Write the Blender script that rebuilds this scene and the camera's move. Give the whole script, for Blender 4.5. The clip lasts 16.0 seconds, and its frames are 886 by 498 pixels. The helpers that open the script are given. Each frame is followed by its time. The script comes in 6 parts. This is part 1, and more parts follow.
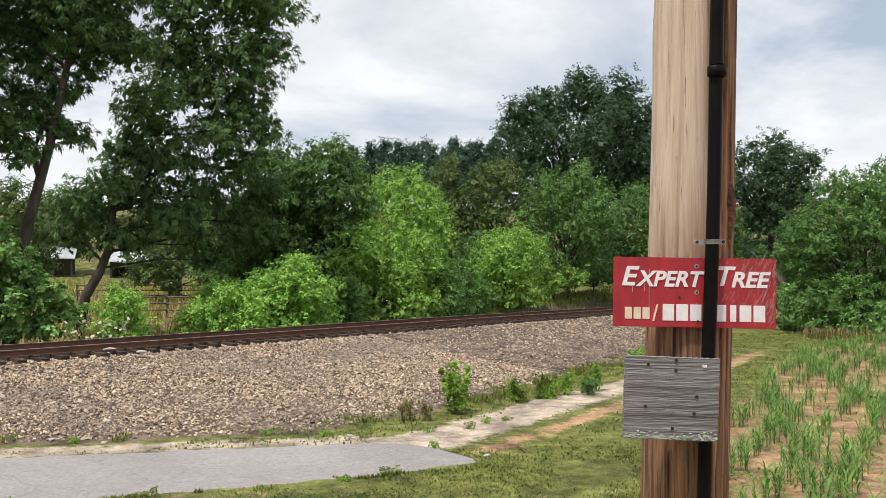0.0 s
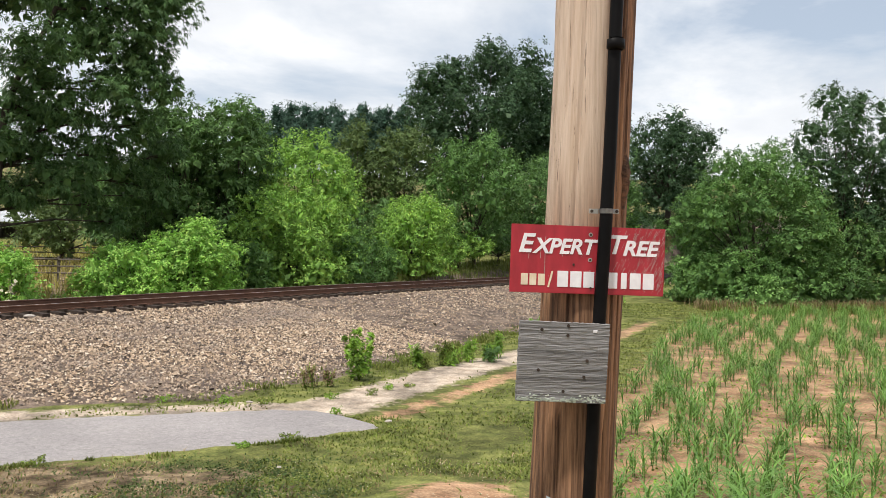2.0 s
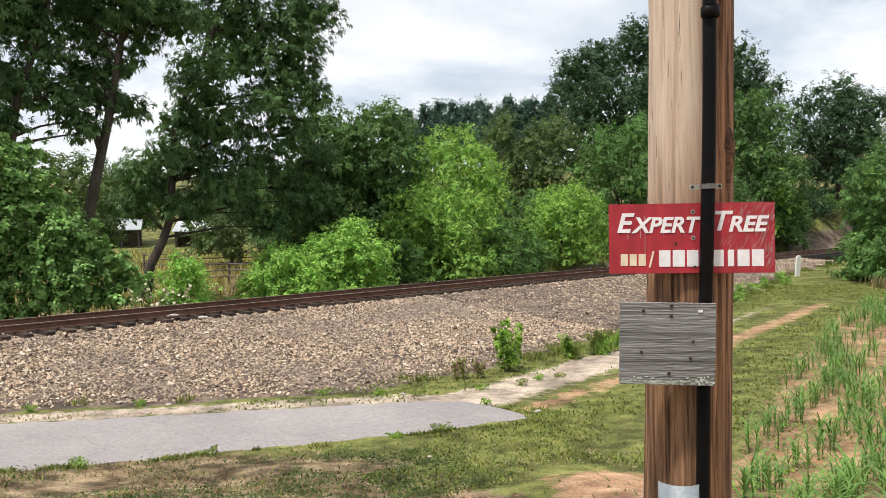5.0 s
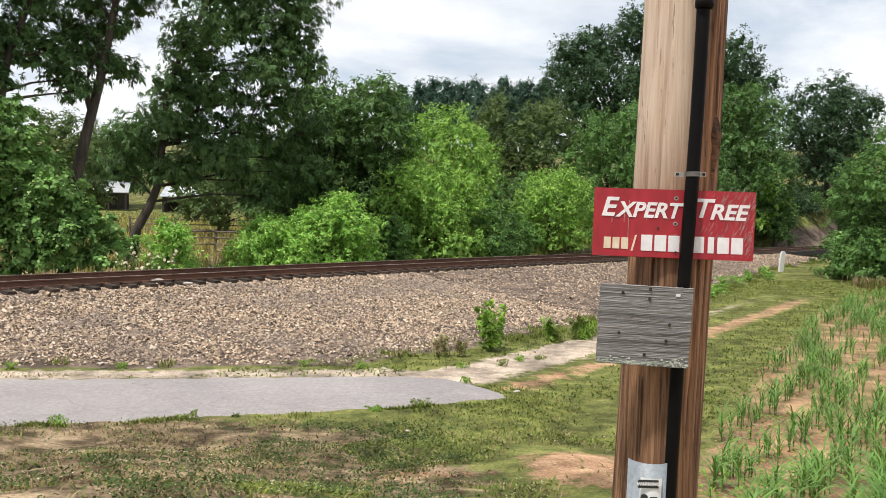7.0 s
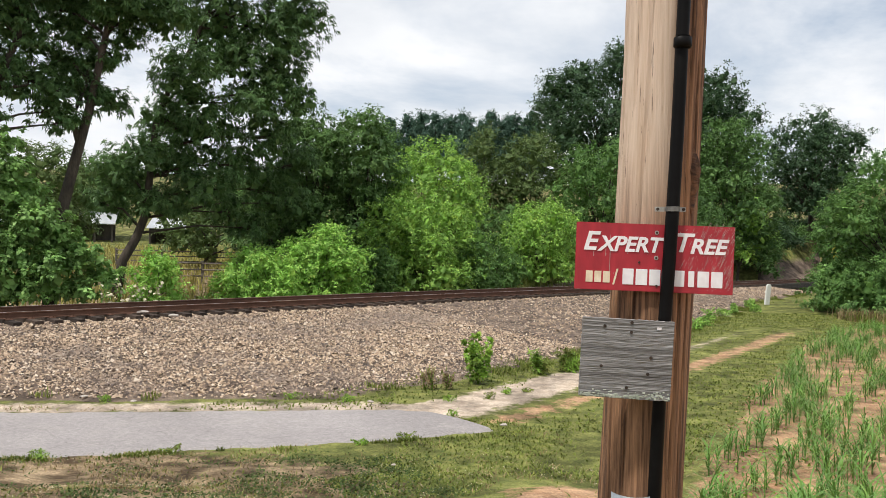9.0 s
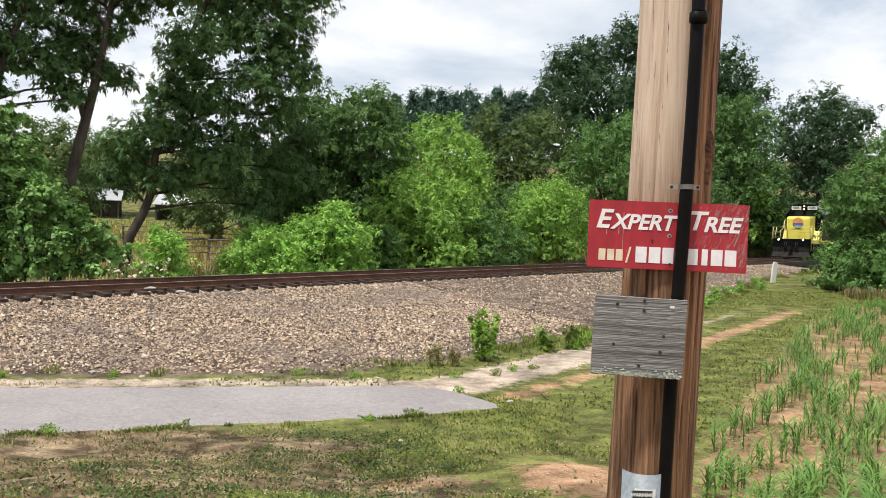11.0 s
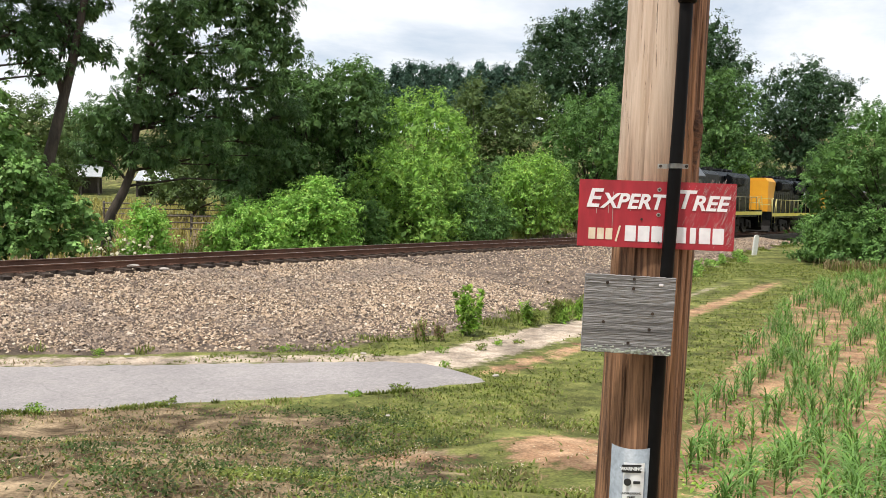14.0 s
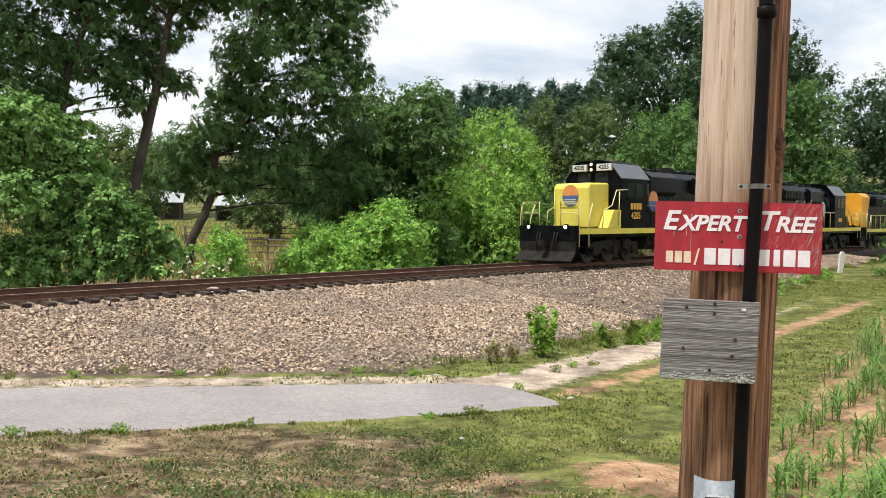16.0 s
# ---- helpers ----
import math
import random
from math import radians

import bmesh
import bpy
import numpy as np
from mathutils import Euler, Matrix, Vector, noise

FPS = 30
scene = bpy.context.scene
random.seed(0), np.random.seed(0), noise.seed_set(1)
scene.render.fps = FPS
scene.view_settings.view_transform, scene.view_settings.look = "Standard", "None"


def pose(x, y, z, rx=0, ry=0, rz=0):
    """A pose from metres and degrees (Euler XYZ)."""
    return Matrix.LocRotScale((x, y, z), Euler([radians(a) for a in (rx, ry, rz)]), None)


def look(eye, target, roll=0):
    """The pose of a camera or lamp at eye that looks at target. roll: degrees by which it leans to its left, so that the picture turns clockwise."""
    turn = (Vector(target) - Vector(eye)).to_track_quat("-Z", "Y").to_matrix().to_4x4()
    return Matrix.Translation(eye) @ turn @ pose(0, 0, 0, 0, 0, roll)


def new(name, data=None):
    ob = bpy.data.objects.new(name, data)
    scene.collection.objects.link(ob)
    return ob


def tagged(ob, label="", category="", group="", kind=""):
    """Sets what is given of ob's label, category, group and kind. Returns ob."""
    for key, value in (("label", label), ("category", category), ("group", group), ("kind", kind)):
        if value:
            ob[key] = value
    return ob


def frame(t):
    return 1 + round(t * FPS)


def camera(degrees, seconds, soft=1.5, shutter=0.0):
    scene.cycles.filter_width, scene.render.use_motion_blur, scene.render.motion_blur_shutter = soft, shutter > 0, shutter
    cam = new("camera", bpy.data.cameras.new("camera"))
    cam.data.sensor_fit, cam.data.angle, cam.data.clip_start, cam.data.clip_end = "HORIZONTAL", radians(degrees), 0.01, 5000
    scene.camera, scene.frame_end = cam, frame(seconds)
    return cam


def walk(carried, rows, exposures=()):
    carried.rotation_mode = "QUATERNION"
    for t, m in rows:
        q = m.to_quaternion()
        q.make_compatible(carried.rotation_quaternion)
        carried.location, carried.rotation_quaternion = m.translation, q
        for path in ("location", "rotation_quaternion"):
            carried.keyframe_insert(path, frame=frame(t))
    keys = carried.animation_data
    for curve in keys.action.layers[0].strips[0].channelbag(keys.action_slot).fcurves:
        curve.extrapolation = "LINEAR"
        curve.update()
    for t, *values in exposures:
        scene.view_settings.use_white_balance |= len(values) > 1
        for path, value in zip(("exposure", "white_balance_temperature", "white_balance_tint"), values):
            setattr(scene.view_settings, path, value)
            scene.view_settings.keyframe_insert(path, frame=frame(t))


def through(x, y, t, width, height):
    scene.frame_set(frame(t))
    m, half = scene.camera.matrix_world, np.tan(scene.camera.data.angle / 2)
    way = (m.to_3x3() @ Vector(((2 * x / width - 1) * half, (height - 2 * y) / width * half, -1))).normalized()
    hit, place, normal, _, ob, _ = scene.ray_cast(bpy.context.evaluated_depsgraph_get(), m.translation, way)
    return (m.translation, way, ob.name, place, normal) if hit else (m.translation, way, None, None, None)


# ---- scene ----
cam = camera(56.6, 16.0, 0.85)
PATH = [
    (0, (0.016, 0.085, 1.66), (0.013, 2.084, 1.728), -0.3),
    (0.5, (0.034, 0.069, 1.65), (0.067, 2.068, 1.701), -1.4),
    (1, (0.04, 0.078, 1.65), (0.113, 2.076, 1.693), -1.4),
    (1.5, (0.034, 0.07, 1.641), (0.182, 2.064, 1.666), 0.1),
    (2, (0.043, 0.086, 1.645), (0.266, 2.074, 1.637), 0.8),
    (2.5, (0.05, 0.102, 1.653), (0.274, 2.09, 1.653), -0.4),
    (3, (0.046, 0.089, 1.654), (0.175, 2.085, 1.682), -2.5),
    (3.5, (0.054, 0.146, 1.645), (0.156, 2.142, 1.696), -2.1),
    (4, (0.073, 0.111, 1.616), (0.254, 2.103, 1.657), 0.2),
    (4.5, (0.159, 0.072, 1.609), (0.255, 2.07, 1.618), 0.7),
    (5, (0.25, 0.047, 1.626), (0.102, 2.042, 1.602), -2.0),
    (5.2, (0.254, 0.042, 1.629), (0.098, 2.036, 1.579), -3.2),
    (7.3, (0.257, -0.02, 1.607), (0.148, 1.976, 1.531), 1.3),
    (7.5, (0.258, -0.026, 1.607), (0.156, 1.97, 1.548), 1.3),
    (8, (0.267, -0.04, 1.612), (0.172, 1.957, 1.607), 0.5),
    (8.5, (0.274, -0.037, 1.606), (0.18, 1.961, 1.62), 0.3),
    (9, (0.273, -0.038, 1.614), (0.183, 1.96, 1.617), 1.0),
    (11.3, (0.246, -0.024, 1.616), (0.144, 1.971, 1.535), 1.1),
    (11.5, (0.251, -0.013, 1.614), (0.164, 1.982, 1.505), 0.8),
    (12, (0.248, -0.014, 1.632), (0.187, 1.981, 1.501), 0.4),
    (12.5, (0.232, -0.029, 1.639), (0.152, 1.967, 1.541), -0.9),
    (13, (0.223, -0.022, 1.645), (0.148, 1.976, 1.593), -1.3),
    (13.5, (0.181, -0.052, 1.644), (0.132, 1.946, 1.571), -0.2),
    (14, (0.217, -0.052, 1.636), (0.156, 1.944, 1.522), 0.8),
    (14.5, (0.237, -0.034, 1.637), (0.12, 1.959, 1.51), -0.2),
    (15, (0.221, -0.053, 1.638), (0.089, 1.938, 1.509), -0.6),
    (15.5, (0.225, -0.061, 1.649), (0.066, 1.93, 1.548), -0.3),
    (16, (0.214, -0.024, 1.654), (-0.022, 1.961, 1.588), -0.0),
]
walk(cam, [(t, look(eye, target, roll)) for t, eye, target, roll in PATH],
     [(0, -0.08), (1, -0.07), (2, 0.0), (3, 0.02), (4, -0.04), (5, 0.06), (7.5, 0.06), (9, -0.05), (11.5, 0.08), (13, 0.14), (16, 0.11)])

# ---- light ----
SUN_EL, SUN_AZ = 66.0, 222.0
world = bpy.data.worlds.new("sky")
scene.world = world
world.use_nodes = True


def link(tree, a, b):
    tree.links.new(a, b)


def build_sky():
    t = world.node_tree
    t.nodes.clear()
    out = t.nodes.new("ShaderNodeOutputWorld")
    bg = t.nodes.new("ShaderNodeBackground")
    sky = t.nodes.new("ShaderNodeTexSky")
    sky.sky_type = "NISHITA"
    sky.sun_disc = False
    sky.sun_elevation, sky.sun_rotation = radians(SUN_EL), radians(SUN_AZ)
    gain = t.nodes.new("ShaderNodeVectorMath")
    gain.operation = "SCALE"
    gain.inputs["Scale"].default_value = 0.13
    link(t, sky.outputs[0], gain.inputs[0])
    co = t.nodes.new("ShaderNodeTexCoord")
    sep = t.nodes.new("ShaderNodeSeparateXYZ")
    link(t, co.outputs["Generated"], sep.inputs[0])
    lift = t.nodes.new("ShaderNodeMath")
    lift.operation = "ADD"
    lift.inputs[1].default_value = 0.22
    link(t, sep.outputs["Z"], lift.inputs[0])
    lim = t.nodes.new("ShaderNodeMath")
    lim.operation = "MAXIMUM"
    lim.inputs[1].default_value = 0.05
    link(t, lift.outputs[0], lim.inputs[0])
    flat = t.nodes.new("ShaderNodeCombineXYZ")
    for axis in "XY":
        div = t.nodes.new("ShaderNodeMath")
        div.operation = "DIVIDE"
        link(t, sep.outputs[axis], div.inputs[0])
        link(t, lim.outputs[0], div.inputs[1])
        link(t, div.outputs[0], flat.inputs[axis])
    big = t.nodes.new("ShaderNodeTexNoise")
    big.inputs["Scale"].default_value = 0.95
    big.inputs["Detail"].default_value = 7
    big.inputs["Roughness"].default_value = 0.58
    big.inputs["Distortion"].default_value = 0.35
    link(t, flat.outputs[0], big.inputs["Vector"])
    cover = t.nodes.new("ShaderNodeValToRGB")
    cover.color_ramp.elements[0].position = 0.36
    cover.color_ramp.elements[1].position = 0.56
    link(t, big.outputs["Fac"], cover.inputs[0])
    shade = t.nodes.new("ShaderNodeTexNoise")
    shade.inputs["Scale"].default_value = 1.7
    shade.inputs["Detail"].default_value = 6
    link(t, flat.outputs[0], shade.inputs["Vector"])
    cloud = t.nodes.new("ShaderNodeValToRGB")
    cloud.color_ramp.elements[0].position, cloud.color_ramp.elements[0].color = 0.3, (0.84, 0.88, 0.94, 1)
    cloud.color_ramp.elements[1].position, cloud.color_ramp.elements[1].color = 0.62, (1.14, 1.15, 1.17, 1)
    link(t, shade.outputs["Fac"], cloud.inputs[0])
    mix = t.nodes.new("ShaderNodeMix")
    mix.data_type = "RGBA"
    link(t, cover.outputs[0], mix.inputs["Factor"])
    haze = t.nodes.new("ShaderNodeMix")
    haze.data_type = "RGBA"
    haze.inputs["Factor"].default_value = 0.6
    haze.inputs["B"].default_value = (0.70, 0.78, 0.88, 1)
    link(t, gain.outputs[0], haze.inputs["A"])
    link(t, haze.outputs["Result"], mix.inputs["A"])
    link(t, cloud.outputs[0], mix.inputs["B"])
    link(t, mix.outputs["Result"], bg.inputs["Color"])
    bg.inputs["Strength"].default_value = 0.95
    link(t, bg.outputs[0], out.inputs["Surface"])


build_sky()
sun = new("sun", bpy.data.lights.new("sun", "SUN"))
sun.data.energy, sun.data.angle, sun.data.color = 4.0, radians(5), (1.0, 0.95, 0.87)
sun.matrix_world = pose(0, 0, 60, 90 - SUN_EL, 0, 180 - SUN_AZ)

# ---- materials ----


def shader(name):
    m = bpy.data.materials.new(name)
    m.use_nodes = True
    return m, m.node_tree, m.node_tree.nodes["Principled BSDF"]


def noise_node(t, vec, scale, detail=4.0, rough=0.55):
    n = t.nodes.new("ShaderNodeTexNoise")
    n.inputs["Scale"].default_value, n.inputs["Detail"].default_value = scale, detail
    n.inputs["Roughness"].default_value = rough
    link(t, vec, n.inputs["Vector"])
    return n.outputs["Fac"]


def ramp(t, fac, stops):
    r = t.nodes.new("ShaderNodeValToRGB")
    while len(r.color_ramp.elements) < len(stops):
        r.color_ramp.elements.new(0.5)
    for e, (p, c) in zip(r.color_ramp.elements, stops):
        e.position, e.color = p, (*c, 1) if len(c) == 3 else c
    link(t, fac, r.inputs[0])
    return r.outputs[0]


def blend(t, fac, a, b, mode="MIX"):
    m = t.nodes.new("ShaderNodeMix")
    m.data_type, m.blend_type = "RGBA", mode
    for sock, v in (("Factor", fac), ("A", a), ("B", b)):
        if hasattr(v, "links"):
            link(t, v, m.inputs[sock])
        elif sock == "Factor":
            m.inputs[sock].default_value = v
        else:
            m.inputs[sock].default_value = (*v, 1)
    return m.outputs["Result"]


def relief(t, p, height, strength, distance):
    b = t.nodes.new("ShaderNodeBump")
    b.inputs["Strength"].default_value, b.inputs["Distance"].default_value = strength, distance
    link(t, height, b.inputs["Height"])
    link(t, b.outputs[0], p.inputs["Normal"])


def coords(t, stretch=(1, 1, 1)):
    co = t.nodes.new("ShaderNodeTexCoord")
    mp = t.nodes.new("ShaderNodeMapping")
    mp.inputs["Scale"].default_value = stretch
    link(t, co.outputs["Object"], mp.inputs["Vector"])
    return mp.outputs[0]


def surface(name, dark, light, scale=3.0, rough=0.7, metal=0.0, bump=0.2, fine=40.0, stretch=(1, 1, 1), stain=None, dist=0.01, piece=0.0, spec=0.5, sharp=0.4):
    """A worn surface: broad mottling, fine grain and relief; stain: a third colour in patches."""
    m, t, p = shader(name)
    v = coords(t, stretch)
    broad, grain = noise_node(t, v, scale), noise_node(t, v, fine, 3)
    col = blend(t, ramp(t, broad, [(0.5 - sharp / 2, (0, 0, 0)), (0.5 + sharp / 2, (1, 1, 1))]), dark, light)
    col = blend(t, 0.35, col, ramp(t, grain, [(0.3, (0.25, 0.25, 0.25)), (0.7, (0.8, 0.8, 0.8))]), "OVERLAY")
    if stain:
        col = blend(t, ramp(t, noise_node(t, v, scale * 2.3, 6), [(0.55, (0, 0, 0)), (0.66, (1, 1, 1))]), col, stain)
    if piece:
        info = t.nodes.new("ShaderNodeObjectInfo")
        hsv = t.nodes.new("ShaderNodeHueSaturation")
        mr = t.nodes.new("ShaderNodeMapRange")
        mr.inputs["To Min"].default_value, mr.inputs["To Max"].default_value = 1 - piece, 1 + piece
        link(t, info.outputs["Random"], mr.inputs["Value"])
        link(t, mr.outputs[0], hsv.inputs["Value"])
        link(t, col, hsv.inputs["Color"])
        col = hsv.outputs[0]
    link(t, col, p.inputs["Base Color"])
    rr = t.nodes.new("ShaderNodeMapRange")
    rr.inputs["To Min"].default_value, rr.inputs["To Max"].default_value = max(rough - 0.12, 0.05), min(rough + 0.12, 1)
    link(t, broad, rr.inputs["Value"])
    link(t, rr.outputs[0], p.inputs["Roughness"])
    p.inputs["Metallic"].default_value = metal
    p.inputs["Specular IOR Level"].default_value = spec
    if bump:
        relief(t, p, grain, bump, dist)
    return m


def leafy(name, dark, light, tip=None, through=0.22, rough=0.5):
    """Leaves that differ one from the other and let some light through."""
    m, t, p = shader(name)
    g = t.nodes.new("ShaderNodeNewGeometry")
    co = t.nodes.new("ShaderNodeTexCoord")
    stops = [(0.0, dark), (0.75, light), (1.0, tip or light)]
    one = blend(t, 0.4, ramp(t, g.outputs["Random Per Island"], stops), light)
    col = blend(t, ramp(t, noise_node(t, co.outputs["Object"], 0.55, 3), [(0.35, (0, 0, 0)), (0.68, (1, 1, 1))]),
                blend(t, 0.4, one, dark), one)
    spray = noise_node(t, co.outputs["Object"], 2.6, 2)
    col = blend(t, 0.6, col, ramp(t, spray, [(0.34, (0.22, 0.22, 0.22)), (0.66, (0.78, 0.78, 0.78))]), "OVERLAY")
    link(t, col, p.inputs["Base Color"])
    p.inputs["Roughness"].default_value = rough
    p.inputs["Specular IOR Level"].default_value = 0.2
    tr = t.nodes.new("ShaderNodeBsdfTranslucent")
    hs = t.nodes.new("ShaderNodeHueSaturation")
    hs.inputs["Hue"].default_value, hs.inputs["Value"].default_value = 0.485, 1.3
    link(t, col, hs.inputs["Color"])
    link(t, hs.outputs[0], tr.inputs["Color"])
    mx = t.nodes.new("ShaderNodeMixShader")
    mx.inputs[0].default_value = through
    link(t, p.outputs[0], mx.inputs[1])
    link(t, tr.outputs[0], mx.inputs[2])
    link(t, mx.outputs[0], t.nodes["Material Output"].inputs["Surface"])
    return m


def islands(name, stops, rough=0.85, bump=0.4):
    """Loose pieces in one mesh, each of its own colour."""
    m, t, p = shader(name)
    g = t.nodes.new("ShaderNodeNewGeometry")
    v = coords(t)
    col = ramp(t, g.outputs["Random Per Island"], stops)
    grain = noise_node(t, v, 60, 3)
    broad = noise_node(t, v, 0.45, 4)
    col = blend(t, 0.4, col, ramp(t, grain, [(0.3, (0.3, 0.3, 0.3)), (0.7, (0.75, 0.75, 0.75))]), "OVERLAY")
    col = blend(t, ramp(t, broad, [(0.46, (0, 0, 0)), (0.66, (0.6, 0.6, 0.6))]), col, (0.19, 0.15, 0.13))
    link(t, col, p.inputs["Base Color"])
    p.inputs["Roughness"].default_value = rough
    relief(t, p, grain, bump, 0.01)
    return m


def plain_glow(name, colour, strength):
    m, t, p = shader(name)
    p.inputs["Base Color"].default_value = (*colour, 1)
    p.inputs["Emission Color"].default_value = (*colour, 1)
    p.inputs["Emission Strength"].default_value = strength
    return m


def ground_material():
    """Turf, bare red clay, pale sand and ballast dust darkened as shade, by the ground's own zones."""
    m, t, p = shader("earth")
    co = t.nodes.new("ShaderNodeTexCoord")
    v = co.outputs["Object"]

    def zone(name):
        a = t.nodes.new("ShaderNodeAttribute")
        a.attribute_name = name
        return a.outputs["Fac"]

    broad, mid, fine = noise_node(t, v, 0.5, 5), noise_node(t, v, 2.6, 5), noise_node(t, v, 28, 4)
    turf = blend(t, ramp(t, mid, [(0.35, (0, 0, 0)), (0.65, (1, 1, 1))]), (0.085, 0.098, 0.028), (0.19, 0.195, 0.06))
    dry = blend(t, ramp(t, mid, [(0.4, (0, 0, 0)), (0.62, (1, 1, 1))]), (0.085, 0.058, 0.034), (0.31, 0.23, 0.145))
    clay = blend(t, ramp(t, mid, [(0.3, (0, 0, 0)), (0.7, (1, 1, 1))]), (0.285, 0.158, 0.09), (0.43, 0.28, 0.172))
    sand = blend(t, ramp(t, mid, [(0.3, (0, 0, 0)), (0.7, (1, 1, 1))]), (0.33, 0.26, 0.20), (0.50, 0.415, 0.335))
    # ballast bed colour kept dark to paint the shadows between the stones
    shaded_grit = blend(t, ramp(t, mid, [(0.3, (0, 0, 0)), (0.7, (1, 1, 1))]), (0.09, 0.068, 0.055), (0.2, 0.152, 0.12))

    def edge(name, wander=0.5):
        add = t.nodes.new("ShaderNodeMath")
        add.operation = "MULTIPLY_ADD"
        link(t, noise_node(t, v, 3.6, 6, 0.65), add.inputs[0])
        add.inputs[1].default_value = wander
        sub = t.nodes.new("ShaderNodeMath")
        sub.operation = "SUBTRACT"
        link(t, zone(name), sub.inputs[0])
        sub.inputs[1].default_value = wander / 2
        link(t, sub.outputs[0], add.inputs[2])
        return ramp(t, add.outputs[0], [(0.42, (0, 0, 0)), (0.58, (1, 1, 1))])

    col = blend(t, edge("dry", 1.3), turf, dry)
    col = blend(t, edge("clay", 1.1), col, clay)
    col = blend(t, edge("sand", 0.95), col, sand)
    col = blend(t, edge("shaded_grit", 0.5), col, shaded_grit)
    col = blend(t, 0.7, col, ramp(t, noise_node(t, v, 1.15, 6, 0.6), [(0.38, (0.2, 0.2, 0.2)), (0.62, (0.74, 0.74, 0.74))]), "OVERLAY")
    col = blend(t, 0.6, col, ramp(t, fine, [(0.3, (0.2, 0.2, 0.2)), (0.7, (0.8, 0.8, 0.8))]), "OVERLAY")
    link(t, col, p.inputs["Base Color"])
    p.inputs["Roughness"].default_value = 0.95
    p.inputs["Specular IOR Level"].default_value = 0.15
    relief(t, p, fine, 0.7, 0.03)
    return m


def pole_material():
    """Pale weathered pine, checked lengthwise, with brown creosote low down, and browner towards +x."""
    m, t, p = shader("pole_wood")
    co = t.nodes.new("ShaderNodeTexCoord")
    mp = t.nodes.new("ShaderNodeMapping")
    mp.inputs["Scale"].default_value = (1, 1, 0.026)
    link(t, co.outputs["Object"], mp.inputs["Vector"])
    v = mp.outputs[0]
    streak, thin, patch = noise_node(t, v, 46, 8, 0.7), noise_node(t, v, 75, 6, 0.75), noise_node(t, v, 7, 4)
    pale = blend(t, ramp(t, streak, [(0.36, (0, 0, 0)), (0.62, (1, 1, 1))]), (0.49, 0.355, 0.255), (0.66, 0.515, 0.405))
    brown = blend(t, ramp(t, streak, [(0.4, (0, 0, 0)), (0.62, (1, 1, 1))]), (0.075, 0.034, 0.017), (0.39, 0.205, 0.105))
    sep = t.nodes.new("ShaderNodeSeparateXYZ")
    link(t, co.outputs["Object"], sep.inputs[0])
    low = t.nodes.new("ShaderNodeMapRange")
    low.inputs["From Min"].default_value, low.inputs["From Max"].default_value = 2.3, 1.25
    link(t, sep.outputs["Z"], low.inputs["Value"])
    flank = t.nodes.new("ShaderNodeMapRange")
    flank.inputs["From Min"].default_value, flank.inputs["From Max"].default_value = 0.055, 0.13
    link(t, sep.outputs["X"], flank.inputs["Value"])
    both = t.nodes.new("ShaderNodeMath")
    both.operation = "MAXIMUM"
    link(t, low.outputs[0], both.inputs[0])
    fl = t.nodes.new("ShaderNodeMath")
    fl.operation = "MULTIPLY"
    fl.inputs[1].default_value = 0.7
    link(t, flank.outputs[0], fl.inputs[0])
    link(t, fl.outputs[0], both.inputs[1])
    add = t.nodes.new("ShaderNodeMath")
    add.operation = "MULTIPLY_ADD"
    link(t, patch, add.inputs[0])
    add.inputs[1].default_value = 0.9
    off = t.nodes.new("ShaderNodeMath")
    off.operation = "SUBTRACT"
    link(t, both.outputs[0], off.inputs[0])
    off.inputs[1].default_value = 0.42
    link(t, off.outputs[0], add.inputs[2])
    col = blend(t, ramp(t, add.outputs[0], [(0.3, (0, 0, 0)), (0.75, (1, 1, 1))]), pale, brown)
    crack = ramp(t, thin, [(0.355, (0.95, 0.95, 0.95)), (0.385, (0, 0, 0))])
    col = blend(t, crack, col, (0.05, 0.026, 0.013))
    link(t, col, p.inputs["Base Color"])
    p.inputs["Roughness"].default_value = 0.85
    relief(t, p, thin, 0.8, 0.008)
    return m


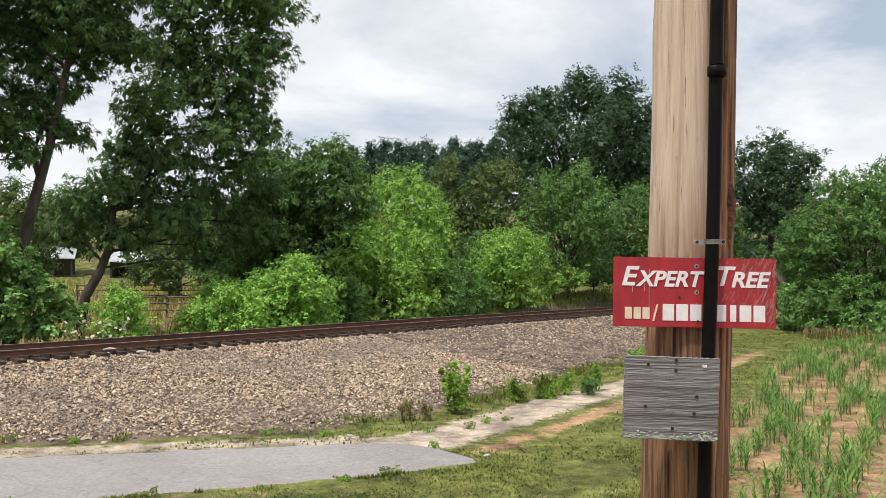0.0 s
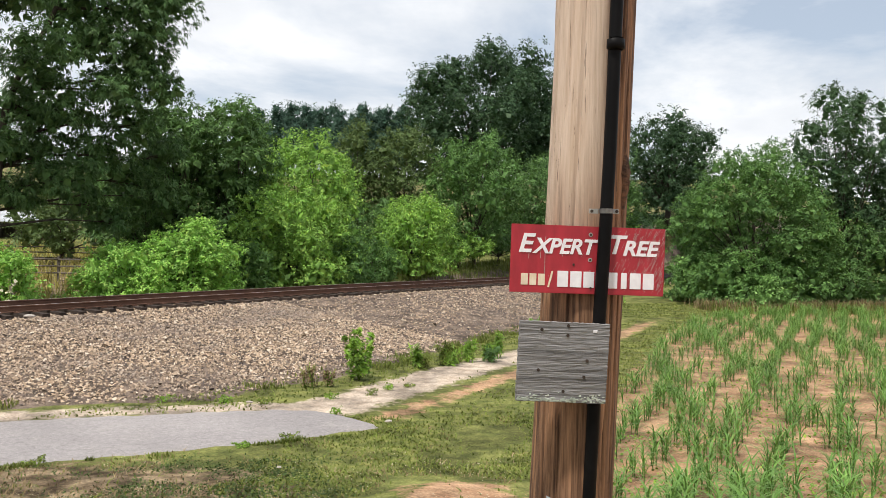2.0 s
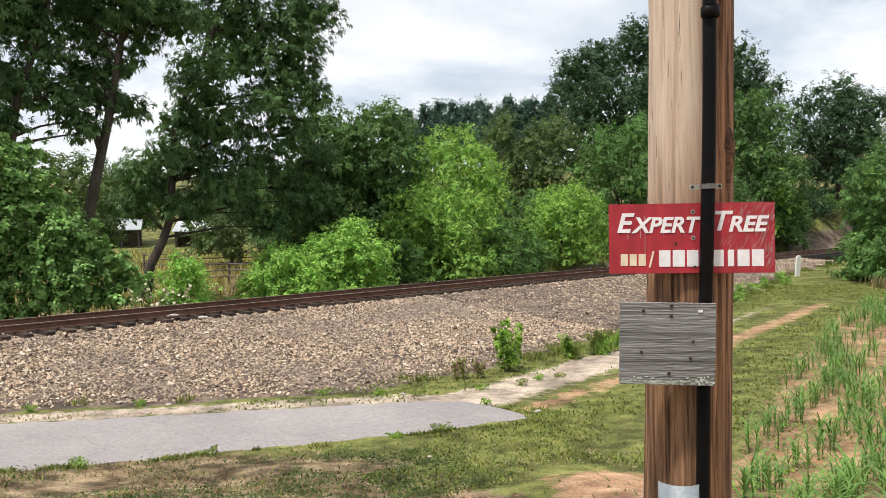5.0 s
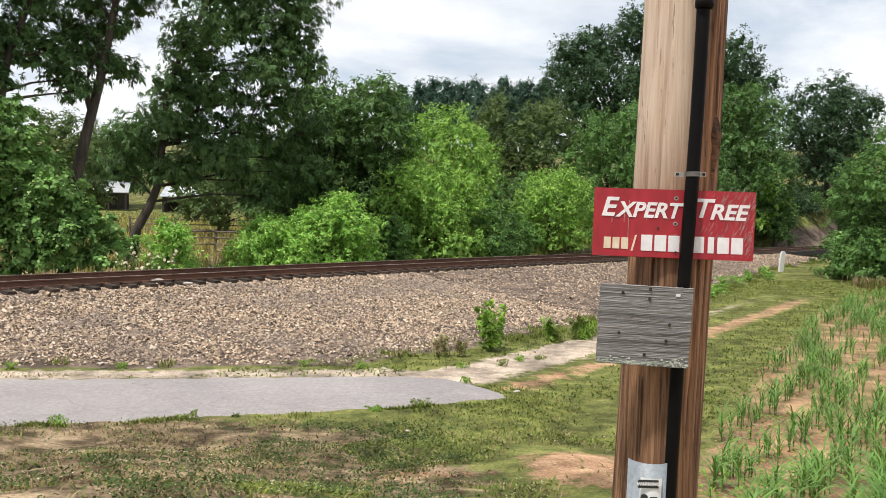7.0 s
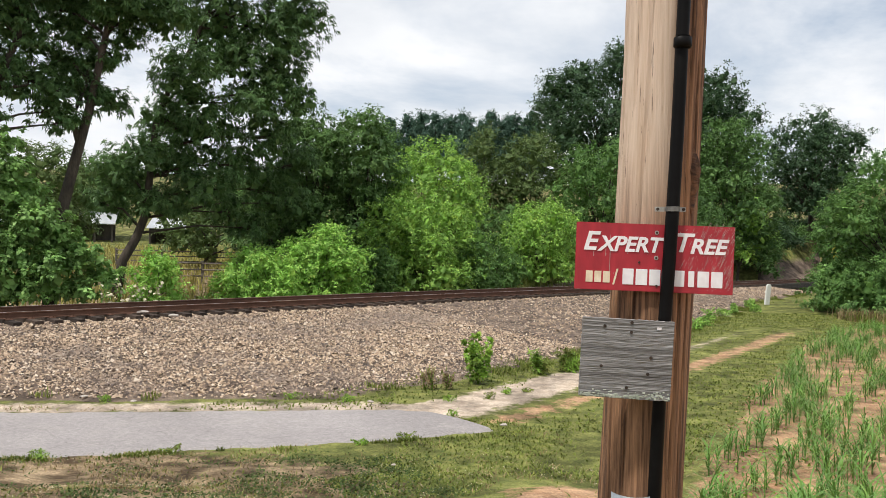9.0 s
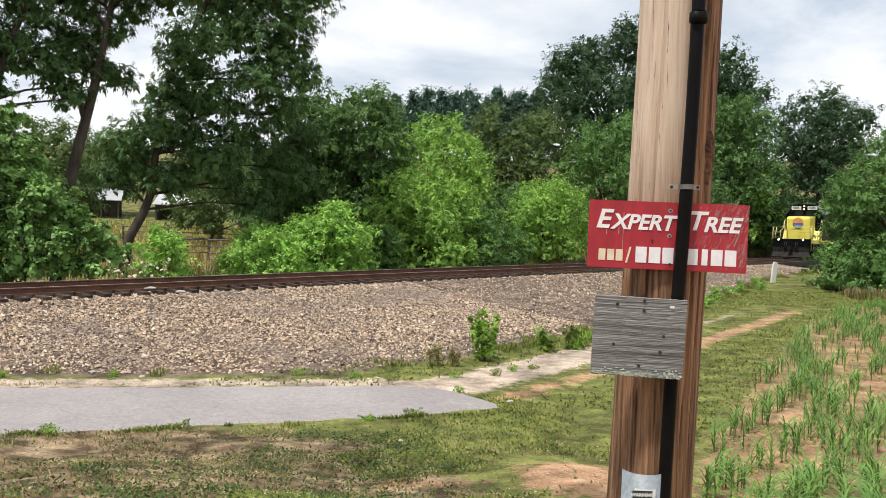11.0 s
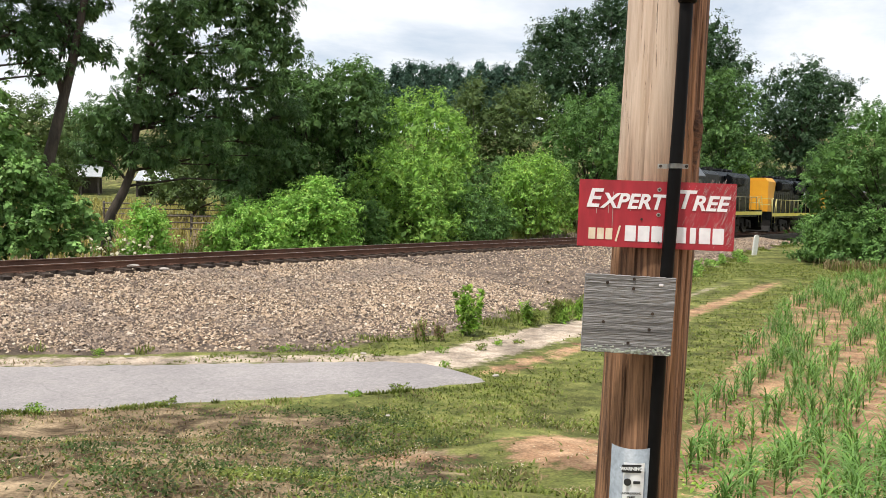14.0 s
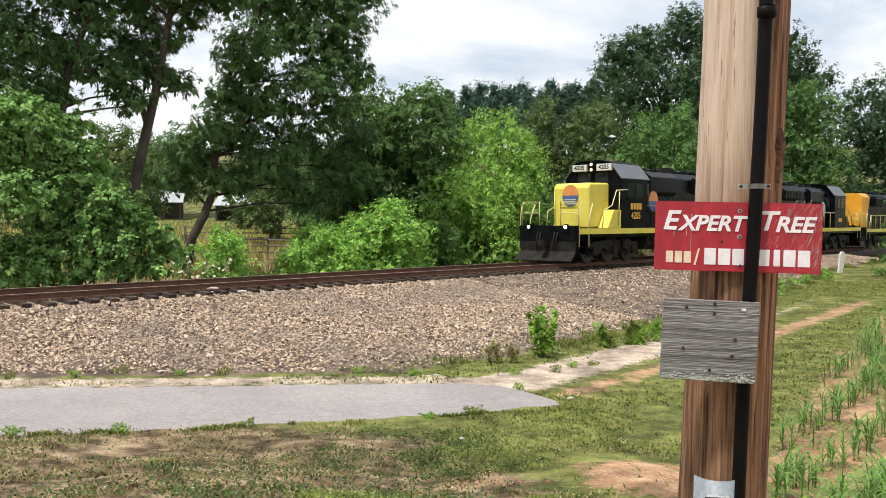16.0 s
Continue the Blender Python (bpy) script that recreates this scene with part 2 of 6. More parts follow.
def asphalt_material():
    m, t, p = shader("asphalt")
    v = coords(t)
    broad, mid, fine = noise_node(t, v, 0.35, 4), noise_node(t, v, 2.2, 5), noise_node(t, v, 90, 3)
    col = blend(t, ramp(t, broad, [(0.3, (0, 0, 0)), (0.7, (1, 1, 1))]), (0.25, 0.228, 0.226), (0.33, 0.302, 0.298))
    col = blend(t, ramp(t, mid, [(0.5, (0, 0, 0)), (0.75, (0.6, 0.6, 0.6))]), col, (0.33, 0.30, 0.285))
    col = blend(t, 0.5, col, ramp(t, fine, [(0.3, (0.25, 0.25, 0.25)), (0.7, (0.75, 0.75, 0.75))]), "OVERLAY")
    col = blend(t, 0.35, col, ramp(t, noise_node(t, v, 15, 5, 0.7), [(0.32, (0.2, 0.2, 0.2)), (0.68, (0.8, 0.8, 0.8))]), "OVERLAY")
    vor = t.nodes.new("ShaderNodeTexVoronoi")
    vor.feature = "DISTANCE_TO_EDGE"
    vor.inputs["Scale"].default_value = 0.32
    warp = t.nodes.new("ShaderNodeVectorMath")
    warp.operation = "ADD"
    nz = t.nodes.new("ShaderNodeTexNoise")
    nz.inputs["Scale"].default_value = 1.4
    link(t, v, nz.inputs["Vector"])
    link(t, v, warp.inputs[0])
    link(t, nz.outputs["Color"], warp.inputs[1])
    link(t, warp.outputs[0], vor.inputs["Vector"])
    col = blend(t, ramp(t, vor.outputs["Distance"], [(0.0, (0.3, 0.3, 0.3)), (0.005, (0, 0, 0))]), col, (0.08, 0.075, 0.07))
    link(t, col, p.inputs["Base Color"])
    p.inputs["Roughness"].default_value = 0.9
    relief(t, p, fine, 0.4, 0.006)
    return m


M = {}
M["earth"] = ground_material()
M["pole"] = pole_material()
M["asphalt"] = asphalt_material()
M["stones"] = islands("ballast_stone", [(0.0, (0.05, 0.038, 0.032)), (0.2, (0.15, 0.105, 0.078)), (0.5, (0.36, 0.258, 0.172)), (0.85, (0.49, 0.372, 0.262)), (1.0, (0.66, 0.56, 0.45))])
M["rust"] = surface("rusted_rail", (0.085, 0.04, 0.025), (0.165, 0.085, 0.055), 2.0, 0.8, 0.25, 0.3, 60)
M["railtop"] = surface("polished_railhead", (0.42, 0.40, 0.39), (0.58, 0.56, 0.54), 3.0, 0.4, 0.35, 0.0)
M["tie"] = surface("creosoted_tie", (0.024, 0.016, 0.012), (0.075, 0.05, 0.036), 3.0, 0.9, 0, 0.5, 30, (1, 6, 6), piece=0.35)
M["bark"] = surface("bark", (0.03, 0.024, 0.018), (0.085, 0.068, 0.052), 4.0, 0.95, 0, 0.9, 22, (1, 1, 0.3), dist=0.04)
M["leaf_dark"] = leafy("walnut_leaves", (0.043, 0.098, 0.035), (0.122, 0.224, 0.073), (0.190, 0.305, 0.108))
M["leaf_mid"] = leafy("hedgerow_leaves", (0.050, 0.111, 0.038), (0.132, 0.246, 0.068), (0.187, 0.310, 0.091))
M["leaf_bright"] = leafy("boxelder_leaves", (0.087, 0.195, 0.046), (0.299, 0.520, 0.096), (0.610, 0.768, 0.173))
M["leaf_lime"] = leafy("young_leaves", (0.123, 0.284, 0.057), (0.369, 0.637, 0.126), (0.599, 0.678, 0.196))
M["leaf_oak"] = leafy("oak_leaves", (0.024, 0.059, 0.030), (0.070, 0.130, 0.056), (0.102, 0.170, 0.070))
M["leaf_far_walnut"] = leafy("far_walnut_leaves", (0.027, 0.062, 0.026), (0.077, 0.146, 0.058), (0.114, 0.186, 0.075))
# needles lightened and blued: distance haze mixed into their colour
M["leaf_pine"] = leafy("hazy_pine_needles", (0.042, 0.088, 0.070), (0.097, 0.174, 0.122))
M["leaf_maple"] = leafy("maple_leaves", (0.058, 0.132, 0.040), (0.143, 0.275, 0.071), (0.229, 0.367, 0.105))
M["leaf_olive"] = leafy("olive_leaves", (0.058, 0.106, 0.032), (0.137, 0.200, 0.065), (0.194, 0.249, 0.091))
M["leaf_broad"] = leafy("broad_leaves", (0.086, 0.184, 0.047), (0.244, 0.426, 0.123), (0.371, 0.552, 0.185))
M["corn"] = leafy("corn_leaf", (0.075, 0.163, 0.035), (0.158, 0.301, 0.066), (0.246, 0.380, 0.100), 0.25, 0.42)
M["grass"] = leafy("grass_blade", (0.081, 0.110, 0.020), (0.183, 0.225, 0.045), (0.300, 0.267, 0.092), 0.2, 0.6)
M["straw"] = leafy("dry_grass", (0.150, 0.105, 0.049), (0.315, 0.240, 0.128), (0.390, 0.323, 0.195), 0.15, 0.7)
M["weed"] = leafy("weed_leaf", (0.10, 0.21, 0.03), (0.26, 0.43, 0.065), (0.42, 0.53, 0.1), 0.3)
M["herb"] = leafy("dark_herb_leaf", (0.028, 0.052, 0.014), (0.075, 0.115, 0.03), (0.13, 0.17, 0.05), 0.2, 0.6)
M["meadow"] = leafy("meadow_grass_blade", (0.2, 0.19, 0.05), (0.42, 0.375, 0.115), (0.5, 0.43, 0.17), 0.2, 0.7)
M["clover"] = surface("clover_flower", (0.42, 0.38, 0.25), (0.6, 0.55, 0.4), 30, 0.9, 0, 0)

# ---- helpers for building ----


def mesh_from(name, bm, material):
    me = bpy.data.meshes.new(name)
    bm.to_mesh(me)
    bm.free()
    for m in (material if isinstance(material, (list, tuple)) else [material]):
        me.materials.append(m)
    return me


def part(name, bm, material, parent=None, label=""):
    ob = new(name, mesh_from(name, bm, material))
    if parent is not None:
        ob.parent = parent
    return tagged(ob, label)


def sheet(name, verts, faces, material, parent=None, label=""):
    """A mesh straight from arrays; faces all of one size."""
    me = bpy.data.meshes.new(name)
    v, f = np.asarray(verts, np.float32), np.asarray(faces, np.int32)
    n = f.shape[1]
    me.vertices.add(len(v))
    me.vertices.foreach_set("co", v.ravel())
    me.loops.add(f.size)
    me.loops.foreach_set("vertex_index", f.ravel())
    me.polygons.add(len(f))
    me.polygons.foreach_set("loop_start", np.arange(0, f.size, n, dtype=np.int32))
    me.update(calc_edges=True)
    me.materials.append(material)
    ob = new(name, me)
    if parent is not None:
        ob.parent = parent
    return tagged(ob, label)


def box(bm, x0, y0, z0, x1, y1, z1, bevel=0.0, m=None):
    r = bmesh.ops.create_cube(bm, size=1.0)["verts"]
    for v in r:
        v.co = Vector(((x0 + x1) / 2 + v.co.x * (x1 - x0), (y0 + y1) / 2 + v.co.y * (y1 - y0), (z0 + z1) / 2 + v.co.z * (z1 - z0)))
    if bevel:
        es = list({e for v in r for e in v.link_edges})
        r = bmesh.ops.bevel(bm, geom=es, offset=bevel, segments=2, affect="EDGES")["verts"]
    if m is not None:
        bmesh.ops.transform(bm, matrix=m, verts=r)
    return r


def prism(bm, outline, lo, hi, axis="y", bevel=0.0):
    """A flat outline drawn out along an axis: xz outlines along y, yz along x, xy along z."""
    def at(p, h):
        return {"y": (p[0], h, p[1]), "x": (h, p[0], p[1]), "z": (p[0], p[1], h)}[axis]
    a, b = [bm.verts.new(at(p, lo)) for p in outline], [bm.verts.new(at(p, hi)) for p in outline]
    fs = [bm.faces.new(a), bm.faces.new(b[::-1])]
    n = len(outline)
    fs += [bm.faces.new((a[i], b[i], b[(i + 1) % n], a[(i + 1) % n])) for i in range(n)]
    bmesh.ops.recalc_face_normals(bm, faces=fs)
    if bevel:
        bmesh.ops.bevel(bm, geom=list({e for f in fs for e in f.edges}), offset=bevel, segments=1, affect="EDGES")


def tube(bm, pts, radii, sides=8, cap=True):
    """A round limb or pipe along points, with a radius at each."""
    rings, n = [], len(pts)
    if not hasattr(radii, "__len__"):
        radii = [radii] * n
    pts = [Vector(p) for p in pts]
    for i, p in enumerate(pts):
        d = (pts[min(i + 1, n - 1)] - pts[max(i - 1, 0)]).normalized()
        q = d.to_track_quat("Z", "Y")
        rings.append([bm.verts.new(p + q @ Vector((math.cos(a) * radii[i], math.sin(a) * radii[i], 0))) for a in (2 * math.pi * k / sides for k in range(sides))])
    for a, b in zip(rings, rings[1:]):
        for k in range(sides):
            f = bm.faces.new((a[k], a[(k + 1) % sides], b[(k + 1) % sides], b[k]))
            f.smooth = True
    if cap:
        bm.faces.new(rings[0][::-1])
        bm.faces.new(rings[-1])


def disc(bm, centre, normal, r, depth=0.01, sides=20, squash=1.0):
    q = Vector(normal).normalized().to_track_quat("Z", "Y")
    c = Vector(centre)
    lo = [bm.verts.new(c + q @ Vector((math.cos(a) * r, math.sin(a) * r * squash, 0))) for a in (2 * math.pi * k / sides for k in range(sides))]
    hi = [bm.verts.new(v.co + q @ Vector((0, 0, depth))) for v in lo]
    bm.faces.new(lo[::-1])
    bm.faces.new(hi)
    for k in range(sides):
        bm.faces.new((lo[k], lo[(k + 1) % sides], hi[(k + 1) % sides], hi[k]))


def lettering(name, text, size, m, material, parent, shear=0.0, widen=1.0, bold=0.0, label=""):
    """Words in the built-in font, as a thin solid mesh."""
    cu = bpy.data.curves.new(name, "FONT")
    cu.body, cu.size, cu.shear, cu.extrude, cu.offset = text, size, shear, 0.0012, bold
    cu.align_x, cu.align_y = "CENTER", "CENTER"
    tmp = new(name, cu)
    me = bpy.data.meshes.new_from_object(tmp.evaluated_get(bpy.context.evaluated_depsgraph_get()))
    bpy.data.objects.remove(tmp)
    me.materials.clear()
    me.materials.append(material)
    ob = new(name, me)
    ob.parent = parent
    ob.matrix_local = m @ Matrix.Diagonal((widen, 1, 1, 1))
    return tagged(ob, label)


def thing(name, m, label, category, group="", kind=""):
    ob = new(name)
    ob.empty_display_size = 0.2
    ob.matrix_world = m
    return tagged(ob, label, category, group, kind)


# ---- the lie of the land ----
C0 = np.array((-0.1, 37.6))
D_NEAR, D_FAR = np.array((0.634, 0.773)), np.array((0.595, 0.804))


def rail_z(s):
    return -0.25 - 0.0066 * np.clip(s, 0, 60)


def along(s):
    """The track's middle at s metres from the bend, and its direction."""
    d = D_NEAR if s < 0 else D_FAR
    return C0 + d * s, d


def track_frame(x, y):
    """Metres along the track, and metres off it on the field's side."""
    px, py = np.asarray(x) - C0[0], np.asarray(y) - C0[1]
    s1, s2 = px * D_NEAR[0] + py * D_NEAR[1], px * D_FAR[0] + py * D_FAR[1]
    o1, o2 = px * D_NEAR[1] - py * D_NEAR[0], px * D_FAR[1] - py * D_FAR[0]
    return np.where(s1 < 0, s1, s2), np.where(s1 < 0, o1, o2)


def ease(a, b, v):
    t = np.clip((np.asarray(v, float) - a) / (b - a), 0, 1)
    return t * t * (3 - 2 * t)


def toe(s):
    return np.interp(s, [-60, -28, -24, -20.5, -17.4, -13, 0, 12, 22, 60], [4.6, 4.7, 5.5, 8.5, 11.0, 11.0, 9.5, 7.5, 5.5, 5.0])


def ripple(x, y):
    return 0.5 * np.sin(0.9 * x + 0.4 * y + 1.3) * np.sin(0.7 * y - 0.35 * x) + 0.3 * np.sin(2.3 * x - 1.1 * y) * np.sin(1.9 * y + 0.6 * x + 2)


def land(x, y):
    """Height of the ground."""
    x, y = np.asarray(x, float), np.asarray(y, float)
    s, off = track_frame(x, y)
    r = np.hypot(x, y)
    near = -1.55 * ease(0.5, 12.5, y + 0.12 * x)
    near = near + 0.16 * ripple(1.25 * x, 1.25 * y) * ease(3, 6, y) * (1 - ease(10, 12, y))
    field = near + np.interp(r, [0, 48, 90, 200, 600, 3000], [0, 0, 1.0, 9, 24, 60])
    back = np.interp(r, [0, 28, 45, 70, 100, 170, 300, 900, 3000], [-1.6, -1.5, -0.5, 0.6, 2.6, 15.5, 24, 40, 80])
    w = ease(-5.5, -3.0, off)
    base = back * (1 - w) + field * w
    ravine = ease(36, 41, s) * (1 - ease(52, 58, s)) * (1 - ease(7, 12, np.abs(off + 1)))
    base = base - 2.6 * ravine
    top = rail_z(s) - 0.305 - 0.03 * ease(1.0, 1.5, off)
    t = toe(s)
    run = np.clip((off - 1.9) / (t - 1.9), 0, 1)
    run = run ** 0.85
    slope = top * (1 - run) + base * run
    other = top * (1 - ease(1.9, 5.0, -off)) + base * ease(1.9, 5.0, -off)
    bed = np.where(off > 0, np.where(off < t, slope, base), np.where(off > -5.0, other, base))
    on = (1 - ease(37.5, 38.5, s)) + ease(54.5, 55.5, s)
    return np.where((off < t) & (off > -5.0), bed * on + base * (1 - on), base)


def ground_at(x, y):
    return float(land(x, y))


def smooth_line(v, pts):
    return np.interp(v, [p[0] for p in pts], [p[1] for p in pts])


FIELD_EDGE = [(-5, 1.2), (4, 1.55), (10, 2.5), (17.5, 5.8), (30, 11.8), (37, 16.5), (41, 23)]
TRACK_MID = [(14.8, -0.6), (17, 0.9), (19.5, 2.6), (23, 5.0), (30, 9.3), (36, 12.9), (41, 17)]


LANE_FAR = [(-60, 11.0), (-30, 12.6), (-10.66, 14.7), (-8.1, 15.05), (-5.94, 15.4), (-3.74, 15.8), (-1.54, 16.15), (-0.7, 15.87)]
LANE_NEAR = [(-60, 4.5), (-30, 6.0), (-12, 8.6), (-7, 10.55), (-5.4, 11.7), (-4.6, 12.15), (-3.0, 12.8), (-1.2, 13.4), (0.6, 14.4)]


def build_ground():
    def axis(stops):
        return np.concatenate([np.arange(a, b, st) for a, b, st in stops] + [[stops[-1][1]]])
    xs = axis([(-2600, -600, 250), (-600, -120, 40), (-120, -40, 5), (-40, -14, 0.8), (-14, 12, 0.24), (12, 32, 0.5), (32, 120, 4), (120, 600, 40), (600, 2600, 250)])
    ys = axis([(-600, -60, 60), (-60, -6, 6), (-6, 3, 0.6), (3, 22, 0.24), (22, 60, 0.5), (60, 200, 4), (200, 700, 40), (700, 3000, 250)])
    gx, gy = np.meshgrid(xs, ys)
    gz = land(gx, gy)
    verts = np.stack([gx.ravel(), gy.ravel(), gz.ravel()], 1)
    nx, ny = len(xs), len(ys)
    i = (np.arange(ny - 1)[:, None] * nx + np.arange(nx - 1)[None, :]).ravel()
    ob = sheet("ground", verts, np.stack([i, i + 1, i + nx + 1, i + nx], 1), M["earth"])
    tagged(ob, "mown grass bank and red clay earth with worn sandy ruts", "ground", kind="structure")
    for f in ob.data.polygons:
        f.use_smooth = True
    x, y = gx.ravel(), gy.ravel()
    s, off = track_frame(x, y)
    wob = ripple(x * 1.7, y * 1.7)
    fe = smooth_line(y, FIELD_EDGE)
    in_field = ease(-0.4, 0.5, x - fe + 0.3 * wob) * (1 - ease(39, 41, y)) * (1 - ease(60, 70, x))
    clay = in_field * 0.8
    clay = np.maximum(clay, 0.85 * np.exp(-(((x - 1.4 - 0.1 * wob) / 0.9) ** 2 + ((y - 9.6) / 1.7) ** 2)))
    clay = np.maximum(clay, 0.55 * np.exp(-(((x + 0.4) / 0.9) ** 2 + ((y - 9.0) / 0.6) ** 2)))
    mid = smooth_line(y, TRACK_MID)
    on_path = ease(14.4, 15.4, y + 0.25 * x) * (1 - ease(33, 39, y))
    slant = 0.82
    right = np.exp(-(((x - mid - 1.0) * slant / 0.55) ** 2)) * on_path
    left = np.exp(-(((x - mid + 0.75) * slant / np.interp(y, [15, 22, 26, 36], [0.95, 0.9, 0.55, 0.45])) ** 2)) * on_path
    sand = np.clip(left * np.interp(y, [15, 22, 26, 34], [1.0, 0.95, 0.56, 0.42]), 0, 1)
    clay = np.maximum(clay, right * np.interp(y, [15, 22, 34], [0.55, 0.66, 0.62]))
    shaded_grit = ease(-5.2, -4.4, off) * (1 - ease(-0.5, 0.5, off - toe(s) + 0.25 * wob))
    rough_bank = (1 - ease(10.5, 13.2, y + 0.12 * x)) * (1 - ease(-1.6, 0.9, x + 0.3 * wob)) + 0.45 * np.exp(-(((x - 0.2) / 1.4) ** 2 + ((y - 8.2) / 1.6) ** 2))
    meadow = ease(5, 12, -off) * (1 - ease(60, 75, np.hypot(x, y)))
    hill = ease(85, 110, np.hypot(x, y)) * 0.46
    lane_far = smooth_line(x, LANE_FAR)
    strip = np.exp(-((y - lane_far - 0.35) / 0.75) ** 2) * (x < 0)
    sand = np.maximum(sand, 0.68 * strip)
    dry = np.clip(np.maximum.reduce([rough_bank * 0.86, meadow * 0.6, hill, 0.1 + 0 * x]), 0, 1)
    for name, val in (("clay", clay), ("sand", sand), ("shaded_grit", shaded_grit), ("dry", dry)):
        a = ob.data.attributes.new(name, "FLOAT", "POINT")
        a.data.foreach_set("value", val.astype(np.float32))
    return ob


ground = build_ground()


def build_drive():
    n, k = 150, 10
    u = np.linspace(0, 1, n) ** 0.45

    def curve(pts):
        p = np.array(pts, float)
        L = np.r_[0, np.cumsum(np.hypot(*np.diff(p, axis=0).T))]
        return np.stack([np.interp(u * L[-1], L, p[:, i]) for i in (0, 1)], 1)
    a, b = curve(LANE_NEAR), curve(LANE_FAR)
    rag = 0.05 * np.sin(np.arange(n) * 1.7) + 0.04 * np.sin(np.arange(n) * 0.61 + 1)
    a[:, 1] += rag
    b[:, 1] += 0.8 * rag[::-1]
    verts = []
    for i in range(n):
        for j in range(k + 1):
            w = j / k
            x, y = a[i] * (1 - w) + b[i] * w
            verts.append((x, y, ground_at(x, y) + 0.035 + 0.03 * math.sin(math.pi * w) - (0.05 if j in (0, k) else 0)))
    i = (np.arange(n - 1)[:, None] * (k + 1) + np.arange(k)[None, :]).ravel()
    ob = sheet("road", verts, np.stack([i, i + k + 1, i + k + 2, i + 1], 1), M["asphalt"])
    for f in ob.data.polygons:
        f.use_smooth = True
    tagged(ob, "worn grey asphalt lane with a crumbling end", "road", kind="structure")


build_drive()


# ---- railway ----
def build_track():
    root = thing("railway_track", pose(0, 0, 0), "rusty steel rails on creosoted timber ties", "railway track", kind="structure")
    prof = [(-0.07, 0), (0.07, 0), (0.07, 0.014), (0.012, 0.03), (0.010, 0.125), (0.036, 0.14), (0.036, 0.172), (0.026, 0.18), (-0.026, 0.18), (-0.036, 0.172), (-0.036, 0.14), (-0.010, 0.125), (-0.012, 0.03), (-0.07, 0.014)]
    for side, lift in ((0.7525, 0.0), (-0.7525, 0.045)):
        bm = bmesh.new()
        rings = []
        for s in [-70, -30, -8, -3, 0, 3, 8, 20, 40, 60, 120, 250]:
            c, d = along(s)
            if s == 0:
                d = (D_NEAR + D_FAR) / 2
            nrm = np.array((d[1], -d[0]))
            z = float(rail_z(s)) - 0.18 + lift
            rings.append([bm.verts.new((*(c + nrm * (side + p[0])), z + p[1])) for p in prof])
        for a, b in zip(rings, rings[1:]):
            for k in range(len(prof)):
                f = bm.faces.new((a[k], b[k], b[(k + 1) % len(prof)], a[(k + 1) % len(prof)]))
                f.material_index = 1 if k == 7 else 0
        bmesh.ops.recalc_face_normals(bm, faces=bm.faces)
        part("rail", bm, [M["rust"], M["railtop"]], root)
    bm = bmesh.new()
    box(bm, -0.115, -1.42, -0.17, 0.115, 1.42, 0.0, 0.012)
    tie = mesh_from("tie", bm, M["tie"])
    bm = bmesh.new()
    for side in (0.7525, -0.7525):
        box(bm, -0.09, side - 0.17, 0.0, 0.09, side + 0.17, 0.018)
        for dx in (-0.06, 0.06):
            for dy in (-0.09, 0.09):
                box(bm, dx - 0.014, side + dy - 0.014, 0.018, dx + 0.014, side + dy + 0.014, 0.05)
    plate = mesh_from("tie_plate", bm, M["rust"])
    rng = random.Random(4)
    for i in range(int(110 / 0.56)):
        s = -32 + i * 0.56
        c, d = along(s)
        a = math.degrees(math.atan2(d[1], d[0]))
        z = float(rail_z(s)) - 0.18 - 0.018
        ob = new("tie", tie)
        ob.parent = root
        slip = rng.uniform(-0.09, 0.09)
        m = pose(c[0], c[1], z + 0.02, 1.7, 0, a + rng.uniform(-1.2, 1.2))
        ob.matrix_local = m @ pose(0, slip, rng.uniform(-0.012, 0.004))
        if s < 10:
            pl = new("tie_plate", plate)
            pl.parent = root
            pl.matrix_local = pose(c[0], c[1], z + 0.022, 1.7, 0, a)
    return root


track = build_track()


def scatter_stones(name, x, y, z, size, rng, material, label, category, parent=None):
    """Broken stones: eight-sided lumps, all turned and stretched their own way."""
    n = len(x)
    base = np.array([(1, 0, -0.45), (-1, 0, -0.45), (0, 1, -0.45), (0, -1, -0.45), (0, 0, 0.9)], float)
    tri = np.array([(0, 2, 4), (2, 1, 4), (1, 3, 4), (3, 0, 4)])
    v = base[None] * rng.uniform(0.55, 1.1, (n, 5, 1)) + rng.normal(0, 0.24, (n, 5, 3))
    turn = rng.uniform(0, math.pi, n)
    q = np.stack([np.cos(turn), 0 * turn, 0 * turn, np.sin(turn)], 1) + rng.normal(0, 0.22, (n, 4))
    q /= np.linalg.norm(q, axis=1, keepdims=True)
    w, a, b, c = q.T
    R = np.stack([np.stack([1 - 2 * (b * b + c * c), 2 * (a * b - c * w), 2 * (a * c + b * w)], 1),
                  np.stack([2 * (a * b + c * w), 1 - 2 * (a * a + c * c), 2 * (b * c - a * w)], 1),
                  np.stack([2 * (a * c - b * w), 2 * (b * c + a * w), 1 - 2 * (a * a + b * b)], 1)], 1)
    v = np.einsum("nij,nkj->nki", R, v) * size[:, None, None]
    v[:, :, 2] *= 0.75
    v += np.stack([x, y, z], 1)[:, None, :]
    f = (tri[None] + (np.arange(n) * 5)[:, None, None]).reshape(-1, 3)
    ob = sheet(name, v.reshape(-1, 3), f, material, parent)
    return tagged(ob, label, category, kind="stuff")


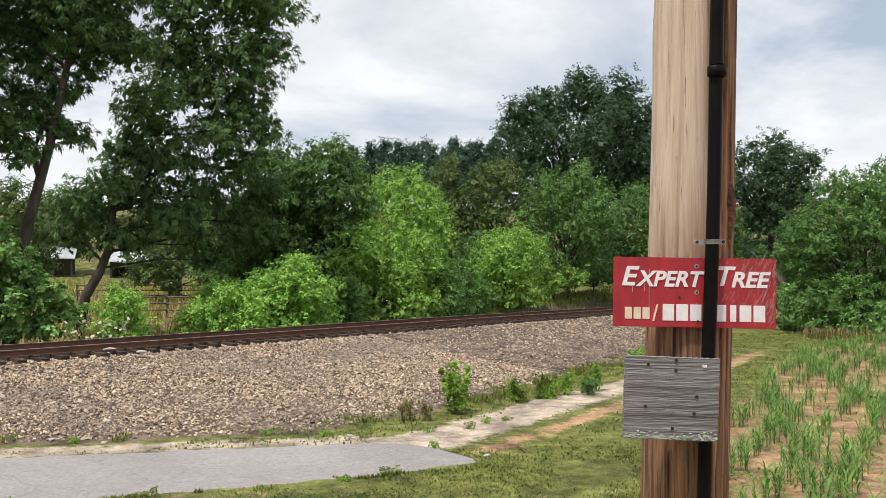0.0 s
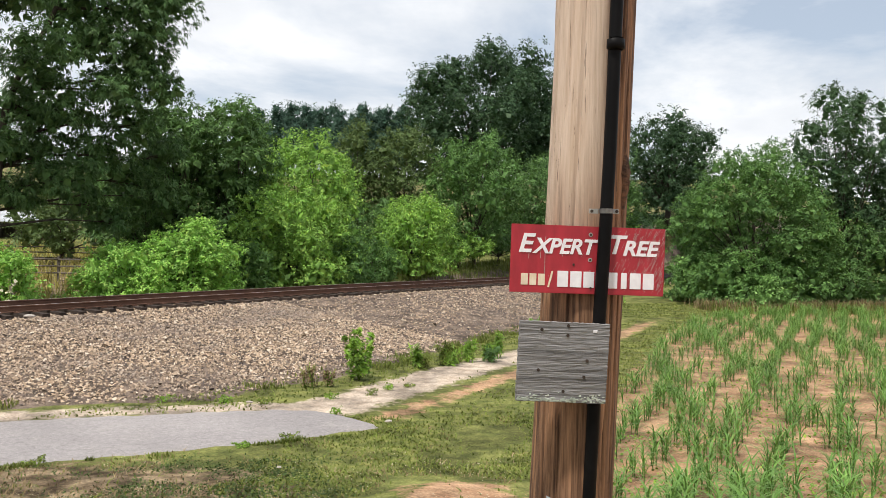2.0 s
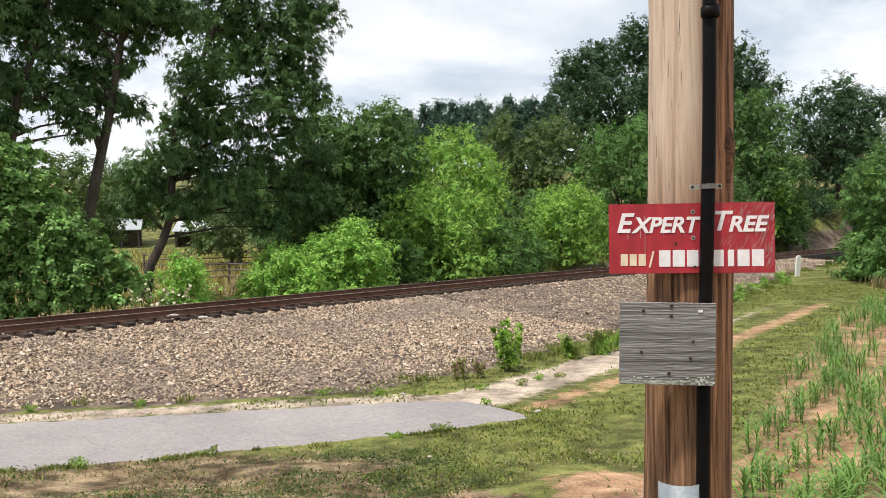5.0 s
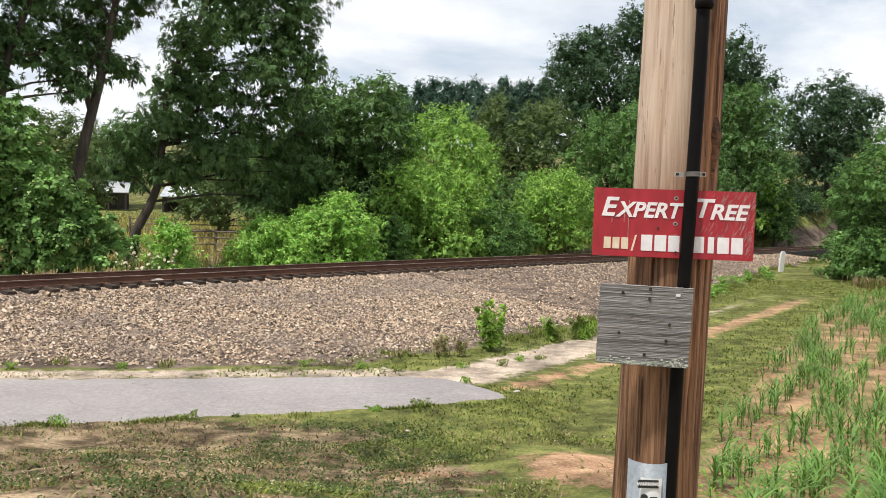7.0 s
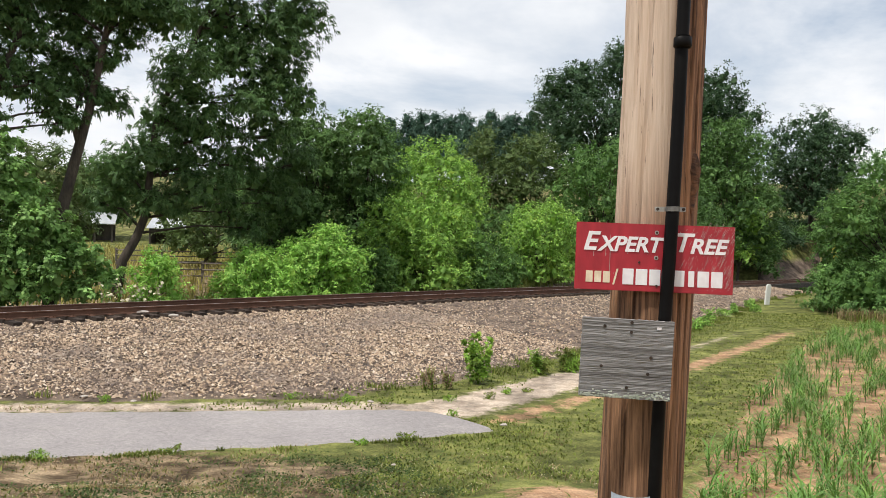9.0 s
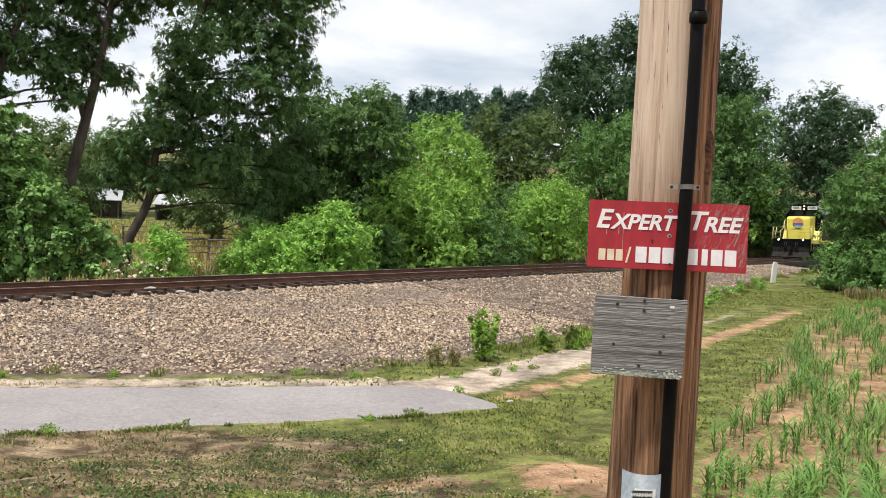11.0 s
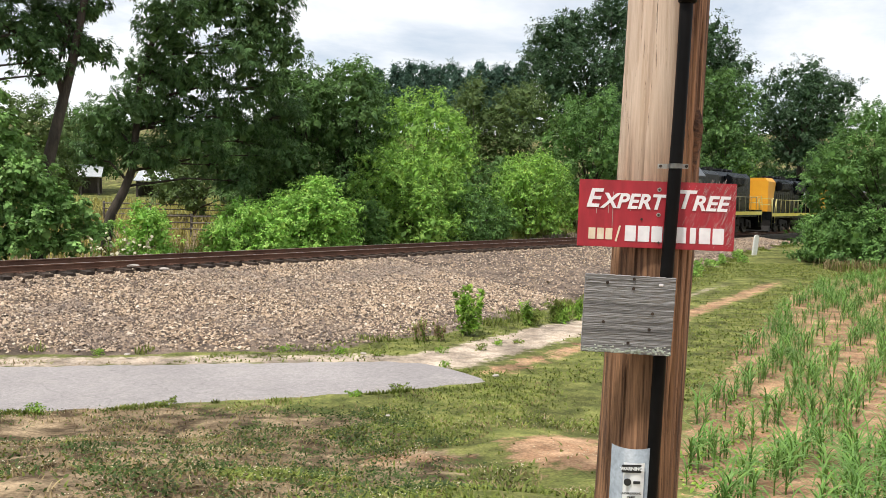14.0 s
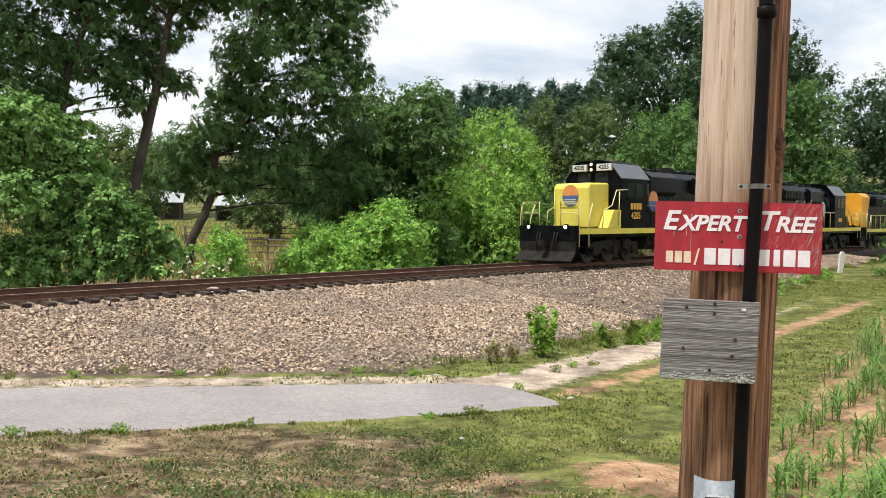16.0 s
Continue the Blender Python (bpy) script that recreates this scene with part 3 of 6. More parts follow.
def build_ballast():
    rng = np.random.default_rng(11)
    n = 118000
    s = np.where(rng.random(n) < 0.76, rng.uniform(-29, -6, n), rng.uniform(-6, 38, n))
    t = toe(s)
    u = rng.random(len(s))
    off = -2.4 + (t + 2.2) * u
    fade = rng.random(len(s)) < np.interp(off / t, [0, 0.55, 0.85, 1.0], [1, 1, 0.85, 0.3]) * np.where(off < -0.9, 0.5, 1)
    s, off = s[fade], off[fade]
    on_tie = (np.abs(off) < 1.48) & (np.abs(((s + 32) / 0.56 + 0.5) % 1 - 0.5) * 0.56 < 0.16)
    on_rail = (np.abs(np.abs(off) - 0.7525) < 0.13)
    ok = ~(on_tie | on_rail)
    s, off = s[ok], off[ok]
    d = np.where(s[:, None] < 0, D_NEAR, D_FAR)
    p = C0 + d * s[:, None] + np.stack([d[:, 1], -d[:, 0]], 1) * off[:, None]
    size = rng.uniform(0.026, 0.052, len(s)) * np.interp(s, [-25, 0, 38], [1, 1.15, 1.4]) * np.where(rng.random(len(s)) < 0.04, 1.7, 1)
    z = land(p[:, 0], p[:, 1]) + 0.004 + 0.22 * size
    scatter_stones("ballast", p[:, 0], p[:, 1], z, size, rng, M["stones"], "pinkish tan crushed stone ballast sloping down from the track", "ballast")


build_ballast()

# ---- plants ----
def unit(v):
    return v / np.maximum(np.linalg.norm(v, axis=-1, keepdims=True), 1e-6)


def leaf_mesh(name, centres, normals, size, rng, material, parent, narrow=0.5, droop=0.25, spread=0.42, label="", tans=None):
    """Single leaves, each a pointed blade folded along its rib."""
    n = len(centres)
    nrm = unit(normals + rng.normal(0, spread, (n, 3)))
    tan = unit(np.cross(nrm, rng.normal(size=(n, 3)))) if tans is None else tans.copy()
    tan[:, 2] -= droop
    tan = unit(tan - nrm * (tan * nrm).sum(1, keepdims=True) * 0.6)
    side = unit(np.cross(nrm, tan))
    L = (size * rng.uniform(0.6, 1.35, n))[:, None]
    base, tip = centres - tan * L * 0.5, centres + tan * L * 0.5 - np.array((0, 0, 1)) * L * droop * 0.4
    mid = centres - nrm * L * 0.06
    v = np.stack([base, mid + side * L * narrow * 0.5 + nrm * L * 0.12, tip, mid - side * L * narrow * 0.5 + nrm * L * 0.12], 1)
    f = np.arange(n * 4).reshape(-1, 4)
    return sheet(name, v.reshape(-1, 3), f, material, parent, label)


def crown(lobes, gap, size, leaves, rng, material, parent, narrow=0.5, droop=0.3, lift=0.5, floor=None, core=1.0):
    """A crown of leaf sprays: each spray a rosette of leaves on the skin of a lobe, with larger leaves in the lobe's depth."""
    C, R = np.array([q[0] for q in lobes], float), np.array([q[1] for q in lobes], float)
    P, D = [], []
    for i in range(len(C)):
        n = max(int(4 * math.pi * np.mean(R[i]) ** 2 / gap ** 2), 8)
        d = unit(rng.normal(size=(n, 3)))
        d[:, 2] = np.where(d[:, 2] < -0.6, -d[:, 2] * 0.5, d[:, 2])
        d = unit(d)
        p = C[i] + d * (R[i] * rng.uniform(0.8, 1.06, (n, 1)) + gap * np.abs(rng.normal(0, 0.5, (n, 1))))
        q = (((p[:, None] - C[None]) / R[None]) ** 2).sum(-1)
        q[:, i] = 9
        ok = q.min(1) > 0.66
        P.append(p[ok])
        D.append(d[ok])
    P, D = np.concatenate(P), np.concatenate(D)
    axis = unit(D + np.array((0, 0, lift)) + rng.normal(0, 0.22, D.shape))
    k = np.repeat(np.arange(len(P)), leaves)
    out = unit(axis[k] * rng.uniform(0.0, 1.1, (len(k), 1)) + rng.normal(0, 0.62, (len(k), 3)))
    cs = P[k] + out * gap * rng.uniform(0.08, 0.58, (len(k), 1)) * (1, 1, 0.9)
    ns = unit(axis[k] * 0.8 + np.array((0, 0, 0.35)))
    if floor is not None:
        ok = cs[:, 2] > floor
        cs, ns, out = cs[ok], ns[ok], out[ok]
    leaf_mesh("crown", cs, ns, size, rng, material, parent, narrow, droop, 0.3, "", out)
    # larger leaves deep in the lobes close the crown
    n = int(len(P) * 1.2 * core)
    w = np.mean(R, axis=1) ** 2
    i = rng.choice(len(C), n, p=w / w.sum())
    cs = C[i] + unit(rng.normal(size=(n, 3))) * R[i] * rng.uniform(0.3, 0.8, (n, 1))
    if floor is not None:
        cs = cs[cs[:, 2] > floor]
    leaf_mesh("inner_leaves", cs, unit(rng.normal(size=cs.shape)), size * 2.6, rng, material, parent, 0.7, 0.2, 0.3)


def auto_lobes(centre, radii, count, rng, frac=(0.28, 0.44)):
    """Rounded masses spread over an ellipsoid, for an uneven outline."""
    c, r = np.array(centre, float), np.array(radii, float) * 0.95
    out = [(c, r * 0.55)]
    for i in range(count):
        z = 1 - 1.8 * (i + 0.5) / count
        a = i * 2.39996 + rng.uniform(-0.6, 0.6)
        q = math.sqrt(max(1 - z * z, 0))
        d = np.array((q * math.cos(a), q * math.sin(a), z))
        f = rng.uniform(*frac)
        size = f * r.min() * rng.uniform(0.7, 1.15)
        at = c + d * (r - size * 0.7) * rng.uniform(0.84, 1.08)
        out.append((at, size * np.array((1.1, 1.1, 0.85))))
        # two smaller tufts break the outline of each mass
        for _ in range(2):
            e = unit(d + rng.normal(0, 0.6, 3) + np.array((0, 0, 0.3)))
            out.append((at + e * size * 0.95, np.full(3, size * rng.uniform(0.3, 0.5))))
    return out


def limbs(bm, base, lobes, radius, rng, sides=7, fork=0.35):
    base = Vector(base)
    top = Vector(np.mean([q[0] for q in lobes], axis=0))
    fk = base.lerp(top, fork)
    fk += Vector((rng.uniform(-0.2, 0.2), rng.uniform(-0.2, 0.2), 0))
    tube(bm, [base - Vector((0, 0, 0.3)), base + (fk - base) * 0.15, base + (fk - base) * 0.6, fk], [radius * 1.35, radius * 1.05, radius * 0.9, radius * 0.8], sides + 2)
    for c, r in lobes[1::3]:
        c = Vector(c)
        m = fk.lerp(c, 0.5) + Vector((rng.uniform(-0.3, 0.3), rng.uniform(-0.3, 0.3), rng.uniform(0, 0.4)))
        tube(bm, [fk - (fk - base) * rng.uniform(0, 0.25), fk.lerp(m, 0.5), m, c], [radius * 0.5, radius * 0.4, radius * 0.28, 0.012], 5, False)


def polar(az, r):
    return math.sin(radians(az)) * r, math.cos(radians(az)) * r


def plant(name, az, r, top, half, material, gap=0.4, leaf=0.15, lobes=14, label="", category="tree", seed=1, bottom=None, trunk=0.14,
          narrow=0.5, droop=0.3, group="", deep=1.0, frac=(0.3, 0.46), leaves=13, lift=0.5, core=1.0):
    """A tree or bush whose crown tops out at the height top, half metres wide to each side."""
    rng = np.random.default_rng(seed)
    x, y = polar(az, r)
    g = ground_at(x, y)
    lo = g + 0.1 if bottom is None else bottom
    root = thing(name, pose(x, y, g), label, category, group)
    lb = auto_lobes((0, 0, (top + lo) / 2 - g), (half, half * deep, (top - lo) / 2), lobes, rng, frac)
    if bottom is None and r < 58:
        size = min(half * 0.36, (top - lo) * 0.25)
        for k in range(10):
            a = 2 * math.pi * (k + rng.uniform(-0.3, 0.3)) / 10
            d = half * rng.uniform(0.62, 0.86)
            lb.append((np.array((math.cos(a) * d, math.sin(a) * d * deep, size * rng.uniform(0.5, 0.95))), np.full(3, size * rng.uniform(0.8, 1.15))))
    bm = bmesh.new()
    limbs(bm, (0, 0, 0), lb, trunk, rng)
    part("trunk", bm, M["bark"], root)
    crown(lb, gap * 1.06, leaf * 0.88, leaves, rng, M[material], root, narrow, droop, lift, 0.05, core)
    return root


BOX = "bright green box elder bush beside the railway"
WOOD = "full leafed hedgerow tree behind the railway"
# bushes along the far side of the track
plant("bush", -21.4, 31.5, 1.35, 0.95, "leaf_lime", 0.27, 0.13, 11, BOX + ", yellowish new leaves", "bush", 3, trunk=0.05, group="trackside bushes")
plant("bush", -14.6, 34, 1.5, 1.75, "leaf_lime", 0.29, 0.14, 17, BOX + ", yellowish new leaves", "bush", 5, trunk=0.05, group="trackside bushes")
plant("bush", -10.5, 36.5, 2.5, 1.85, "leaf_lime", 0.31, 0.15, 18, BOX, "bush", 6, trunk=0.06, group="trackside bushes", leaves=17)
plant("bush", -3.9, 44, 4.6, 3.3, "leaf_bright", 0.38, 0.165, 26, BOX, "bush", 7, trunk=0.09, group="trackside bushes", frac=(0.24, 0.4))
plant("bush", -0.1, 44, 2.0, 1.4, "leaf_maple", 0.34, 0.16, 12, "dark green bush beside the railway", "bush", 8, trunk=0.07, group="trackside bushes")
plant("bush", 4.4, 52, 4.65, 2.5, "leaf_bright", 0.42, 0.18, 20, BOX, "bush", 9, trunk=0.08, group="trackside bushes")
plant("bush", 1.4, 48, 1.8, 1.6, "leaf_maple", 0.36, 0.16, 12, "dark green bush beside the railway", "bush", 10, trunk=0.07, group="trackside bushes")
plant("bush", 7.6, 58, 2.4, 2.4, "leaf_bright", 0.38, 0.17, 13, BOX, "bush", 12, trunk=0.07, group="trackside bushes")
plant("bush", 10.2, 64, 3.1, 3.0, "leaf_mid", 0.42, 0.18, 13, "dark green bush beside the railway", "bush", 13, trunk=0.07, group="trackside bushes")
plant("bush", -7.4, 41, 1.6, 1.5, "leaf_maple", 0.34, 0.16, 10, "dark green bush beside the railway", "bush", 14, trunk=0.07, group="trackside bushes")
# hedgerow behind
plant("tree", -13.6, 44, 5.6, 2.1, "leaf_mid", 0.5, 0.23, 18, WOOD, "tree", 20, narrow=0.36, droop=0.5, group="hedgerow trees")
plant("tree", -11.5, 45, 8.9, 2.0, "leaf_mid", 0.5, 0.23, 20, WOOD, "tree", 21, narrow=0.36, droop=0.5, group="hedgerow trees", bottom=2.2, frac=(0.34, 0.5))
plant("tree", -7.9, 45.5, 9.2, 2.1, "leaf_mid", 0.5, 0.23, 20, WOOD, "tree", 19, narrow=0.4, droop=0.4, group="hedgerow trees", bottom=3.4, frac=(0.34, 0.5))
plant("tree", -9.4, 46, 6.2, 2.9, "leaf_mid", 0.52, 0.23, 18, WOOD, "tree", 18, narrow=0.4, droop=0.4, group="hedgerow trees")
plant("tree", -3.0, 49, 8.1, 3.4, "leaf_bright", 0.48, 0.19, 26, WOOD + ", lighter crown", "tree", 22, group="hedgerow trees", frac=(0.26, 0.42))
plant("tree", -6.8, 53, 5.4, 2.8, "leaf_mid", 0.5, 0.2, 14, WOOD, "tree", 23, group="hedgerow trees")
plant("tree", 0.2, 64, 11.3, 1.9, "leaf_olive", 0.56, 0.24, 18, WOOD + ", olive green", "tree", 24, narrow=0.4, group="hedgerow trees", frac=(0.4, 0.6))
plant("tree", 3.7, 64, 11.1, 2.7, "leaf_olive", 0.56, 0.24, 22, WOOD + ", olive green", "tree", 25, narrow=0.4, group="hedgerow trees", frac=(0.34, 0.5))
plant("tree", 8.6, 60, 9.9, 3.3, "leaf_maple", 0.56, 0.22, 26, WOOD, "tree", 26, group="hedgerow trees", frac=(0.28, 0.42))
plant("tree", 12.4, 74, 9.9, 4.4, "leaf_mid", 0.66, 0.25, 20, WOOD, "tree", 27, group="hedgerow trees")
plant("tree", 16.7, 87, 16.0, 3.9, "leaf_mid", 0.68, 0.28, 22, WOOD, "tree", 28, group="hedgerow trees", frac=(0.34, 0.5))
plant("tree", 18.2, 91, 9.2, 2.8, "leaf_mid", 0.7, 0.28, 16, WOOD, "tree", 29, group="hedgerow trees")
plant("tree", -18.5, 58, 4.2, 3.0, "leaf_olive", 0.6, 0.24, 12, WOOD + ", greyish green", "tree", 30, group="hedgerow trees")
plant("tree", 1.8, 56, 4.6, 2.6, "leaf_mid", 0.5, 0.2, 12, WOOD, "tree", 32, group="hedgerow trees")
# the big oaks on the rise
OAK = "tall dark green oak on the rise"
plant("oak_tree", 9.3, 92, 24.2, 9.0, "leaf_oak", 0.9, 0.29, 44, OAK, "tree", 40, bottom=6, trunk=0.4, narrow=0.55, leaves=17, core=2.2, group="oaks", frac=(0.2, 0.32))
plant("oak_tree", 15.2, 96, 21.8, 5.4, "leaf_oak", 0.9, 0.29, 30, OAK, "tree", 41, bottom=6, trunk=0.4, narrow=0.55, leaves=17, core=2.2, group="oaks", frac=(0.26, 0.4))
plant("oak_tree", 21.6, 108, 18.7, 5.7, "leaf_oak", 0.9, 0.29, 30, "dark oak with a forked trunk beside the railway", "tree", 42, bottom=4.5, trunk=0.42, narrow=0.55, group="oaks", frac=(0.24, 0.38), leaves=17, core=2.0)
# brush below the oaks, down to the bridge
for i, (az, r, top, half, kind) in enumerate(((14.6, 78, 5.4, 2.8, "leaf_mid"), (17.3, 87, 6.8, 3.2, "leaf_bright"), (18.6, 88, 4.4, 2.2, "leaf_mid"), (13.0, 73, 4.9, 3.2, "leaf_mid"), (19.5, 104, 6.0, 3.0, "leaf_oak"), (23.2, 112, 7.5, 3.2, "leaf_oak"), (24.6, 100, 7.0, 3.4, "leaf_mid"), (16.0, 98, 11.0, 4.0, "leaf_oak"))):
    plant("tree", az, r, top, half, kind, 0.95, 0.3, 9, "leafy undergrowth on the slope below the oaks", "tree", 80 + i, group="undergrowth")
for i, (az, r, top, half, kind) in enumerate(((18.5, 90, 3.4, 2.4, "leaf_mid"), (19.7, 96, 4.0, 2.4, "leaf_oak"), (20.6, 103, 4.6, 2.5, "leaf_mid"), (21.3, 116, 6.0, 3.0, "leaf_oak"))):
    plant("tree", az, r, top, half, kind, 0.95, 0.3, 9, "leafy undergrowth beside the bridge", "tree", 90 + i, group="undergrowth")
# field's end
plant("tree", 27.1, 52, 7.5, 4.4, "leaf_maple", 0.46, 0.175, 40, "round bright green maple at the field's end", "tree", 50, trunk=0.12, frac=(0.2, 0.3), leaves=20)
plant("tree", 32.6, 58, 12.3, 3.9, "leaf_far_walnut", 0.48, 0.19, 30, "tall green walnut behind the round maple", "tree", 51, trunk=0.2, narrow=0.36, droop=0.5, group="field trees", frac=(0.24, 0.38))
plant("tree", 38.2, 60, 11.5, 4.9, "leaf_far_walnut", 0.55, 0.26, 22, "tall green walnut at the field's end", "tree", 52, trunk=0.2, narrow=0.4, group="field trees")
plant("tree", 32.4, 55, 3.1, 2.7, "leaf_mid", 0.42, 0.19, 13, "dark green bush at the field's end", "tree", 53, trunk=0.1, group="field trees")
plant("shrub", 24.5, 52, 1.25, 2.4, "leaf_broad", 0.38, 0.18, 20, "low spreading shrub with broad leaves", "shrub", 54, trunk=0.04, narrow=0.7, deep=0.8)
plant("shrub", 27.6, 48, 0.2, 1.8, "leaf_broad", 0.38, 0.18, 12, "low spreading shrub with broad leaves", "shrub", 55, trunk=0.04, narrow=0.7)
# beyond the meadow
for az, r, top, half, kind, gap, label, seed in ((-28.2, 62, 8.6, 3.2, "leaf_olive", 0.6, "pale green willow beyond the meadow", 65), (-24.5, 95, 11.5, 4.5, "leaf_mid", 0.9, "green tree beyond the meadow", 66), (-34.5, 80, 10.5, 5.5, "leaf_mid", 0.9, "green tree beyond the meadow", 67), (-18.0, 98, 9.5, 5.0, "leaf_olive", 0.9, "green tree beyond the meadow", 68), (-14.0, 80, 8.5, 4.6, "leaf_mid", 0.8, "green tree beyond the meadow", 69)):
    plant("tree", az, r, top, half, kind, gap, gap * 0.42, 16, label, "tree", seed, narrow=0.4, droop=0.5, group="meadow trees", leaves=12)


def massed(name, base, stems, masses, seed, label, material, gap, leaf, leaves=13, radius=0.19, narrow=0.34, droop=0.6, category="tree", group="walnuts", split=6, core=1.1):
    """A tree with its own habit: stems as lines of (azimuth, range, height), foliage masses as (azimuth, range, height, radius)."""
    rng = np.random.default_rng(seed)
    x, y = polar(*base)
    g = ground_at(x, y)
    root = thing(name, pose(x, y, g), label, category, group)

    def local(az, r, h):
        px, py = polar(az, r)
        return Vector((px - x, py - y, h - g))
    bm = bmesh.new()
    lines = []
    for k, stem in enumerate(stems):
        pts = [local(*q) for q in stem]
        if k == 0:
            pts = [Vector((0, 0, -0.3))] + pts
        w = radius * (1 if k == 0 else 0.55)
        tube(bm, pts, [w * (1.25 - 0.95 * i / (len(pts) - 1)) for i in range(len(pts))], 10)
        lines += [a.lerp(b, f) for a, b in zip(pts, pts[1:]) for f in (0.25, 0.5, 0.75, 1.0)]
    lb = []
    for az, r, h, q in masses:
        c = local(az, r + rng.uniform(-0.8, 0.8), h)
        own = [(np.array(c), np.full(3, q * 0.55))]
        for k in range(split):
            d = unit(rng.normal(size=3)) * (1.1, 1.1, 0.8)
            own.append((np.array(c) + d * q * 0.62, np.array((1.1, 1.1, 0.75)) * q * rng.uniform(0.38, 0.6)))
        lb += own
        low = [p for p in lines if p.z < c.z + 0.2] or lines[:1]
        st = min(low, key=lambda p: (p - c).length + 0.4 * abs(p.z - c.z + 1.0))
        m = st.lerp(c, 0.5) + Vector((0, 0, rng.uniform(0.0, 0.4)))
        tube(bm, [st, st.lerp(m, 0.55), m, c], [radius * 0.36, radius * 0.3, radius * 0.22, radius * 0.12], 6, False)
        for p, _ in own[1:]:
            tube(bm, [m.lerp(c, 0.7), c.lerp(Vector(p), 0.5), Vector(p)], [radius * 0.12, radius * 0.09, 0.012], 5, False)
    part("trunk", bm, M["bark"], root)
    crown(lb, gap, leaf, leaves, rng, M[material], root, narrow, droop, 0.35, 0.05, core)
    return root


massed("walnut_tree", (-24.0, 38.1), [[(-23.5, 38.1, 0.9), (-22.7, 38.1, 1.9), (-22.2, 38.1, 2.8), (-21.9, 38.1, 4.6), (-21.6, 38.1, 6.9), (-20.7, 38.1, 8.7), (-19.2, 38.1, 10.7), (-17.9, 38.1, 13.1), (-17.1, 38.1, 15.7)]],
       [(-16.9, 38.1, 11.9, 2.2), (-13.5, 38.1, 11.6, 1.6), (-11.9, 38.1, 12.1, 0.9), (-16.0, 38.1, 14.5, 2.5), (-12.6, 38.1, 14.0, 1.7), (-18.9, 38.1, 14.9, 1.8), (-19.6, 38.1, 8.9, 1.5), (-17.0, 38.1, 9.8, 1.7), (-13.8, 38.1, 9.8, 1.6),
        (-12.3, 38.1, 8.2, 0.9), (-20.8, 38.1, 7.2, 1.2), (-18.3, 38.1, 7.1, 1.7), (-15.2, 38.1, 8.1, 1.5), (-14.4, 38.1, 6.6, 1.2), (-22.0, 38.1, 5.4, 1.2), (-20.0, 38.1, 5.1, 1.3), (-23.6, 38.1, 4.5, 1.1), (-21.2, 38.1, 3.6, 1.1),
        (-18.6, 38.1, 4.1, 1.2), (-16.9, 38.1, 5.3, 1.3), (-14.7, 40.3, 4.4, 1.5), (-12.7, 40.3, 5.5, 1.2), (-16.7, 40.3, 3.2, 0.9), (-12.9, 41.4, 3.8, 1.1), (-15.2, 40.3, 2.5, 0.9), (-24.6, 38.1, 3.3, 0.7)], 70,
       "tall dark walnut with a leaning trunk behind the railway", "leaf_dark", 0.46, 0.175, 22)
massed("walnut_tree", (-27.8, 33.5), [[(-27.5, 33.5, 1.2), (-27.2, 33.5, 2.6), (-26.8, 33.5, 3.6), (-26.3, 33.5, 4.9), (-25.7, 33.5, 6.4), (-25.2, 33.5, 7.9), (-24.8, 33.5, 9.2), (-24.4, 33.5, 10.5), (-23.9, 33.5, 12.5), (-23.5, 33.5, 14.4)],
       [(-26.1, 33.5, 5.3), (-26.5, 33.5, 6.1), (-26.3, 33.5, 6.8), (-25.7, 33.5, 7.7)]],
       [(-25.1, 33.5, 10.9, 1.4), (-22.7, 33.5, 10.6, 1.2), (-20.9, 33.5, 10.3, 1.0), (-27.8, 33.5, 10.5, 1.3), (-24.6, 33.5, 13.1, 2.1), (-21.5, 33.5, 13.0, 1.6), (-28.0, 33.5, 12.5, 1.6), (-25.9, 33.5, 8.5, 0.7),
        (-24.7, 33.5, 8.9, 0.6), (-26.6, 33.5, 7.6, 0.6), (-24.2, 33.5, 7.1, 0.55), (-25.1, 33.5, 7.2, 0.5), (-26.8, 33.5, 9.6, 0.8), (-23.4, 33.5, 9.7, 0.7), (-26.4, 34.5, 11.6, 1.4), (-23.2, 34.5, 11.9, 1.4), (-27.4, 34, 8.6, 0.6)], 71, "tall slender walnut with a bare leaning trunk", "leaf_dark", 0.4, 0.16, 23, radius=0.22)
massed("walnut_tree", (-32.2, 33), [[(-32.0, 33, 2.0), (-31.7, 33, 4.0), (-31.3, 33, 5.5), (-31.0, 33, 6.7), (-30.3, 33, 8.1), (-29.5, 33, 9.3), (-28.9, 33, 10.6), (-28.3, 33, 12.5)]],
       [(-30.3, 33, 10.2, 1.3), (-32.2, 33, 9.8, 1.3), (-30.8, 33, 7.6, 1.0), (-28.8, 33, 7.5, 1.0), (-27.2, 33, 7.2, 0.7), (-27.1, 33, 6.0, 0.5), (-32.6, 33, 7.8, 1.4), (-30.8, 33, 12.1, 2.0), (-33.9, 33, 10.9, 2.0),
        (-34.4, 33, 8.7, 1.6), (-28.0, 33, 6.5, 0.5), (-31.8, 33, 6.2, 0.8), (-33.6, 33, 6.2, 1.1), (-36.5, 33, 7.5, 1.8), (-29.2, 34, 9.2, 0.9), (-29.6, 33.5, 11.4, 1.4)], 72, "tall dark walnut with forked limbs at the meadow's edge", "leaf_dark", 0.4, 0.16, 23)
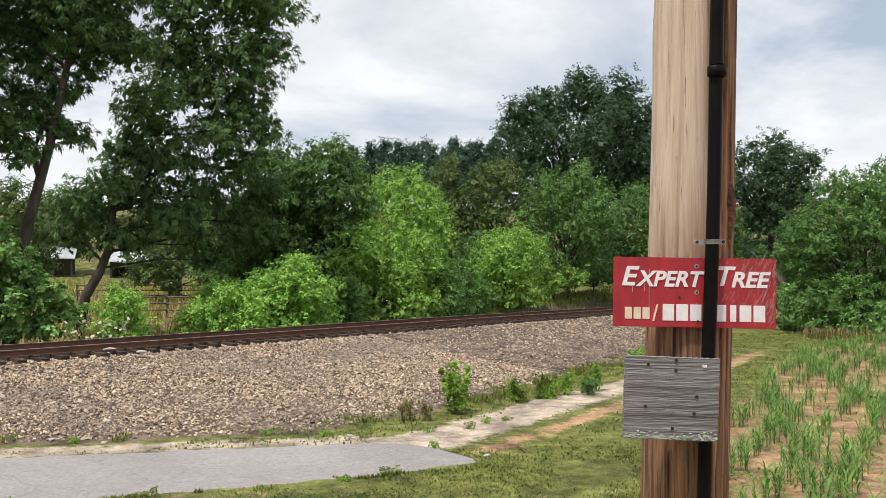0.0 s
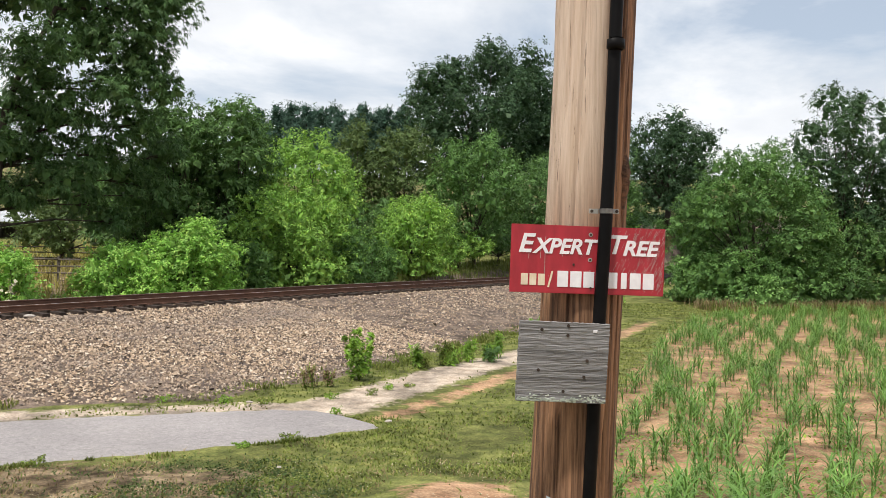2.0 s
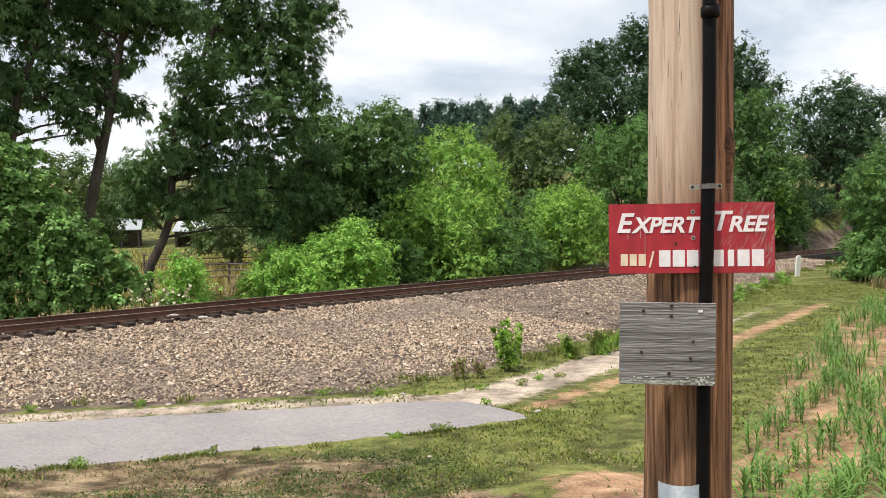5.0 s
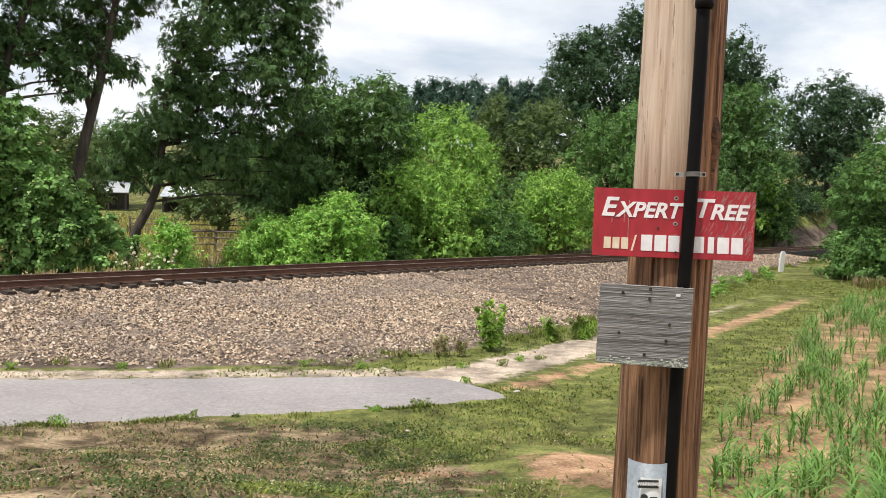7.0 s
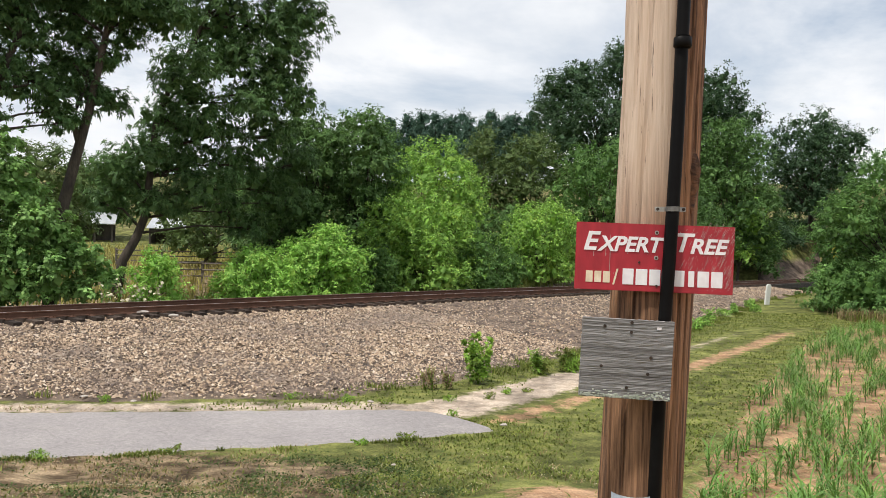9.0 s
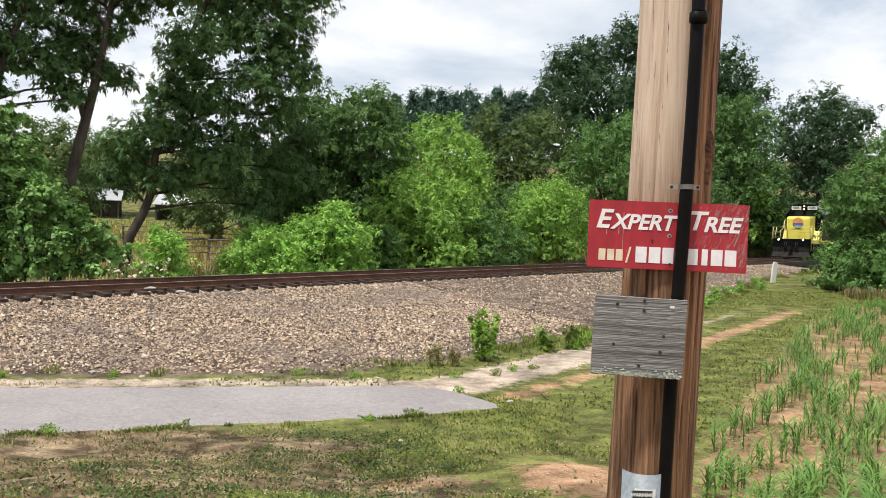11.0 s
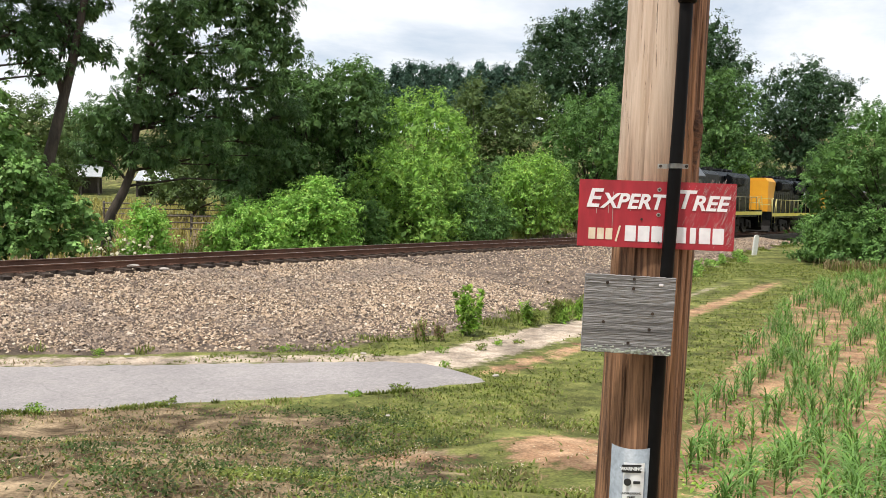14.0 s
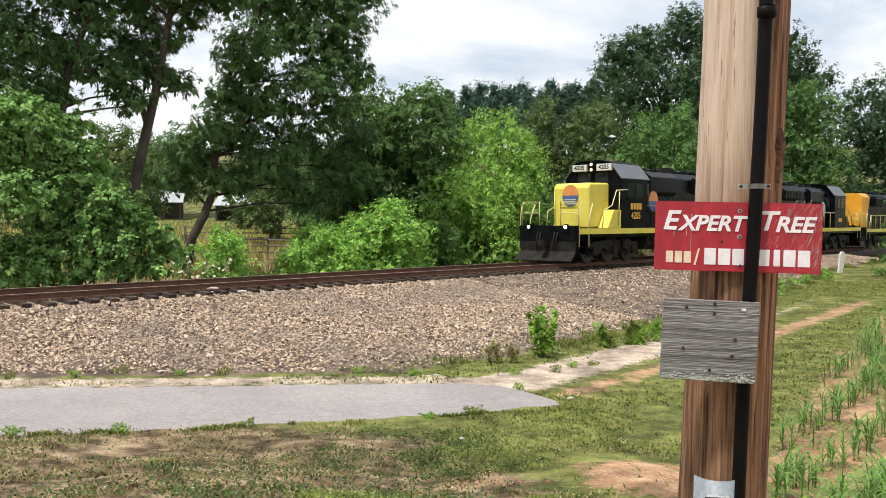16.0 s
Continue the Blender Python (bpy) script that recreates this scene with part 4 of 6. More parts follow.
massed("thicket", (-30.5, 31), [[(-30.5, 31, 0.5), (-30.6, 31, 2.5), (-30.9, 31, 4.4)], [(-33.0, 31, -0.6), (-33.2, 31, 2.0), (-33.6, 31, 4.4)], [(-27.8, 31, -0.8), (-27.6, 31, 1.0)]],
       [(-31.3, 31, 3.7, 1.1), (-29.8, 31, 3.0, 1.0), (-33.1, 31, 4.3, 1.3), (-35.1, 31, 5.0, 1.5), (-28.4, 31, 2.2, 0.8), (-27.0, 31, 1.5, 0.7), (-25.6, 31, 1.0, 0.6), (-30.2, 31, 1.4, 1.1), (-32.1, 31, 1.8, 1.1),
        (-27.9, 30.6, 0.5, 0.8), (-34.7, 31, 2.6, 1.5), (-24.3, 30.6, 0.4, 0.5), (-30.9, 31, 4.8, 0.7), (-36.6, 31, 3.9, 1.5), (-30.0, 30.4, 0.0, 0.9), (-32.8, 30.4, 0.2, 1.1), (-25.9, 30.4, 0.0, 0.6), (-35.5, 30.4, 0.4, 1.2)], 60,
       "dense thicket of broad lobed leaves beside the railway", "leaf_broad", 0.36, 0.15, 17, 0.07, 0.8, 0.35, "thicket", "thicket", 6, 1.2)


def pine(az, r, top, seed):
    rng = np.random.default_rng(seed)
    x, y = polar(az, r)
    g = ground_at(x, y)
    root = thing("pine_tree", pose(x, y, g), "tall dark pine on the ridge", "tree", "ridge pines")
    h = top - g
    bm = bmesh.new()
    tube(bm, [(0, 0, -0.3), (0, 0, h * 0.5), (0, 0, h * 0.97)], [0.25, 0.17, 0.03], 6)
    lb = []
    for k in range(14):
        f = 0.25 + 0.72 * k / 13
        w = (1 - f) * 2.9 + 0.7
        a = k * 2.4 + rng.uniform(0, 1)
        for b in (a, a + 2.1, a + 4.2):
            e = Vector((math.cos(b) * w * 0.75, math.sin(b) * w * 0.75, h * f + rng.uniform(-0.2, 0.2)))
            tube(bm, [(0, 0, h * f - 0.3), e], [0.05, 0.015], 4, False)
            lb.append((np.array(e), np.array((w * 0.5, w * 0.5, 0.55))))
    part("trunk", bm, M["bark"], root)
    crown(lb, 1.05, 0.5, 8, rng, M["leaf_pine"], root, 0.22, 0.0, 0.6, None, 1.6)


for i in range(20):
    rr = random.Random(100 + i)
    pine(-6.9 + i * 0.55 + rr.uniform(-0.15, 0.15), 168 + rr.uniform(-8, 10), 28.9 + rr.uniform(-1.6, 0.9) - (2.4 if i < 3 else 0) - (2.0 if i in (11, 12) else 0), 200 + i)

# ---- the pole and what is fixed to it ----
M["sign_red"] = surface("red_paint", (0.29, 0.014, 0.024), (0.42, 0.022, 0.036), 4, 0.55, 0, 0.25, 25, (1, 1, 0.25))
M["white_paint"] = surface("white_paint", (0.74, 0.70, 0.72), (0.84, 0.82, 0.83), 12, 0.6, 0, 0)
M["cream_paint"] = surface("cream_paint", (0.68, 0.55, 0.40), (0.78, 0.68, 0.52), 12, 0.6, 0, 0)
M["grey_board"] = surface("weathered_board", (0.10, 0.093, 0.09), (0.34, 0.33, 0.325), 9, 0.9, 0, 1.0, 60, (0.1, 1, 4.5), dist=0.012, sharp=0.34)
M["lichen"] = surface("lichen_edge", (0.36, 0.40, 0.32), (0.58, 0.61, 0.53), 14, 0.95, 0, 0.5, 60)
M["conduit"] = surface("black_conduit", (0.0025, 0.0025, 0.0025), (0.006, 0.0055, 0.0055), 6, 0.5, 0, 0.05, spec=0.1)
M["galv"] = surface("galvanised_steel", (0.165, 0.19, 0.21), (0.235, 0.265, 0.29), 9, 0.5, 0.0, 0.1, 60)
M["zinc"] = surface("zinc_strap", (0.30, 0.29, 0.27), (0.46, 0.45, 0.42), 9, 0.5, 0.7, 0.1)
M["sticker"] = surface("white_sticker", (0.70, 0.71, 0.71), (0.80, 0.80, 0.80), 9, 0.4, 0, 0)
M["ink"] = surface("black_ink", (0.012, 0.012, 0.013), (0.025, 0.025, 0.027), 9, 0.5, 0, 0)
M["nail"] = surface("rusty_nail", (0.03, 0.022, 0.018), (0.09, 0.065, 0.05), 30, 0.6, 0.5, 0)
M["scar"] = surface("burnt_brown_scar", (0.03, 0.013, 0.007), (0.2, 0.095, 0.045), 16, 0.85, 0, 0.9, 70, (1, 1, 2.2), dist=0.01, sharp=0.3)
M["chip"] = surface("bare_grey_wood", (0.30, 0.21, 0.19), (0.46, 0.36, 0.33), 12, 0.9, 0, 0.2)

POLE_Y = 3.27


def pole_x(z):
    return 0.900 + 0.037 * z


def build_pole():
    g = ground_at(pole_x(0), POLE_Y)
    root = thing("utility_pole", pose(0, 0, 0), "weathered wooden utility pole with brown lower half", "utility pole")
    bm = bmesh.new()
    rng = random.Random(8)
    sides, rings = 150, []
    zs = [g - 0.4 + k * 0.12 for k in range(84)]
    lumps = [(rng.uniform(0, 6.28), rng.uniform(0.6, 5), rng.uniform(0.15, 0.3)) for _ in range(9)]
    checks = [(rng.uniform(0, 6.28), rng.uniform(-0.2, 4.5), rng.uniform(0.6, 2.2)) for _ in range(46)]
    for z in zs:
        ring = []
        for k in range(sides):
            a = 2 * math.pi * k / sides
            r = 0.166 - 0.0045 * z
            r += 0.002 * math.sin(3 * a + z) + 0.0015 * math.sin(7 * a + 1.7 * z)
            for la, lz, lw in lumps:
                da = math.atan2(math.sin(a - la), math.cos(a - la))
                r += 0.006 * math.exp(-(da / lw) ** 2 - ((z - lz) / 0.12) ** 2)
            for ca, cz, cl in checks:
                da = math.atan2(math.sin(a - ca), math.cos(a - ca)) + 0.03 * math.sin(z * 3 + ca)
                if abs(da) < 0.026 and cz < z < cz + cl:
                    r -= 0.013
            ring.append(bm.verts.new((pole_x(z) - pole_x(0) + math.cos(a) * r, math.sin(a) * r, z)))
        rings.append(ring)
    for a, b in zip(rings, rings[1:]):
        for k in range(sides):
            bm.faces.new((a[k], a[(k + 1) % sides], b[(k + 1) % sides], b[k])).smooth = True
    bm.faces.new(rings[-1])
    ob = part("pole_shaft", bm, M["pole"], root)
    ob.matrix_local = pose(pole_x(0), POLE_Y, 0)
    # scar of a lost limb on the right flank
    bm = bmesh.new()
    z0, a0, rings = 1.93, -0.62, []
    for j, f in enumerate((0.0, 0.35, 0.7, 1.0)):
        ring = []
        for k in range(22):
            q = 2 * math.pi * k / 22
            wob = 1 + 0.22 * math.sin(3 * q + 1) + 0.12 * math.sin(7 * q)
            z = z0 + math.sin(q) * 0.11 * f * wob - 0.03 * f * f
            ang = a0 + math.cos(q) * 0.26 * f * wob
            r = 0.166 - 0.0045 * z + (0.009, 0.012, 0.008, -0.004)[j] + (0.003 * math.sin(5 * q) if 0 < j < 3 else 0)
            ring.append(bm.verts.new((pole_x(z) + math.cos(ang) * r, POLE_Y + math.sin(ang) * r, z)))
        rings.append(ring)
    for ra, rb in zip(rings, rings[1:]):
        for k in range(22):
            bm.faces.new((ra[k], ra[(k + 1) % 22], rb[(k + 1) % 22], rb[k])).smooth = True
    bmesh.ops.remove_doubles(bm, verts=bm.verts, dist=0.0002)
    part("knot", bm, M["scar"], root, "dark cracked knot")
    return root


build_pole()


def build_conduit():
    root = thing("cable_conduit", pose(0, 0, 0), "black plastic cable conduit strapped down the pole", "conduit")
    bm = bmesh.new()

    def cx(z):
        return 0.905 + 0.0455 * z
    pts = [(cx(z) + 0.003 * math.sin(z * 4), 3.062 + 0.004 * math.sin(z * 3.1) + 0.0035 * z, z) for z in np.linspace(0.2, 8, 40)]
    tube(bm, pts, 0.0245, 16)
    part("pipe", bm, M["conduit"], root)
    bm = bmesh.new()
    zc = 2.405
    tube(bm, [(cx(zc - 0.02), 3.064, zc - 0.022), (cx(zc - 0.016), 3.064, zc - 0.016), (cx(zc), 3.064, zc + 0.016), (cx(zc), 3.064, zc + 0.022)], [0.027, 0.034, 0.034, 0.027], 16)
    part("collar", bm, M["conduit"], root)
    bm = bmesh.new()
    zs = 1.782
    prev = None
    for k in range(13):
        a = math.pi * k / 12
        p = (cx(zs) - math.cos(a) * 0.028, 3.066 - math.sin(a) * 0.028)
        ring = [bm.verts.new((*p, zs - 0.009)), bm.verts.new((*p, zs + 0.009))]
        if prev:
            bm.faces.new((prev[0], ring[0], ring[1], prev[1]))
        prev = ring
    bmesh.ops.solidify(bm, geom=bm.faces[:], thickness=0.002)
    box(bm, cx(zs) - 0.062, 3.074, zs - 0.009, cx(zs) - 0.027, 3.078, zs + 0.009)
    box(bm, cx(zs) + 0.027, 3.074, zs - 0.009, cx(zs) + 0.052, 3.078, zs + 0.009)
    strap = part("strap", bm, M["zinc"], root, "zinc two-hole strap")
    for dx in (-0.052, 0.044):
        bm = bmesh.new()
        disc(bm, (cx(zs) + dx, 3.074, zs), (0, -1, 0), 0.006, 0.004, 8)
        part("screw", bm, M["nail"], strap)


build_conduit()


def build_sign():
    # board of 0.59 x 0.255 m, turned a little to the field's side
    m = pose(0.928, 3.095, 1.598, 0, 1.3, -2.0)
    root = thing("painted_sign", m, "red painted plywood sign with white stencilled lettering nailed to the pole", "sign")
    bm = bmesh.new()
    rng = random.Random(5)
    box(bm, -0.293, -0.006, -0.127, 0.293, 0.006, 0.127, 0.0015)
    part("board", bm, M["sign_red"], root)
    # peeled slivers, thick towards one end
    bm = bmesh.new()
    for k in range(260):
        x = 0.287 - abs(rng.gauss(0, 0.1))
        z = rng.uniform(-0.118, 0.118)
        L, w = rng.uniform(0.006, 0.034), rng.uniform(0.0007, 0.0022)
        if x < -0.27:
            continue
        prism(bm, [(x - w, z), (x + L * 0.35, z + L), (x + w + L * 0.3, z + L * 0.9)], -0.0068, -0.0055, "y")
    for k in range(5):
        x = -0.28 + rng.uniform(0, 0.2)
        box(bm, x, -0.0068, rng.uniform(-0.1, 0.1), x + 0.002, -0.0055, rng.uniform(-0.1, 0.1) + 0.012)
    tagged(part("peeled_paint", bm, M["chip"], root, "bare grey slivers in the paint"), kind="stuff")
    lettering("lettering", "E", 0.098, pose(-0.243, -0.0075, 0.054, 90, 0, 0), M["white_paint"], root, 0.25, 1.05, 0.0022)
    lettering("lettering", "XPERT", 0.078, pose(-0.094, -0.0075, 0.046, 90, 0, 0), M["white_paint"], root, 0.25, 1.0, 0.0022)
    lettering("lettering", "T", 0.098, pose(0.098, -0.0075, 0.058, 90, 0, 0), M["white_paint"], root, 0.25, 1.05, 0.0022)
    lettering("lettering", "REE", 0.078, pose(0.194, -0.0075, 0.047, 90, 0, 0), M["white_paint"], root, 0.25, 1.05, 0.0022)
    for k in range(3):
        x = -0.252 + k * 0.032
        bm = bmesh.new()
        box(bm, x, -0.0078, -0.099, x + 0.026, -0.0055, -0.056, 0.0008)
        part("stencilled_bar", bm, M["cream_paint"], root, "small cream stencilled bar")
    bm = bmesh.new()
    prism(bm, [(-0.152, -0.105), (-0.145, -0.105), (-0.131, -0.045), (-0.138, -0.045)], -0.0078, -0.0055, "y")
    part("stencilled_bar", bm, M["cream_paint"], root, "cream slanting stroke")
    for x, w in ((-0.115, 0.041), (-0.066, 0.043), (-0.016, 0.041), (0.070, 0.044), (0.128, 0.022), (0.162, 0.042), (0.212, 0.042)):
        bm = bmesh.new()
        box(bm, x, -0.0078, -0.103, x + w, -0.0055, -0.043, 0.0008)
        part("stencilled_bar", bm, M["white_paint"], root, "white stencilled bar")
    for x, z in ((0.006, 0.096), (0.007, 0.001), (-0.055, -0.018), (0.012, -0.104)):
        bm = bmesh.new()
        disc(bm, (x, -0.006, z), (0, -1, 0), 0.0045, 0.003, 10)
        part("nail_head", bm, M["nail"], root)
    for x, z in ((0.006, 0.096), (0.007, 0.001)):
        bm = bmesh.new()
        disc(bm, (x, -0.006, z), (0, -1, 0), 0.008, 0.0018, 14)
        part("washer", bm, M["zinc"], root)


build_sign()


def build_board():
    m = pose(0.817, 3.022, 1.226, 2, 2.2, -2.0)
    root = thing("blank_board", m, "weathered grey blank board nailed over the conduit", "board")
    bm = bmesh.new()
    rng = random.Random(6)
    # planking with an uneven grain relief on its face
    nx, nz = 34, 60
    w, h = 0.332, 0.292
    front = []
    for j in range(nz + 1):
        row = []
        for i in range(nx + 1):
            x, z = -w / 2 + w * i / nx, -h / 2 + h * j / nz
            warp = z + 0.012 * math.sin(x * 9 + 1) + 0.006 * math.sin(x * 23)
            g = 0.0005 * math.sin(warp * 210) + 0.0004 * math.sin(warp * 390 + x * 6)
            ex = rng.uniform(-0.0012, 0.0012) if i in (0, nx) else 0
            ez = rng.uniform(-0.0012, 0.0012) if j in (0, nz) else 0
            row.append(bm.verts.new((x + ex, -0.010 + g, z + ez)))
        front.append(row)
    for a, b in zip(front, front[1:]):
        for i in range(nx):
            bm.faces.new((a[i], a[i + 1], b[i + 1], b[i]))
    r = bmesh.ops.extrude_face_region(bm, geom=bm.faces[:])
    for v in r["geom"]:
        if isinstance(v, bmesh.types.BMVert):
            v.co.y = 0.010
    bmesh.ops.recalc_face_normals(bm, faces=bm.faces)
    part("plank", bm, M["grey_board"], root)
    bm = bmesh.new()
    for k in range(170):
        x, L = rng.uniform(-0.165, 0.16), rng.uniform(0.002, 0.012)
        z = -0.145 + abs(rng.gauss(0, 0.009)) * (1.6 if x > 0.05 else 1)
        box(bm, x, -0.0135, z, min(x + L, 0.165), -0.0095, z + rng.uniform(0.0015, 0.005))
    tagged(part("lichen", bm, M["lichen"], root, "pale greenish crust along the lower edge"), kind="stuff")
    for x, z in ((0.012, 0.136), (0.012, 0.10), (-0.085, 0.118), (0.088, 0.01), (-0.09, -0.03), (0.08, -0.05), (0.006, -0.105)):
        bm = bmesh.new()
        disc(bm, (x, -0.0105, z), (0, -1, 0), 0.006, 0.003, 10)
        part("nail_head", bm, M["nail"], root)
    bm = bmesh.new()
    box(bm, 0.104, -0.0128, 0.114, 0.12, -0.0105, 0.124, 0.001)
    part("staple", bm, M["white_paint"], root, "small white staple")


build_board()


def build_guard():
    root = thing("cable_guard", pose(0, 0, 0), "galvanised curved cable guard with a warning sticker", "cable guard")
    g = ground_at(0.87, 3.1)
    bm = bmesh.new()

    def arc(z, k, n=16):
        a = math.pi * (0.08 + 0.84 * k / n)
        return 0.865 + 0.025 * (z - 0.6) - math.cos(a) * 0.085, 3.13 - math.sin(a) * 0.10
    prev = None
    for k in range(17):
        ring = []
        for z in (g - 0.2, 0.712):
            x, y = arc(z, k)
            ring += [bm.verts.new((x, y, z)), bm.verts.new((x, y + 0.004, z))]
        if prev:
            bm.faces.new((prev[0], ring[0], ring[2], prev[2])).smooth = True
            bm.faces.new((prev[3], ring[3], ring[1], prev[1])).smooth = True
            bm.faces.new((prev[2], ring[2], ring[3], prev[3]))
        prev = ring
    bmesh.ops.recalc_face_normals(bm, faces=bm.faces)
    part("guard_channel", bm, M["galv"], root)
    bm = bmesh.new()
    rows = [0.36, 0.66]
    prev = None
    for k in range(7):
        t = 4.6 + k * 0.95
        ring = []
        for z in rows:
            x, y = arc(z, t)
            ring.append(bm.verts.new((x, y - 0.0035, z)))
        if prev:
            bm.faces.new((prev[0], ring[0], ring[1], prev[1]))
        prev = ring
    st = part("sticker", bm, M["sticker"], root, "white warning sticker")
    bm = bmesh.new()
    cx = 0.847
    box(bm, cx - 0.037, 3.0235, 0.625, cx + 0.037, 3.026, 0.655)
    part("header", bm, M["ink"], st, "black header band")
    lettering("warning_text", "WARNING", 0.0175, pose(cx, 3.0222, 0.64, 90, 0, 0), M["sticker"], st, 0, 0.98, 0.0006)
    lettering("notice_text", "UNDERGROUND", 0.0105, pose(cx, 3.0238, 0.545, 90, 0, 0), M["ink"], st, 0, 0.95, 0.0003)
    lettering("notice_text", "CABLE", 0.0105, pose(cx, 3.0238, 0.530, 90, 0, 0), M["ink"], st, 0, 0.95, 0.0003)
    bm = bmesh.new()
    disc(bm, (cx - 0.014, 3.0262, 0.588), (0, -1, 0), 0.014, 0.0025, 20)
    box(bm, cx + 0.008, 3.0238, 0.582, cx + 0.034, 3.0262, 0.592)
    part("logo_shape", bm, M["ink"], st, "plain dark round mark and bar")
    bm = bmesh.new()
    for k in range(28):
        a, b = 2 * math.pi * k / 28, 2 * math.pi * (k + 1) / 28
        q = [bm.verts.new((cx + math.cos(t) * r, 3.0238, 0.478 + math.sin(t) * r)) for t, r in ((a, 0.030), (b, 0.030), (b, 0.024), (a, 0.024))]
        bm.faces.new(q)
    box(bm, -0.027, -0.0006, -0.003, 0.027, 0.0006, 0.003, 0, pose(cx, 3.0238, 0.478, 0, 45, 0))
    box(bm, -0.004, -0.0006, -0.018, 0.004, 0.0006, 0.016, 0, pose(cx, 3.0238, 0.478, 0, -20, 0))
    part("no_digging_mark", bm, M["ink"], st, "black ring with a slash")


build_guard()

# ---- the train ----
M["loco_black"] = surface("black_loco_paint", (0.004, 0.005, 0.006), (0.009, 0.010, 0.011), 1.2, 0.28, 0, 0.03, 30, spec=0.09)
# grey base colour paints the sky's gloss on the black roof slopes
M["loco_roof_sheen"] = surface("cab_roof_sky_sheen", (0.085, 0.095, 0.105), (0.13, 0.14, 0.15), 1.5, 0.4, 0, 0.05)
M["loco_yellow"] = surface("yellow_loco_paint", (0.72, 0.60, 0.085), (0.82, 0.71, 0.14), 1.2, 0.42, 0, 0.05, 30)
M["loco_orange"] = surface("orange_loco_paint", (0.78, 0.33, 0.02), (0.86, 0.40, 0.03), 1.2, 0.42, 0, 0.05, 30)
M["rail_yellow"] = surface("pale_yellow_handrail", (0.52, 0.46, 0.18), (0.66, 0.58, 0.26), 4, 0.5, 0, 0)
M["rail_dull"] = surface("dull_handrail", (0.20, 0.18, 0.10), (0.32, 0.28, 0.16), 4, 0.5, 0, 0)
M["loco_dirt"] = surface("grimy_running_gear", (0.010, 0.009, 0.008), (0.030, 0.027, 0.025), 3, 0.7, 0, 0.3, 30, spec=0.15)
M["wheel_steel"] = surface("wheel_steel", (0.025, 0.022, 0.019), (0.06, 0.052, 0.046), 4, 0.6, 0.3, 0.1)
M["dark_glass"] = surface("dark_cab_glass", (0.015, 0.018, 0.02), (0.03, 0.034, 0.037), 2, 0.08, 0, 0)
M["lamp_glow"] = plain_glow("lit_headlamp", (1.0, 0.93, 0.75), 9.0)
M["lamp_red"] = plain_glow("warm_headlamp", (1.0, 0.6, 0.45), 0.9)
M["badge_sky"] = surface("badge_orange", (0.62, 0.2, 0.07), (0.75, 0.32, 0.1), 2, 0.4, 0, 0)
M["badge_hill"] = surface("badge_blue", (0.05, 0.09, 0.24), (0.10, 0.17, 0.36), 2, 0.4, 0, 0)
M["badge_white"] = surface("badge_pale", (0.5, 0.52, 0.56), (0.7, 0.7, 0.72), 2, 0.4, 0, 0)
M["amber_text"] = surface("amber_lettering", (0.72, 0.36, 0.05), (0.8, 0.45, 0.09), 2, 0.5, 0, 0)
UNIT_AT = (0.0, 21.4, 41.7)
UNIT_SCALE = 1.1


def half_badge(name, centre, normal, r, upper, material, parent, depth=0.012):
    """Half of a round painted badge."""
    bm = bmesh.new()
    pts = []
    for k in range(15):
        a = math.pi * k / 14 * (1 if upper else -1)
        pts.append((math.cos(a) * r, math.sin(a) * r))
    if abs(normal[0]) > 0.5:
        prism(bm, [(centre[1] + p[0], centre[2] + p[1] * 1.12) for p in pts], centre[0], centre[0] + depth * normal[0], "x")
    else:
        prism(bm, [(centre[0] + p[0], centre[2] + p[1] * 1.12) for p in pts], centre[1], centre[1] + depth * normal[1], "y")
    part(name, bm, material, parent)


